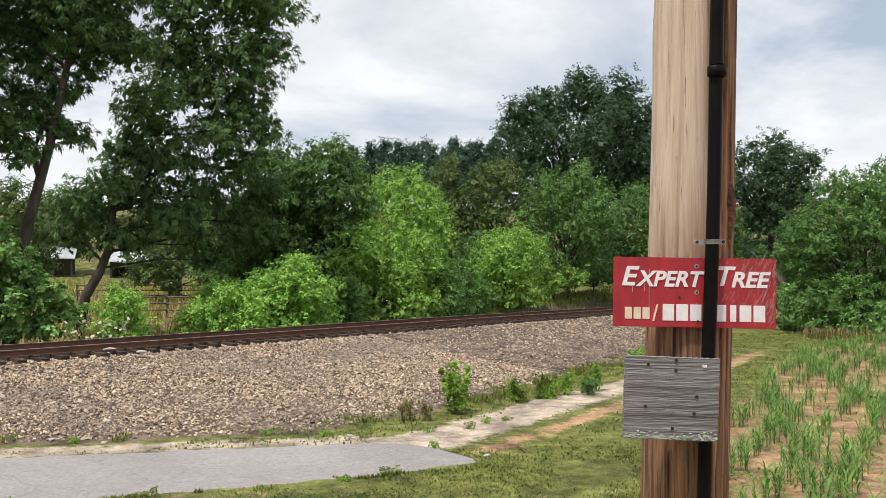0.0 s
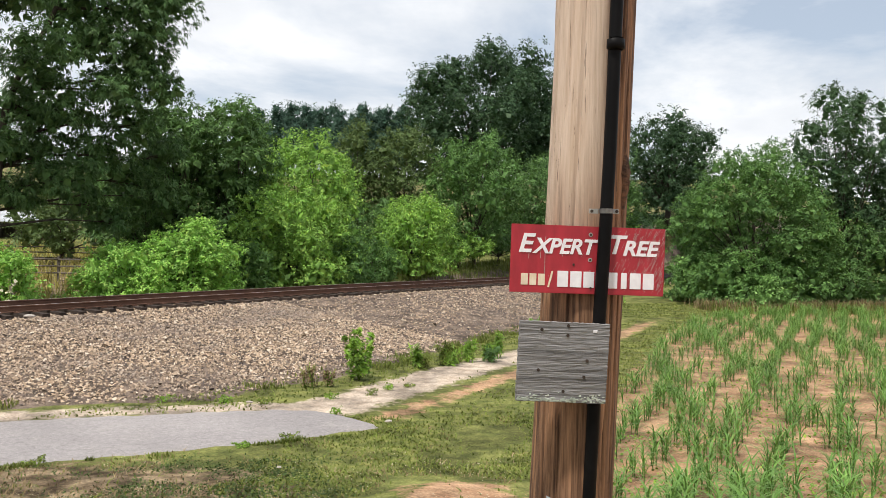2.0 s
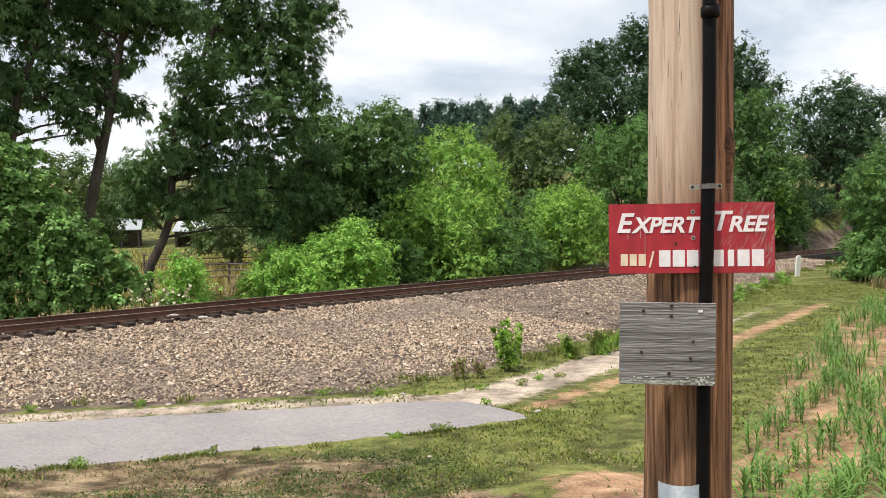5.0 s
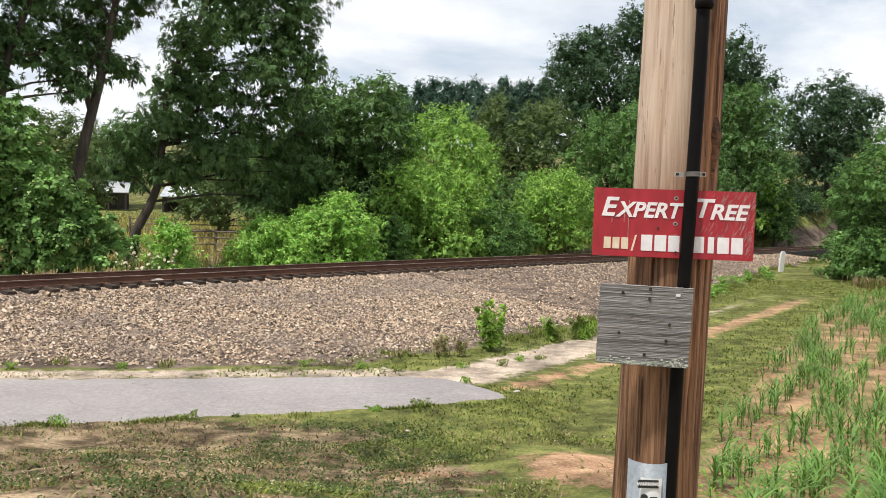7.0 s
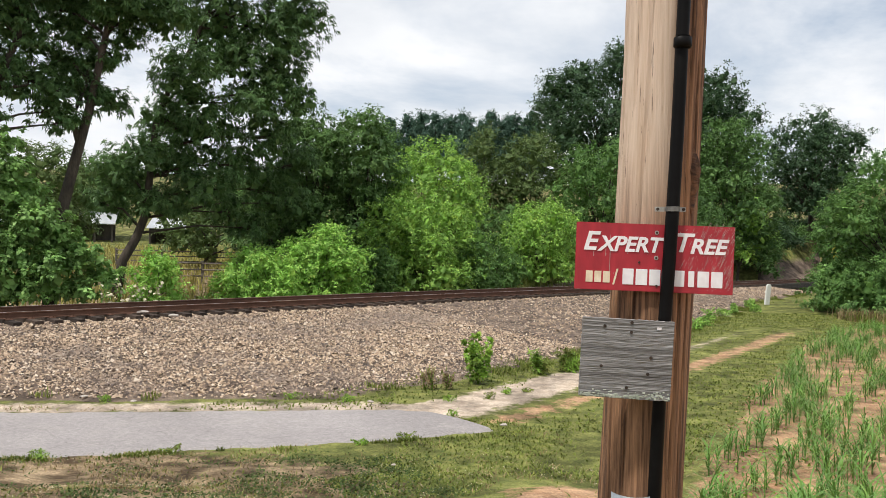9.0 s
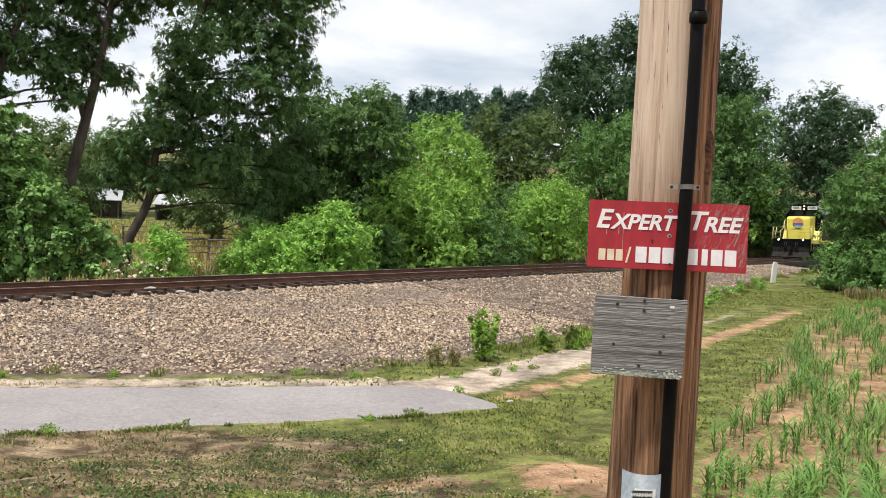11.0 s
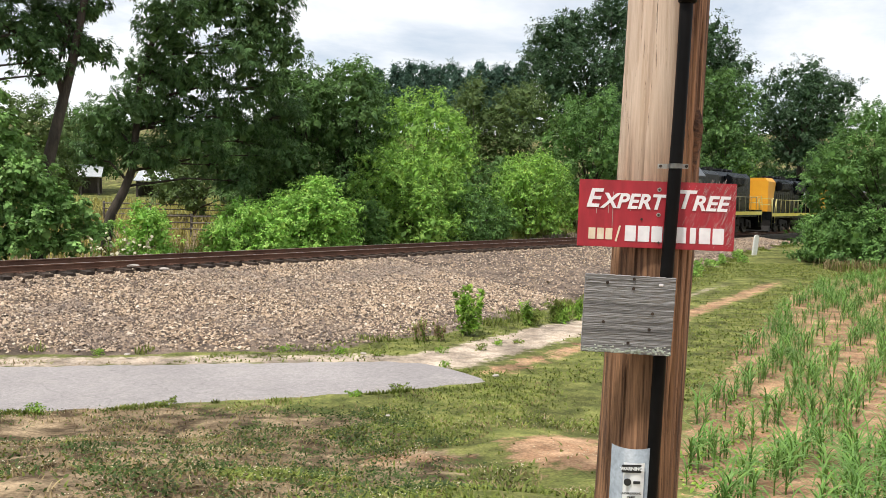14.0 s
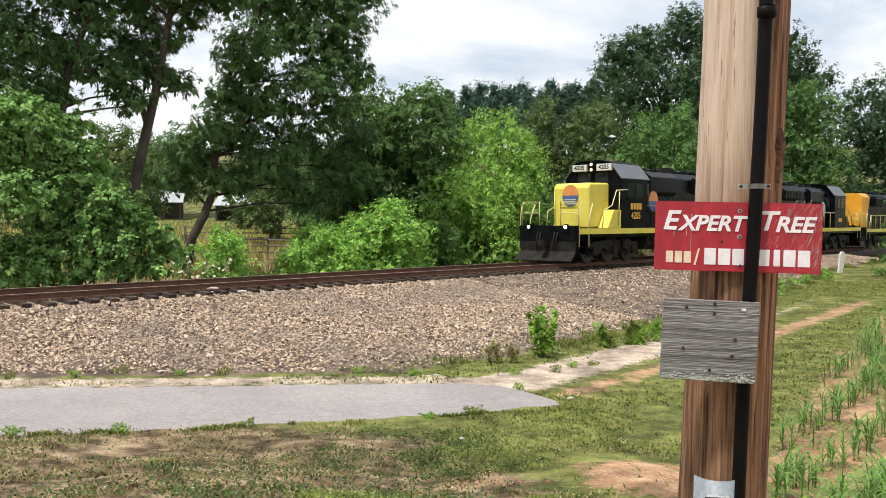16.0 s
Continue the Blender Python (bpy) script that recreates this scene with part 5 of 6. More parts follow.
def locomotive(label, nose_paint, orange_end, number):
    """A four-axle hood unit; x runs towards its cab end, z up from the rail head."""
    root = thing("locomotive", pose(0, 0, 0), label, "locomotive", "train units")
    blk = M["loco_black"]
    # underframe and sill
    bm = bmesh.new()
    box(bm, -8.5, -1.42, 1.12, 8.5, 1.42, 1.42, 0.02)
    box(bm, -8.5, -1.5, 1.42, 8.5, 1.5, 1.5)
    part("underframe", bm, blk, root)
    for side in (-1, 1):
        bm = bmesh.new()
        box(bm, -8.5, side * 1.505 - 0.02, 1.26, 8.5, side * 1.505 + 0.02, 1.5)
        part("sill_stripe", bm, M["loco_yellow"], root, "yellow sill stripe")
    bm = bmesh.new()
    prism(bm, [(-1.25, 0.75), (-0.95, 0.48), (0.95, 0.48), (1.25, 0.75), (1.25, 1.12), (-1.25, 1.12)], -2.7, 2.5, "x", 0.04)
    part("fuel_tank", bm, M["loco_dirt"], root)
    for side in (-1, 1):
        bm = bmesh.new()
        tube(bm, [(-2.6, side * 1.25, 1.0), (2.3, side * 1.25, 1.0)], 0.16, 12)
        part("air_reservoir", bm, M["loco_dirt"], root)
    # trucks
    wheelsets = []
    for tx in (-5.2, 5.2):
        bm = bmesh.new()
        for side in (-1, 1):
            prism(bm, [(tx - 2.0, 0.62), (tx - 1.75, 0.62), (tx - 1.6, 0.42), (tx - 1.1, 0.42), (tx - 0.9, 0.66), (tx - 0.55, 0.5), (tx + 0.55, 0.5), (tx + 0.9, 0.66), (tx + 1.1, 0.42),
                       (tx + 1.6, 0.42), (tx + 1.75, 0.62), (tx + 2.0, 0.62), (tx + 2.0, 0.86), (tx + 0.8, 0.98), (tx - 0.8, 0.98), (tx - 2.0, 0.86)], side * 0.98, side * 1.14)
            for ax in (-1.62, 0.0, 1.62):
                box(bm, tx + ax - 0.2, side * 1.14 - 0.06, 0.34, tx + ax + 0.2, side * 1.14 + 0.1, 0.72, 0.03)
            for sx in (-0.35, 0, 0.35):
                tube(bm, [(tx + sx, side * 1.06, 0.5), (tx + sx, side * 1.06, 0.95)], 0.1, 8)
            box(bm, tx - 2.05, side * 1.0, 0.3, tx - 1.98, side * 1.16, 0.6)
            tube(bm, [(tx - 0.62, side * 1.22, 0.98), (tx - 0.62, side * 1.22, 0.55)], 0.09, 8)
        box(bm, tx - 0.4, -0.98, 0.55, tx + 0.4, 0.98, 1.12)
        truck = part("truck", bm, M["loco_dirt"], root)
        for ax in (-1.62, 0.0, 1.62):
            bm = bmesh.new()
            for side in (-1, 1):
                tube(bm, [(0, side * 0.69, 0), (0, side * 0.83, 0)], 0.508, 24)
                tube(bm, [(0, side * 0.66, 0), (0, side * 0.69, 0)], 0.53, 24)
                for k in range(5):
                    a = k * 2 * math.pi / 5
                    tube(bm, [(math.cos(a) * 0.3, side * 0.82, math.sin(a) * 0.3), (math.cos(a) * 0.3, side * 0.85, math.sin(a) * 0.3)], 0.06, 6)
            tube(bm, [(0, -0.83, 0), (0, 0.83, 0)], 0.09, 10)
            ws = part("wheelset", bm, M["wheel_steel"], truck)
            ws.matrix_local = pose(tx + ax, 0, 0.508)
            wheelsets.append((ws, tx + ax))
    # end plates, plough, steps, couplers
    for e in (1, -1):
        bm = bmesh.new()
        box(bm, min(e * 8.45, e * 8.58), -1.5, 0.62, max(e * 8.45, e * 8.58), 1.5, 1.62, 0.02)
        part("end_plate", bm, blk, root)
        bm = bmesh.new()
        prism(bm, [(e * 8.55, 0.62), (e * 8.98, 0.16), (e * 8.92, 0.13), (e * 8.50, 0.55)], -1.42, 0.0)
        prism(bm, [(e * 8.55, 0.62), (e * 8.98, 0.16), (e * 8.92, 0.13), (e * 8.50, 0.55)], 0.0, 1.42)
        box(bm, min(e * 8.5, e * 8.62), -1.42, 0.5, max(e * 8.5, e * 8.62), 1.42, 0.95)
        part("plough", bm, M["loco_dirt"], root, "black steel snow plough")
        bm = bmesh.new()
        box(bm, min(e * 8.5, e * 9.1), -0.12, 0.78, max(e * 8.5, e * 9.1), 0.12, 1.02, 0.03)
        box(bm, min(e * 8.9, e * 9.15), -0.17, 0.74, max(e * 8.9, e * 9.15), 0.17, 1.06, 0.04)
        part("coupler", bm, M["loco_dirt"], root)
        for side in (-1, 1):
            bm = bmesh.new()
            for k in range(4):
                box(bm, min(e * 7.85, e * 8.42), side * 1.32 - 0.16, 0.42 + k * 0.29, max(e * 7.85, e * 8.42), side * 1.32 + 0.16, 0.45 + k * 0.29)
            for xx in (7.83, 8.42):
                box(bm, min(e * xx, e * (xx + 0.03)), side * 1.32 - 0.17, 0.4, max(e * xx, e * (xx + 0.03)), side * 1.32 + 0.17, 1.3)
            part("step", bm, blk, root)
            bm = bmesh.new()
            tube(bm, [(e * 8.5, side * 1.52, 0.75), (e * 8.5, side * 1.52, 2.0), (e * 8.42, side * 1.5, 2.5), (e * 8.2, side * 1.5, 2.62)], 0.026, 6)
            tube(bm, [(e * 7.8, side * 1.52, 0.75), (e * 7.8, side * 1.52, 1.9), (e * 7.5, side * 1.5, 2.55)], 0.026, 6)
            tube(bm, [(e * 8.45, side * 1.45, 1.6), (e * 8.45, side * 1.45, 2.62), (e * 8.45, side * 0.55, 2.62), (e * 8.45, side * 0.55, 1.6)], 0.026, 6)
            tube(bm, [(e * 8.45, side * 1.45, 2.15), (e * 8.45, side * 0.55, 2.15)], 0.022, 6)
            part("end_handrail", bm, M["rail_yellow"], root, "pale yellow handrail")
        for hx in (-0.5, -0.36, 0.36, 0.5):
            bm = bmesh.new()
            tube(bm, [(e * 8.6, hx, 1.35), (e * 8.72, hx, 1.0), (e * 8.74, hx, 0.6)], 0.028, 6)
            part("air_hose", bm, M["loco_dirt"], root)
    # ditch lamps
    for side in (-0.95, 0.95):
        bm = bmesh.new()
        tube(bm, [(8.56, side, 1.56), (8.68, side, 1.56)], 0.13, 14)
        hs = part("lamp_housing", bm, blk, root)
        bm = bmesh.new()
        disc(bm, (8.685, side, 1.56), (1, 0, 0), 0.07, 0.006, 16)
        part("lamp_lens", bm, M["lamp_glow"], hs, "lit headlamp")
    # short hood
    bm = bmesh.new()
    prism(bm, [(5.9, 1.5), (7.55, 1.5), (7.55, 3.3), (7.42, 3.46), (5.9, 3.5)], -0.92, 0.92, "y", 0.07)
    nose = part("short_hood", bm, nose_paint, root, "painted short hood")
    bm = bmesh.new()
    box(bm, 7.555, -0.33, 1.6, 7.575, 0.33, 2.25, 0.006)
    box(bm, 7.57, 0.2, 1.9, 7.6, 0.26, 2.0)
    tube(bm, [(7.62, -0.8, 1.7), (7.62, -0.8, 3.1)], 0.018, 6)
    tube(bm, [(7.62, -0.5, 2.55), (7.62, 0.5, 2.55)], 0.018, 6)
    part("nose_door", bm, nose_paint, nose)
    # cab
    bm = bmesh.new()
    prism(bm, [(-1.5, 1.5), (1.5, 1.5), (1.5, 3.72), (0.98, 4.36), (0.5, 4.48), (-0.5, 4.48), (-0.98, 4.36), (-1.5, 3.72)], 3.7, 5.9, "x", 0.03)
    cab = part("cab", bm, blk, root)
    for side in (-1, 1):
        bm = bmesh.new()
        m = [(side * 1.53, 3.70), (side * 1.0, 4.375), (side * 0.97, 4.345), (side * 1.5, 3.67)]
        prism(bm, m, 3.55, 6.02, "x")
        part("roof_slope", bm, M["loco_roof_sheen"], cab, "sloping black cab roof, its sky sheen painted in grey")
    bm = bmesh.new()
    prism(bm, [(-1.0, 4.36), (-0.5, 4.49), (0.5, 4.49), (1.0, 4.36), (1.0, 4.40), (0.5, 4.53), (-0.5, 4.53), (-1.0, 4.40)], 3.55, 6.02, "x")
    part("roof_panel", bm, blk, cab)
    for side in (-1, 1):
        for x0, x1 in ((4.15, 4.75), (4.85, 5.45)):
            bm = bmesh.new()
            box(bm, x0, side * 1.5 - 0.012, 2.85, x1, side * 1.5 + 0.012, 3.5, 0.004)
            part("side_window", bm, M["dark_glass"], cab, "dark sliding cab window")
        for z0, z1, d in ((2.77, 2.83, 0.05), (3.52, 3.56, 0.03)):
            bm = bmesh.new()
            box(bm, 4.1, side * 1.5 - d, z0, 5.5, side * 1.5 + d, z1)
            part("window_sill", bm, blk, cab)
        bm = bmesh.new()
        box(bm, 5.895, side * 1.2 - 0.22, 1.7, 5.92, side * 1.2 + 0.22, 3.35, 0.004)
        part("front_door", bm, blk, cab)
        bm = bmesh.new()
        box(bm, 5.9, side * 0.46 - 0.34, 3.55, 5.925, side * 0.46 + 0.34, 3.98, 0.004)
        part("windscreen", bm, M["dark_glass"], cab)
    for side in (-1, 1):
        bm = bmesh.new()
        prism(bm, [(5.9, 4.06), (6.06, 4.06), (6.06, 4.36), (5.9, 4.36)], side * 0.26 if side > 0 else -1.02, 1.02 if side > 0 else -0.26, "y", 0.01)
        nb = part("number_board", bm, M["badge_white"], cab, "white number board")
        if number:
            lettering("number_text", number, 0.27, pose(6.0665, side * 0.64, 4.21, 90, 0, 90), M["ink"], nb, 0, 1.0, 0.006)
        else:
            bm = bmesh.new()
            box(bm, 6.061, side * 0.64 - 0.26, 4.13, 6.066, side * 0.64 + 0.26, 4.29)
            part("number_bar", bm, M["ink"], nb)
    bm = bmesh.new()
    box(bm, 5.9, -0.16, 3.98, 6.08, 0.16, 4.5, 0.03)
    hb = part("headlight_box", bm, blk, cab)
    for z in (4.12, 4.36):
        bm = bmesh.new()
        disc(bm, (6.081, 0, z), (1, 0, 0), 0.075, 0.006, 16)
        part("headlight", bm, M["lamp_red"], hb, "lit headlight")
    # side writing below the window
    if number:
        for side in (-1, 1):
            lettering("cab_number", number, 0.42, pose(4.75, side * 1.515, 2.05, 90, 0, 180 if side > 0 else 0), M["amber_text"], cab, 0, 0.95, 0.01)
            for k in range(4):
                bm = bmesh.new()
                box(bm, 4.27 + k * 0.25, side * 1.515 - 0.004, 2.33, 4.27 + k * 0.25 + 0.19, side * 1.515 + 0.004, 2.61)
                part("lettering_bar", bm, M["amber_text"], cab, "amber painted bar")
    else:
        for side in (-1, 1):
            bm = bmesh.new()
            box(bm, 4.4, side * 1.512 - 0.004, 1.9, 5.1, side * 1.512 + 0.004, 2.15)
            part("lettering_bar", bm, M["amber_text"], cab, "amber painted bar")
    # battery boxes beside the nose, painted as the nose
    for side in (-1, 1):
        bm = bmesh.new()
        prism(bm, [(5.9, 1.5), (7.0, 1.5), (6.72, 1.95), (6.5, 2.3), (5.9, 2.3)], side * 0.95, side * 1.46, "y", 0.02)
        part("battery_box", bm, nose_paint, root)
        bm = bmesh.new()
        tube(bm, [(7.3, side * 1.47, 1.5), (7.2, side * 1.47, 2.25), (6.55, side * 1.47, 2.5), (6.2, side * 1.47, 3.15), (5.4, side * 1.56, 3.2)], 0.026, 6)
        tube(bm, [(6.05, side * 1.5, 1.6), (6.05, side * 1.53, 3.1)], 0.024, 6)
        part("nose_handrail", bm, M["rail_yellow"], root, "pale yellow handrail")
    # long hood with its bulges
    bm = bmesh.new()
    prism(bm, [(-0.9, 1.5), (0.9, 1.5), (0.9, 3.9), (0.62, 4.2), (-0.62, 4.2), (-0.9, 3.9)], -5.7 if orange_end else -7.6, 3.7, "x", 0.03)
    hood = part("long_hood", bm, blk, root)
    if orange_end:
        bm = bmesh.new()
        prism(bm, [(-7.6, 1.5), (-6.3, 1.5), (-6.25, 2.6), (-5.7, 3.9), (-7.6, 3.95)], -0.905, 0.905, "y")
        prism(bm, [(-0.9, 3.88), (0.9, 3.88), (0.62, 4.21), (-0.62, 4.21)], -7.6, -5.7, "x")
        part("hood_end", bm, M["loco_orange"], root, "orange painted hood end")
        bm = bmesh.new()
        prism(bm, [(-6.3, 1.5), (-5.69, 1.5), (-5.69, 3.9), (-6.25, 2.6)], -0.9, 0.9, "y")
        part("hood_fillet", bm, blk, hood)
    for side in (-1, 1):
        bm = bmesh.new()
        prism(bm, [(side * 0.9, 3.2), (side * 1.28, 3.35), (side * 1.28, 3.85), (side * 0.9, 4.05)], -5.4, -2.6, "x", 0.02)
        for k in range(11):
            box(bm, -5.3 + k * 0.25, side * 1.285 - 0.015, 3.38, -5.3 + k * 0.25 + 0.05, side * 1.285 + 0.015, 3.82)
        part("radiator", bm, blk, hood)
        bm = bmesh.new()
        prism(bm, [(side * 0.9, 3.0), (side * 1.12, 3.2), (side * 1.12, 3.9), (side * 0.8, 4.15)], -0.6, 2.0, "x", 0.02)
        part("dynamic_brake_housing", bm, blk, hood)
        bm = bmesh.new()
        tube(bm, [(3.3, side * 0.85, 2.35), (3.3, side * 0.85, 3.55)], 0.42, 18)
        part("air_intake", bm, M["loco_black"], hood, "rounded air intake")
        for k in range(15):
            x0 = -5.5 + k * 0.55
            bm = bmesh.new()
            box(bm, x0, side * 0.9 - 0.018, 1.62, x0 + 0.49, side * 0.9 + 0.018, 3.0, 0.008)
            box(bm, x0 + 0.42, side * 0.9 - 0.03, 2.25, x0 + 0.45, side * 0.9 + 0.03, 2.4)
            part("engine_door", bm, blk, hood)
    for fx in (-4.9, -3.9, -3.0):
        bm = bmesh.new()
        tube(bm, [(fx, 0, 4.18), (fx, 0, 4.42)], 0.46, 20)
        part("radiator_fan", bm, blk, hood)
    for fx in (0.1, 1.3):
        bm = bmesh.new()
        tube(bm, [(fx, 0, 4.18), (fx, 0, 4.36)], 0.44, 20)
        part("brake_fan", bm, blk, hood)
    bm = bmesh.new()
    box(bm, -1.9, -0.25, 4.18, -1.0, 0.25, 4.5, 0.02)
    part("exhaust_stack", bm, M["loco_dirt"], hood)
    # badges
    for side in (-1, 1):
        half_badge("badge_upper", (1.75, side * 1.125, 2.75), (0, side, 0), 0.43, True, M["badge_sky"] if number else M["badge_white"], hood)
        half_badge("badge_lower", (1.75, side * 1.125, 2.75), (0, side, 0), 0.43, False, M["badge_hill"] if number else M["badge_white"], hood)
        bm = bmesh.new()
        box(bm, 1.3, min(side * 0.9, side * 1.125), 2.25, 2.2, max(side * 0.9, side * 1.125), 3.24, 0.01)
        part("badge_panel", bm, blk, hood)
    if number:
        half_badge("badge_upper", (7.555, 0, 2.92), (1, 0, 0), 0.42, True, M["badge_sky"], nose, 0.02)
        half_badge("badge_lower", (7.555, 0, 2.92), (1, 0, 0), 0.42, False, M["badge_hill"], nose, 0.02)
        bm = bmesh.new()
        for z in (2.62, 2.72):
            box(bm, 7.575, -0.3, z, 7.583, 0.3, z + 0.035)
        part("badge_stripe", bm, M["badge_white"], nose)
    # walkway handrails
    rail_m = M["rail_dull"] if number else M["rail_yellow"]
    for side in (-1, 1):
        bm = bmesh.new()
        tube(bm, [(3.4, side * 1.47, 2.52), (-7.4, side * 1.47, 2.52)], 0.024, 6)
        part("walkway_rail", bm, rail_m, root)
        for k in range(10):
            x = 3.3 - k * 1.18
            bm = bmesh.new()
            tube(bm, [(x, side * 1.47, 1.45), (x, side * 1.47, 2.52)], 0.024, 6)
            part("stanchion", bm, rail_m, root)
    # cab and nose stand well back from the end platform
    for ob in root.children_recursive:
        kind = ob.name.split(".")[0]
        if kind in ("cab", "short_hood", "battery_box", "nose_handrail", "air_intake"):
            ob.location.x -= 0.62 if kind in ("short_hood", "nose_handrail") else 0.75
    return root, wheelsets


def build_train():
    units = []
    for k, (label, paint, end, number) in enumerate((
            ("black diesel locomotive with a yellow nose and lit headlamps", M["loco_yellow"], False, "4205"),
            ("black diesel locomotive running hood first with an orange hood end", M["loco_black"], True, ""),
            ("black diesel locomotive running hood first with an orange hood end", M["loco_black"], True, ""))):
        units.append((*locomotive(label, paint, end, number), k))
    return units


def axle_at(s):
    (x, y), _ = along(s)
    return Vector((x, y, float(rail_z(s)) + 0.02))


def motions():
    """The train rolls in from the far side of the bridge at an even pace."""
    for root, wheelsets, k in units:
        rows = []
        for i in range(33):
            t = i * 0.5
            s = 46.8 + UNIT_AT[k] - 9.07 * (t - 12)
            a, b = axle_at(s - 5.5), axle_at(s + 5.5)
            mid, d = (a + b) / 2, a - b
            yaw = math.degrees(math.atan2(d.y, d.x)) + (180 if k else 0)
            rows.append((t, pose(mid.x, mid.y, mid.z, 0, 0, yaw)))
        root.scale = (UNIT_SCALE,) * 3
        walk(root, rows)
        turn = math.degrees(9.07 / 0.508 / UNIT_SCALE) * (-1 if k else 1)
        for ws, x in wheelsets:
            walk(ws, [(i / 15, pose(x, 0, 0.508, 0, turn * i / 15, 0)) for i in range(241)])


units = build_train()


# ---- bridge and marker post ----
M["bridge"] = surface("dark_bridge_timber", (0.02, 0.017, 0.015), (0.065, 0.056, 0.05), 2, 0.9, 0, 0.5, 20)
M["old_stone"] = surface("abutment_stone", (0.10, 0.09, 0.08), (0.22, 0.20, 0.18), 1.5, 0.9, 0, 0.5, 12)
M["post_white"] = surface("white_post_paint", (0.68, 0.68, 0.66), (0.8, 0.8, 0.79), 6, 0.7, 0, 0.1)


def build_bridge():
    c, d = along(46.5)
    m = pose(c[0], c[1], float(rail_z(46.5)), 0, 0, math.degrees(math.atan2(d[1], d[0])))
    root = thing("railway_bridge", m, "short dark timber railway bridge with stone abutments", "bridge")
    for y in (-1.0, 1.0):
        bm = bmesh.new()
        box(bm, -9.5, y - 0.2, -1.25, 9.5, y + 0.2, -0.36, 0.02)
        part("girder", bm, M["bridge"], root)
    for y in (-1.85, 1.85):
        bm = bmesh.new()
        box(bm, -9.5, y - 0.12, -0.36, 9.5, y + 0.12, -0.12, 0.01)
        part("edge_beam", bm, M["bridge"], root)
    bm = bmesh.new()
    box(bm, -9.5, -2.0, -0.52, 9.5, 2.0, -0.372)
    part("deck", bm, M["bridge"], root)
    for x in (-8.9, 8.9):
        bm = bmesh.new()
        for r in range(6):
            off = 0.35 * (r % 2)
            for k in range(5):
                box(bm, x - 0.6, -2.6 + k * 1.04 + off - 0.35, -4.0 + r * 0.5, x + 0.6, -2.6 + k * 1.04 + off + 0.67, -4.0 + r * 0.5 + 0.48, 0.02)
        part("abutment", bm, M["old_stone"], root, "rough stone abutment")
    for x in (-3, 3):
        for y in (-1.2, 0, 1.2):
            bm = bmesh.new()
            tube(bm, [(x, y * 1.15, -5.0), (x, y, -1.25)], 0.17, 10)
            part("pile", bm, M["bridge"], root)


build_bridge()


def build_post():
    x, y = 18.0, 51.6
    root = thing("marker_post", pose(x, y, ground_at(x, y), 0, 7, 20), "leaning white marker post with a rounded top", "post")
    bm = bmesh.new()
    pts = [(-0.16, -0.3), (0.16, -0.3), (0.16, 1.12)] + [(0.16 * math.cos(a), 1.12 + 0.16 * math.sin(a)) for a in np.linspace(0.2, math.pi - 0.2, 8)] + [(-0.16, 1.12)]
    prism(bm, pts, -0.06, 0.06, "y", 0.01)
    part("post_body", bm, M["post_white"], root)


build_post()

# ---- meadow: fence and shed ----
M["fence_wood"] = surface("grey_fence_wood", (0.10, 0.085, 0.07), (0.22, 0.19, 0.16), 3, 0.9, 0, 0.4, 30)
M["tin"] = surface("pale_tin_roof", (0.5, 0.52, 0.55), (0.68, 0.7, 0.73), 1.5, 0.4, 0.3, 0.1)
M["shed_wood"] = surface("dark_shed_boards", (0.04, 0.033, 0.028), (0.10, 0.085, 0.07), 2, 0.9, 0, 0.3, 20, (1, 1, 0.2))


def build_fence(points, label):
    root = thing("wooden_fence", pose(*points[0], ground_at(*points[0])), label, "fence", "meadow fences")
    z0 = ground_at(*points[0])
    ox, oy = points[0]
    for a, b in zip(points, points[1:]):
        n = max(int(math.dist(a, b) / 2.4), 1)
        for k in range(n + 1):
            x, y = a[0] + (b[0] - a[0]) * k / n, a[1] + (b[1] - a[1]) * k / n
            bm = bmesh.new()
            z = ground_at(x, y) - z0
            box(bm, x - ox - 0.06, y - oy - 0.06, z - 0.3, x - ox + 0.06, y - oy + 0.06, z + 1.25, 0.01)
            part("fence_post", bm, M["fence_wood"], root)
            if k < n:
                x2, y2 = a[0] + (b[0] - a[0]) * (k + 1) / n, a[1] + (b[1] - a[1]) * (k + 1) / n
                zz = ground_at(x2, y2) - z0
                for h in (0.4, 0.75, 1.1):
                    bm = bmesh.new()
                    tube(bm, [(x - ox, y - oy - 0.07, z + h), (x2 - ox, y2 - oy - 0.07, zz + h + 0.02)], 0.045, 6)
                    part("fence_rail", bm, M["fence_wood"], root)


build_fence([polar(-21.5, 47), polar(-12.5, 46)], "weathered grey post and rail fence across the meadow")
build_fence([polar(-24, 60), polar(-12.5, 58)], "weathered grey post and rail fence across the meadow")


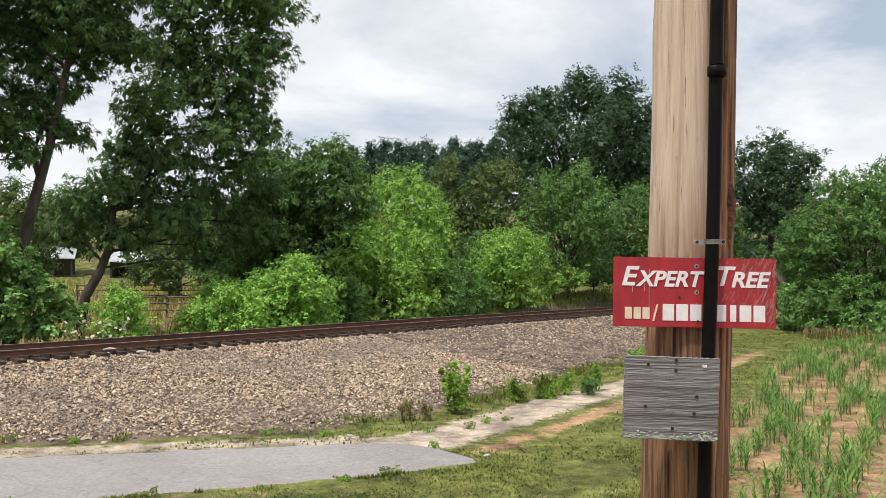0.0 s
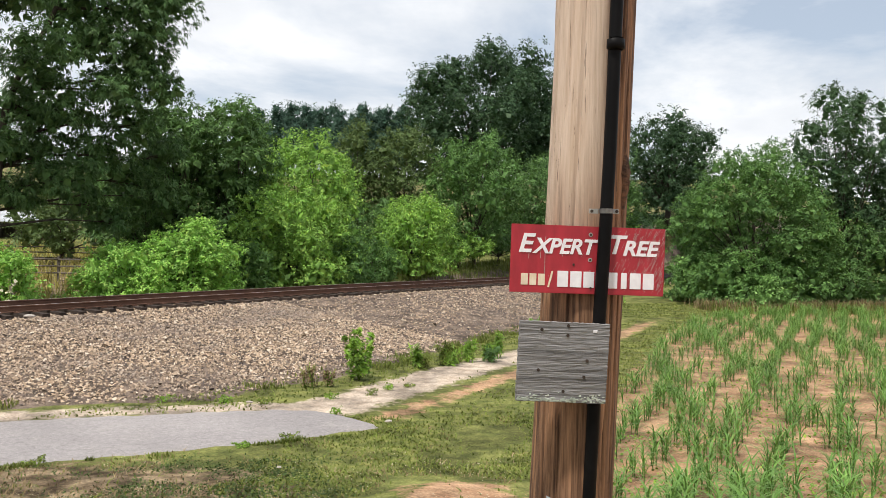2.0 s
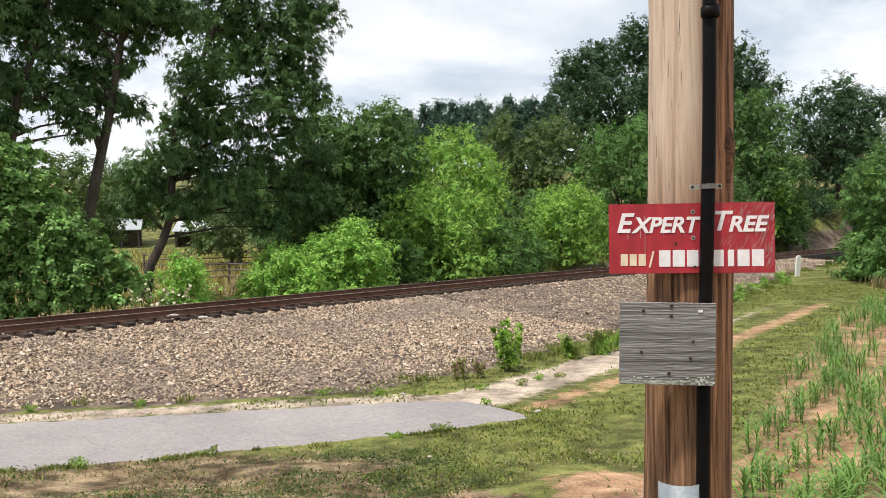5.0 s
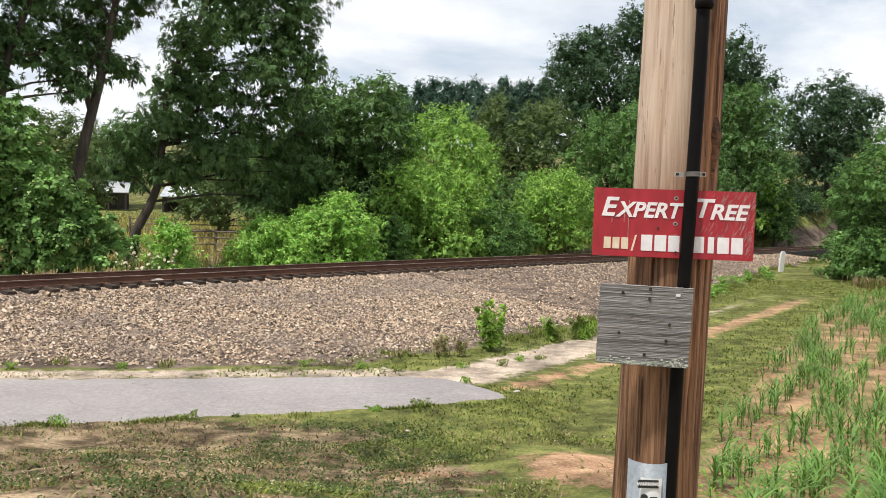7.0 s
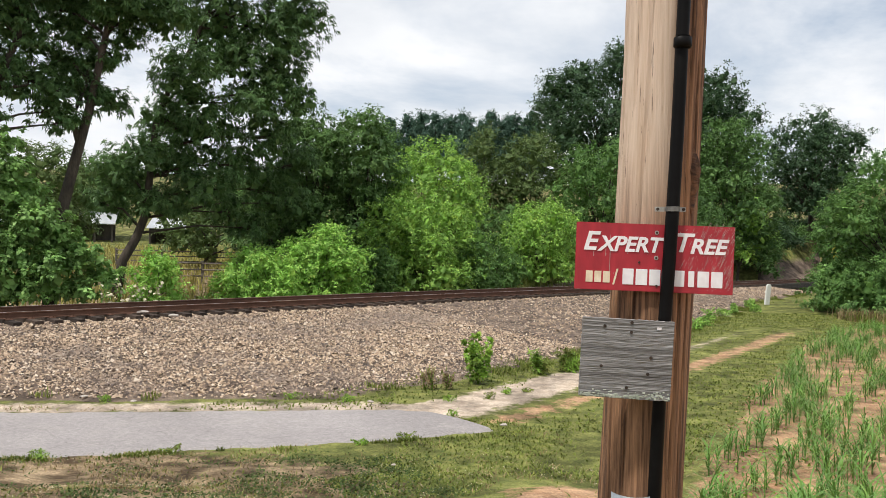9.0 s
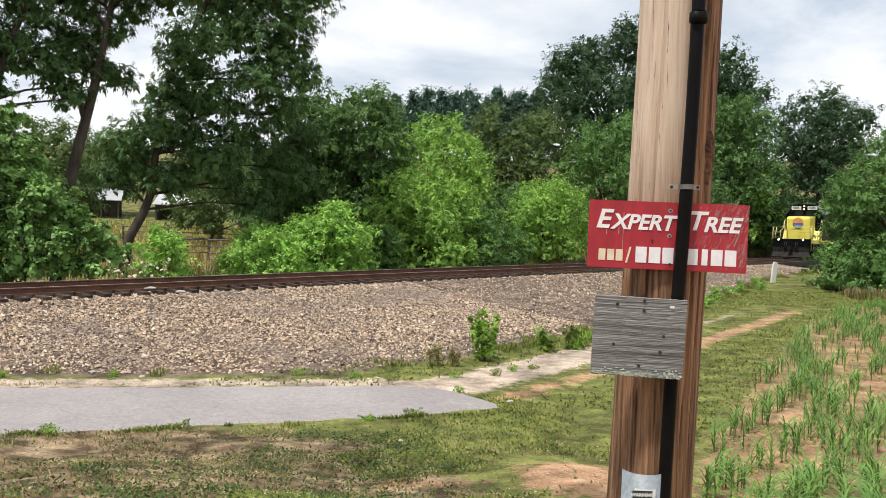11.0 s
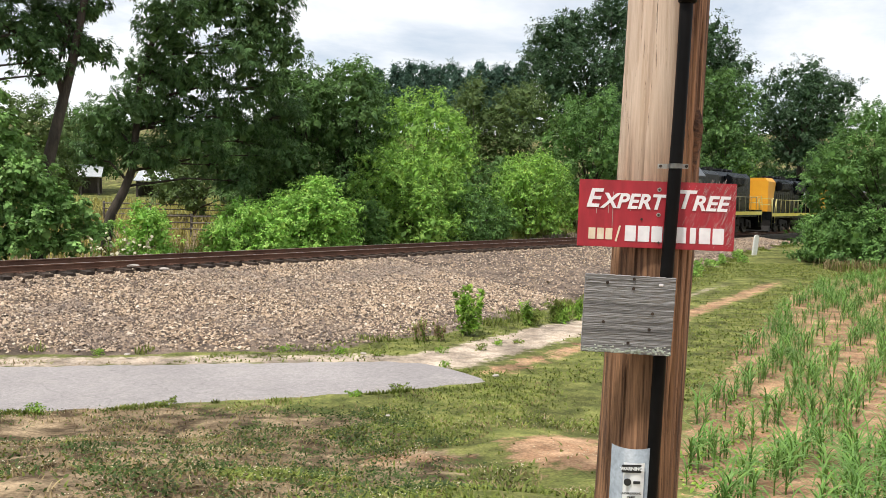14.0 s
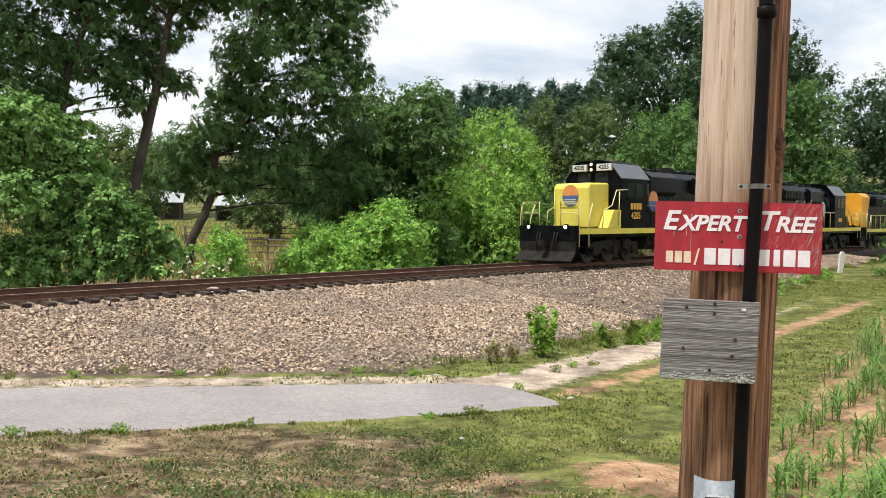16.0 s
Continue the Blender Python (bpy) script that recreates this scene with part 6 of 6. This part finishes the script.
def build_shed(az, r, w, deep, yaw, eaves, ridge, label):
    x, y = polar(az, r)
    root = thing("shed", pose(x, y, ground_at(x, y), 0, 0, yaw), label, "shed", "meadow sheds")
    for sx in (-w / 2, 0, w / 2):
        for sy in (-deep / 2, deep / 2):
            bm = bmesh.new()
            box(bm, sx - 0.09, sy - 0.09, -0.5, sx + 0.09, sy + 0.09, eaves, 0.01)
            part("post", bm, M["shed_wood"], root)
    bm = bmesh.new()
    box(bm, -w / 2, deep / 2 - 0.05, -0.3, w / 2, deep / 2, eaves)
    box(bm, -w / 2, -deep / 2, -0.3, -w / 2 + 0.05, deep / 2, eaves)
    part("wall", bm, M["shed_wood"], root)
    bm = bmesh.new()
    n = 18
    for k in range(n):
        x0, x1 = -w / 2 - 0.3 + (w + 0.6) * k / n, -w / 2 - 0.3 + (w + 0.6) * (k + 0.88) / n
        prism(bm, [(-deep / 2 - 0.4, eaves), (deep / 2 + 0.4, ridge), (deep / 2 + 0.4, ridge + 0.05), (-deep / 2 - 0.4, eaves + 0.05)], x0, x1, "x")
    prism(bm, [(-deep / 2 - 0.4, eaves - 0.02), (deep / 2 + 0.4, ridge - 0.02), (deep / 2 + 0.4, ridge + 0.02), (-deep / 2 - 0.4, eaves + 0.02)], -w / 2 - 0.3, w / 2 + 0.3, "x")
    part("roof", bm, M["tin"], root, "pale ribbed tin roof")


build_shed(-25.3, 90, 3.2, 3.0, 20, 1.7, 3.0, "open field shed with a pale tin roof")
build_shed(-20.8, 88, 3.4, 2.6, 12, 1.5, 2.6, "low field shed with a pale tin roof")
build_shed(-31.6, 84, 2.6, 2.6, 30, 1.8, 3.0, "open field shed with a pale tin roof")


# ---- low plants ----
def weed(name, x, y, height, half, material, seed, label, leaf=0.12, leaves=260, narrow=0.45, category="weed", group="verge weeds", stems=5):
    """An upright herb: stems from one root, leaved from the ground up."""
    rng = np.random.default_rng(seed)
    g = ground_at(x, y)
    root = thing(name, pose(x, y, g), label, category, group)
    bm = bmesh.new()
    cs, ns = [], []
    for k in range(stems):
        a = rng.uniform(0, 6.28)
        lean = rng.uniform(0.2, 1.0) * half * 0.8
        h = height * rng.uniform(0.7, 1.0)
        p = [Vector((0, 0, -0.05)), Vector((math.cos(a) * lean * 0.4, math.sin(a) * lean * 0.4, h * 0.5)), Vector((math.cos(a) * lean, math.sin(a) * lean, h))]
        tube(bm, p, [0.012, 0.009, 0.004], 5)
        n = leaves // stems
        t = rng.uniform(0.12, 1.0, n) ** 0.8
        base = np.array([p[0].lerp(p[1], min(v * 2, 1)).lerp(p[1].lerp(p[2], max(v * 2 - 1, 0)), 1 if v > 0.5 else 0) for v in t])
        out = unit(rng.normal(size=(n, 3)) * (1, 1, 0.35))
        cs.append(base + out * (half * 0.45 * (1.15 - t))[:, None])
        ns.append(unit(out * 0.5 + np.array((0, 0, 1))))
    part("stem", bm, M["weed"], root)
    leaf_mesh("leaves", np.concatenate(cs), np.concatenate(ns), leaf, rng, M[material], root, narrow, 0.35, 0.45)


weed("young_shrub", 0.28, 19.6, 1.22, 0.55, "weed", 300, "bright green leafy shrub at the foot of the ballast", 0.16, 520, 0.5, "shrub", "", 7)
rw = random.Random(31)
for k in range(12):
    s = rw.uniform(0, 1)
    weed("weed_clump", 2.2 + 3.4 * s + rw.uniform(-0.5, 0.5), 21.3 + 4.0 * s + rw.uniform(-0.4, 0.6), rw.uniform(0.35, 0.8), rw.uniform(0.3, 0.5), rw.choice(["weed", "grass", "leaf_mid"]), 310 + k,
         "tall green weeds on the verge below the ballast", 0.24, 240, 0.13)
for k in range(5):
    weed("weed_clump", -0.7 + rw.uniform(-0.3, 0.3), 19.0 + rw.uniform(-0.5, 0.4), rw.uniform(0.35, 0.6), 0.25, "straw", 330 + k, "withered brown weeds at the foot of the ballast", 0.07, 120)
for k, (x, y) in enumerate(((-1.6, 16.7), (-2.4, 16.9), (-0.3, 17.2), (0.5, 17.6), (-3.6, 17.0), (0.9, 18.3), (1.4, 18.6), (-0.2, 15.6), (-1.6, 13.2), (-0.9, 13.6), (-9.3, 15.8), (-7.2, 16.2), (-11.2, 15.7), (-5.9, 11.2), (-7.0, 10.4), (-4.3, 12.2))):
    weed("weed_clump", x, y, rw.uniform(0.08, 0.17), rw.uniform(0.2, 0.34), "weed" if k % 3 else "grass", 350 + k, "low green weeds along the lane's edge", 0.05, 150, 0.35)
for k in range(9):
    s = k / 8
    weed("weed_clump", 7.0 + 9.5 * s + rw.uniform(-0.4, 0.4), 30.0 + 19.5 * s + rw.uniform(-0.6, 0.6), rw.uniform(0.35, 0.7), rw.uniform(0.5, 0.8), "leaf_bright", 380 + k, "low bright weeds along the foot of the ballast", 0.13, 300)
for k in range(5):
    weed("elder_flowers", *polar(-24.2 + k * 0.75, 28.6 + 0.3 * (k % 2)), 1.0 + 0.25 * (k % 3), 0.35, "clover", 400 + k, "elder heads with creamy white flowers", 0.12, 34, 0.9, "flowers", "elder", 4)


def blades(name, x, y, height, rng, material, label, category, width=0.012, tilt=0.35, lift=0.0):
    """Grass blades as thin bent strips of two quads."""
    n = len(x)
    z = land(x, y) + lift
    a = rng.uniform(0, 2 * math.pi, n)
    side = np.stack([np.cos(a), np.sin(a), np.zeros(n)], 1)
    lean = np.stack([-np.sin(a), np.cos(a), np.zeros(n)], 1) * rng.normal(0, tilt, (n, 1))
    h = (height * rng.uniform(0.5, 1.4, n))[:, None]
    w = (width * rng.uniform(0.6, 1.4, n))[:, None]
    base = np.stack([x, y, z], 1)
    up = np.array((0, 0, 1.0))
    mid = base + up * h * 0.6 + lean * h * 0.4
    tip = base + up * h * 0.95 + lean * h * 1.2
    v = np.stack([base - side * w * 0.5, base + side * w * 0.5, mid + side * w * 0.45, mid - side * w * 0.45, tip + side * w * 0.1, tip - side * w * 0.1], 1)
    i = (np.arange(n) * 6)[:, None]
    f = np.concatenate([i + np.array([0, 1, 2, 3]), i + np.array([3, 2, 4, 5])])
    ob = sheet(name, v.reshape(-1, 3), f, material)
    return tagged(ob, label, category, kind="stuff")


def noise_mask(x, y, scale, seed):
    rs = np.random.default_rng(seed)
    out = np.zeros(len(x))
    for k in range(7):
        a, f, p = rs.uniform(0, 6.28), scale * rs.uniform(0.6, 2.4), rs.uniform(0, 6.28)
        out += np.sin((x * math.cos(a) + y * math.sin(a)) * f + p + 1.3 * np.sin((y * math.cos(a) - x * math.sin(a)) * f * 0.7))
    return out / 7


def on_lane(x, y):
    far, near = smooth_line(x, LANE_FAR + [(0.6, 14.4)]), smooth_line(x, LANE_NEAR)
    return (y > near) & (y < far) & (x < 0.7)


def build_turf():
    rng = np.random.default_rng(21)
    n = 100000
    y = 4.0 + 11.5 * rng.random(n) ** 1.1
    x = rng.uniform(-0.78, 0.34, n) * y
    fe = smooth_line(y, FIELD_EDGE)
    m = noise_mask(x, y, 1.6, 1)
    bare = np.exp(-(((x - 1.4) / 0.9) ** 2 + ((y - 9.6) / 1.7) ** 2)) + 0.6 * np.exp(-(((x + 0.4) / 0.9) ** 2 + ((y - 9.0) / 0.6) ** 2))
    green = ~on_lane(x, y) & (x < fe - 0.1) & (rng.random(n) < np.clip(0.55 + 1.3 * m - 1.2 * bare, 0.02, 1))
    lush = x + 1.1 * m > -1.3
    a = green & (lush | (rng.random(n) < 0.14))
    blades("turf", x[a], y[a], 0.036, rng, M["grass"], "short green clover turf on the bank", "grass", 0.02, 1.3)
    b = ~green & ~on_lane(x, y) & (x < fe) & (rng.random(n) < 0.3) & (m > -0.1) & (bare < 0.4) | (green & ~lush & (rng.random(n) < 0.3))
    blades("dry_turf", x[b], y[b], 0.045, rng, M["straw"], "withered straw coloured grass on the bank", "grass", 0.012, 1.3)
    # darker herbs in patches, and longer tufts at the lane's edge
    n = 170
    cy = 5.2 + 7.2 * rng.random(n)
    cx = rng.uniform(-0.78, 0.0, n) * cy
    k = np.repeat(np.arange(n), 110)
    x, y = cx[k] + rng.normal(0, 0.2, len(k)), cy[k] + rng.normal(0, 0.2, len(k))
    ok = ~on_lane(x, y) & ((x + 1.3 * noise_mask(x, y, 0.9, 14) > -3.0) | (rng.random(len(x)) < 0.3))
    c = np.stack([x[ok], y[ok], land(x[ok], y[ok]) + 0.03 + 0.06 * rng.random(ok.sum())], 1)
    ob = leaf_mesh("bank_herbs", c, np.tile((0, 0, 1.0), (len(c), 1)), 0.042, rng, M["herb"], None, 0.5, 0.1, 0.5)
    tagged(ob, "low dark green herbs in patches on the bank", "herbs", kind="stuff")
    n = 9000
    x = rng.uniform(-13, 0.6, n)
    y = smooth_line(x, LANE_NEAR) - np.abs(rng.normal(0, 0.16, n))
    ok = noise_mask(x, y, 2.4, 6) > 0.05
    blades("lane_edge_grass", x[ok], y[ok], 0.06, rng, M["grass"], "longer green grass along the lane's edge", "grass", 0.018, 0.6)
    # lawn strip and ruts' middle
    n = 46000
    y = rng.uniform(14.5, 46, n)
    mid = smooth_line(y, TRACK_MID)
    x = mid + rng.uniform(-5.5, 6.5, n)
    fe = smooth_line(y, FIELD_EDGE)
    s, off = track_frame(x, y)
    m = noise_mask(x, y, 1.3, 2)
    d = (x - mid) * 0.82
    rut = (np.exp(-((d - 0.82) / 0.5) ** 2) + np.exp(-((d + 0.6) / np.interp(y, [15, 22, 30], [0.95, 0.85, 0.45])) ** 2)) * (y < 37)
    ok = ~on_lane(x, y) & (x < fe + 0.2) & (off > toe(s) - 0.6) & (rng.random(n) < np.clip(0.8 + 0.5 * m - 1.15 * rut, 0, 1))
    blades("lawn", x[ok], y[ok], 0.04, rng, M["grass"], "mown green grass between the ballast and the field", "grass", 0.03, 1.3)
    # rough edge of the lane and the ballast's foot
    n = 26000
    s = rng.uniform(-28, 34, n)
    t = toe(s)
    off = t + rng.normal(0, 0.28, n)
    dd = np.where(s[:, None] < 0, D_NEAR, D_FAR)
    p = C0 + dd * s[:, None] + np.stack([dd[:, 1], -dd[:, 0]], 1) * off[:, None]
    ok = ~on_lane(p[:, 0], p[:, 1]) & (noise_mask(p[:, 0], p[:, 1], 2.2, 3) > np.where(s < -14.5, 0.34, 0.06))
    blades("verge_grass", p[ok, 0], p[ok, 1], 0.11, rng, M["grass"], "tufts of green grass at the foot of the ballast", "grass", 0.02, 0.5)
    # far field edge, rank grass
    n = 4500
    x = rng.uniform(18.5, 40, n)
    y = 42.0 - 0.12 * (x - 18) + rng.normal(0, 0.9, n)
    blades("rank_grass", x, y, 0.5, rng, M["straw"], "rank brownish grass along the field's end", "grass", 0.03, 0.4)
    x = rng.uniform(18.5, 40, n)
    y = 41.5 - 0.12 * (x - 18) + rng.normal(0, 1.0, n)
    blades("rank_grass", x, y, 0.38, rng, M["grass"], "rank green grass along the field's end", "grass", 0.03, 0.4)
    # tall meadow grass beyond the track
    n = 11000
    r, az = rng.uniform(36, 80, n), np.radians(rng.uniform(-37, -10, n))
    blades("meadow_grass", np.sin(az) * r, np.cos(az) * r, 0.55, rng, M["meadow"], "tall tawny meadow grass", "grass", 0.05, 0.4)
    n = 8000
    s, off = rng.uniform(-30, 36, n), -3.4 - 3.0 * rng.random(n)
    dd = np.where(s[:, None] < 0, D_NEAR, D_FAR)
    p = C0 + dd * s[:, None] + np.stack([dd[:, 1], -dd[:, 0]], 1) * off[:, None]
    blades("trackside_grass", p[:, 0], p[:, 1], 0.4, rng, M["grass"], "rank green grass behind the track", "grass", 0.03, 0.4)
    # clover heads
    n = 3800
    y = 5 + 8 * rng.random(n)
    x = rng.uniform(-0.75, 0.2, n) * y
    ok = ~on_lane(x, y) & (noise_mask(x, y, 1.6, 1) > -0.05)
    k = ok.sum()
    scatter_stones("clover_heads", x[ok], y[ok], land(x[ok], y[ok]) + 0.05, rng.uniform(0.006, 0.010, k), rng, M["clover"], "small creamy clover heads in the turf", "flowers")


build_turf()


def corn_shape(rng, height, n_leaf, seg=5):
    """Leaves of one young maize plant as (verts, quads)."""
    v, f = [], []
    for k in range(n_leaf):
        a = (k % 2) * math.pi + rng.normal(0, 0.55) + 0.3
        d = np.array((math.cos(a), math.sin(a), 0))
        side = np.array((-d[1], d[0], 0))
        h0 = height * (0.08 + 0.5 * k / n_leaf)
        L = height * rng.uniform(0.65, 1.0)
        rise = rng.uniform(0.55, 1.0) + 0.5 * k / n_leaf
        p, ang = np.array((0, 0, h0)), math.atan2(rise, 0.55)
        w0 = rng.uniform(0.02, 0.034)
        b = len(v)
        for j in range(seg + 1):
            t = j / seg
            w = w0 * (0.55 + 1.2 * t - 1.72 * t * t) if j < seg else 0.002
            v += [p - side * w * 0.5 + (0, 0, 0.006), p + side * w * 0.5 + (0, 0, 0.006)]
            if j < seg:
                f.append((b + 2 * j, b + 2 * j + 1, b + 2 * j + 3, b + 2 * j + 2))
            p = p + (d * math.cos(ang) + np.array((0, 0, math.sin(ang)))) * L / seg
            ang -= rng.uniform(0.22, 0.52) * 5 / seg
    b = len(v)
    r = 0.012
    for z, q in ((-0.05, r), (height * 0.6, r * 0.5)):
        v += [np.array((q, 0, z)), np.array((-q * 0.5, q * 0.87, z)), np.array((-q * 0.5, -q * 0.87, z))]
    f += [(b, b + 1, b + 4, b + 3), (b + 1, b + 2, b + 5, b + 4), (b + 2, b, b + 3, b + 5)]
    return np.array(v), np.array(f)


def build_corn():
    rng = np.random.default_rng(77)
    shapes = [corn_shape(rng, rng.uniform(0.42, 0.6), int(rng.integers(7, 11))) for _ in range(7)]
    far_shapes = [corn_shape(rng, rng.uniform(0.42, 0.6), 7, 3) for _ in range(7)]
    d = np.array((0.47, 0.883))
    nrm = np.array((d[1], -d[0]))
    pts = []
    for row in range(-8, 90):
        o = np.array((2.2, 5.0)) + nrm * (row * 0.62)
        t = -6.0
        while t < 44:
            t += rng.uniform(0.05, 0.14) if rng.random() > 0.07 else rng.uniform(0.3, 1.0)
            p = o + d * t + nrm * 0.22 * math.sin(t * 0.55 + row * 1.7) + rng.normal(0, 0.12, 2)
            if not (5.7 < p[1] < 41.2 - 0.12 * (p[0] - 18)) or p[0] < smooth_line(p[1], FIELD_EDGE) + 0.25 or p[0] > 46 or p[0] > p[1] * 0.85 + 1:
                continue
            pts.append(p)
    pts = np.array(pts)
    dist = np.hypot(pts[:, 0], pts[:, 1])
    order = np.argsort(dist)
    near, rest = order[:150], order[150:]
    meshes = []
    for v, f in shapes:
        tmp = sheet("corn_plant", v, f, M["corn"])
        meshes.append(tmp.data)
        bpy.data.objects.remove(tmp)
    for i in near:
        x, y = pts[i]
        ob = new("corn_plant", meshes[int(rng.integers(7))])
        ob.matrix_world = pose(x, y, ground_at(x, y), 0, 0, rng.uniform(0, 360)) @ Matrix.Diagonal((*[rng.uniform(0.6, 1.05)] * 3, 1))
        tagged(ob, "young green maize plant in red clay soil", "maize plant", "maize plants")
    V, F, n = [], [], 0
    kind = rng.integers(0, 7, len(rest))
    for q in range(7):
        idx = rest[kind == q]
        v, f = far_shapes[q]
        a = rng.uniform(0, 6.28, len(idx))
        sc = rng.uniform(0.68, 1.12, len(idx))
        R = np.stack([np.stack([np.cos(a), -np.sin(a), 0 * a], 1), np.stack([np.sin(a), np.cos(a), 0 * a], 1), np.stack([0 * a, 0 * a, 1 + 0 * a], 1)], 1) * sc[:, None, None]
        P = np.stack([pts[idx, 0], pts[idx, 1], land(pts[idx, 0], pts[idx, 1])], 1)
        vv = np.einsum("nij,kj->nki", R, v) + P[:, None, :]
        V.append(vv.reshape(-1, 3))
        F.append((f[None] + (np.arange(len(idx)) * len(v))[:, None, None]).reshape(-1, 4) + n)
        n += vv.shape[0] * vv.shape[1]
    ob = sheet("maize_crop", np.concatenate(V), np.concatenate(F), M["corn"])
    tagged(ob, "rows of young green maize on red clay", "maize crop", kind="stuff")
    # small weeds and clods between the rows
    n = 34000
    y = 4.6 + 34 * rng.random(n) ** 1.4
    x = smooth_line(y, FIELD_EDGE) + 0.2 + rng.random(n) * (y * 0.7 + 2)
    m = noise_mask(x, y, 1.5, 9)
    ok = (m > -0.04) & (rng.random(n) < 0.85)
    c = np.stack([x[ok], y[ok], land(x[ok], y[ok]) + 0.05 * rng.random(ok.sum())], 1)
    ob = leaf_mesh("field_weeds", c, np.tile((0, 0, 1.0), (len(c), 1)), 0.055, rng, M["weed"], None, 0.75, 0.1, 0.5)
    tagged(ob, "small yellow green weeds between the maize rows", "weeds", kind="stuff")
    n = 4500
    y = 4.6 + 22 * rng.random(n) ** 1.5
    x = smooth_line(y, FIELD_EDGE) - 0.3 + rng.random(n) * (y * 0.7 + 2)
    scatter_stones("clods", x, y, land(x, y), rng.uniform(0.008, 0.028, n), rng, M["clod"], "crumbled red clay clods", "clods")


M["clod"] = surface("clay_clod", (0.36, 0.19, 0.10), (0.54, 0.33, 0.19), 2, 0.95, 0, 0.3)
build_corn()


def pale_stones():
    rng = random.Random(12)
    M["pale_rock"] = surface("pale_rock", (0.30, 0.26, 0.23), (0.48, 0.43, 0.39), 5, 0.85, 0, 0.3)
    for x, y, z, r in ((-9.75, 24.1, -0.42, 0.13), (-8.68, 23.75, -0.48, 0.14), (-1.9, 16.6, -1.5, 0.06), (-7.6, 16.1, -1.45, 0.06), (-0.9, 11.6, -1.45, 0.035), (0.75, 14.7, -1.5, 0.06), (-6.5, 15.9, -1.48, 0.06)):
        bm = bmesh.new()
        bmesh.ops.create_icosphere(bm, subdivisions=2, radius=r)
        for v in bm.verts:
            v.co *= 1 + rng.uniform(-0.14, 0.14)
            v.co.z *= 0.35
            v.co.x *= 1.3
        ob = new("pale_stone", mesh_from("pale_stone", bm, M["pale_rock"]))
        gz = max(z, ground_at(x, y))
        ob.matrix_world = pose(x, y, gz + r * 0.3, 0, 0, rng.uniform(0, 360))
        tagged(ob, "pale broken stone lying on the ground", "stone", "loose stones")


pale_stones()
motions()
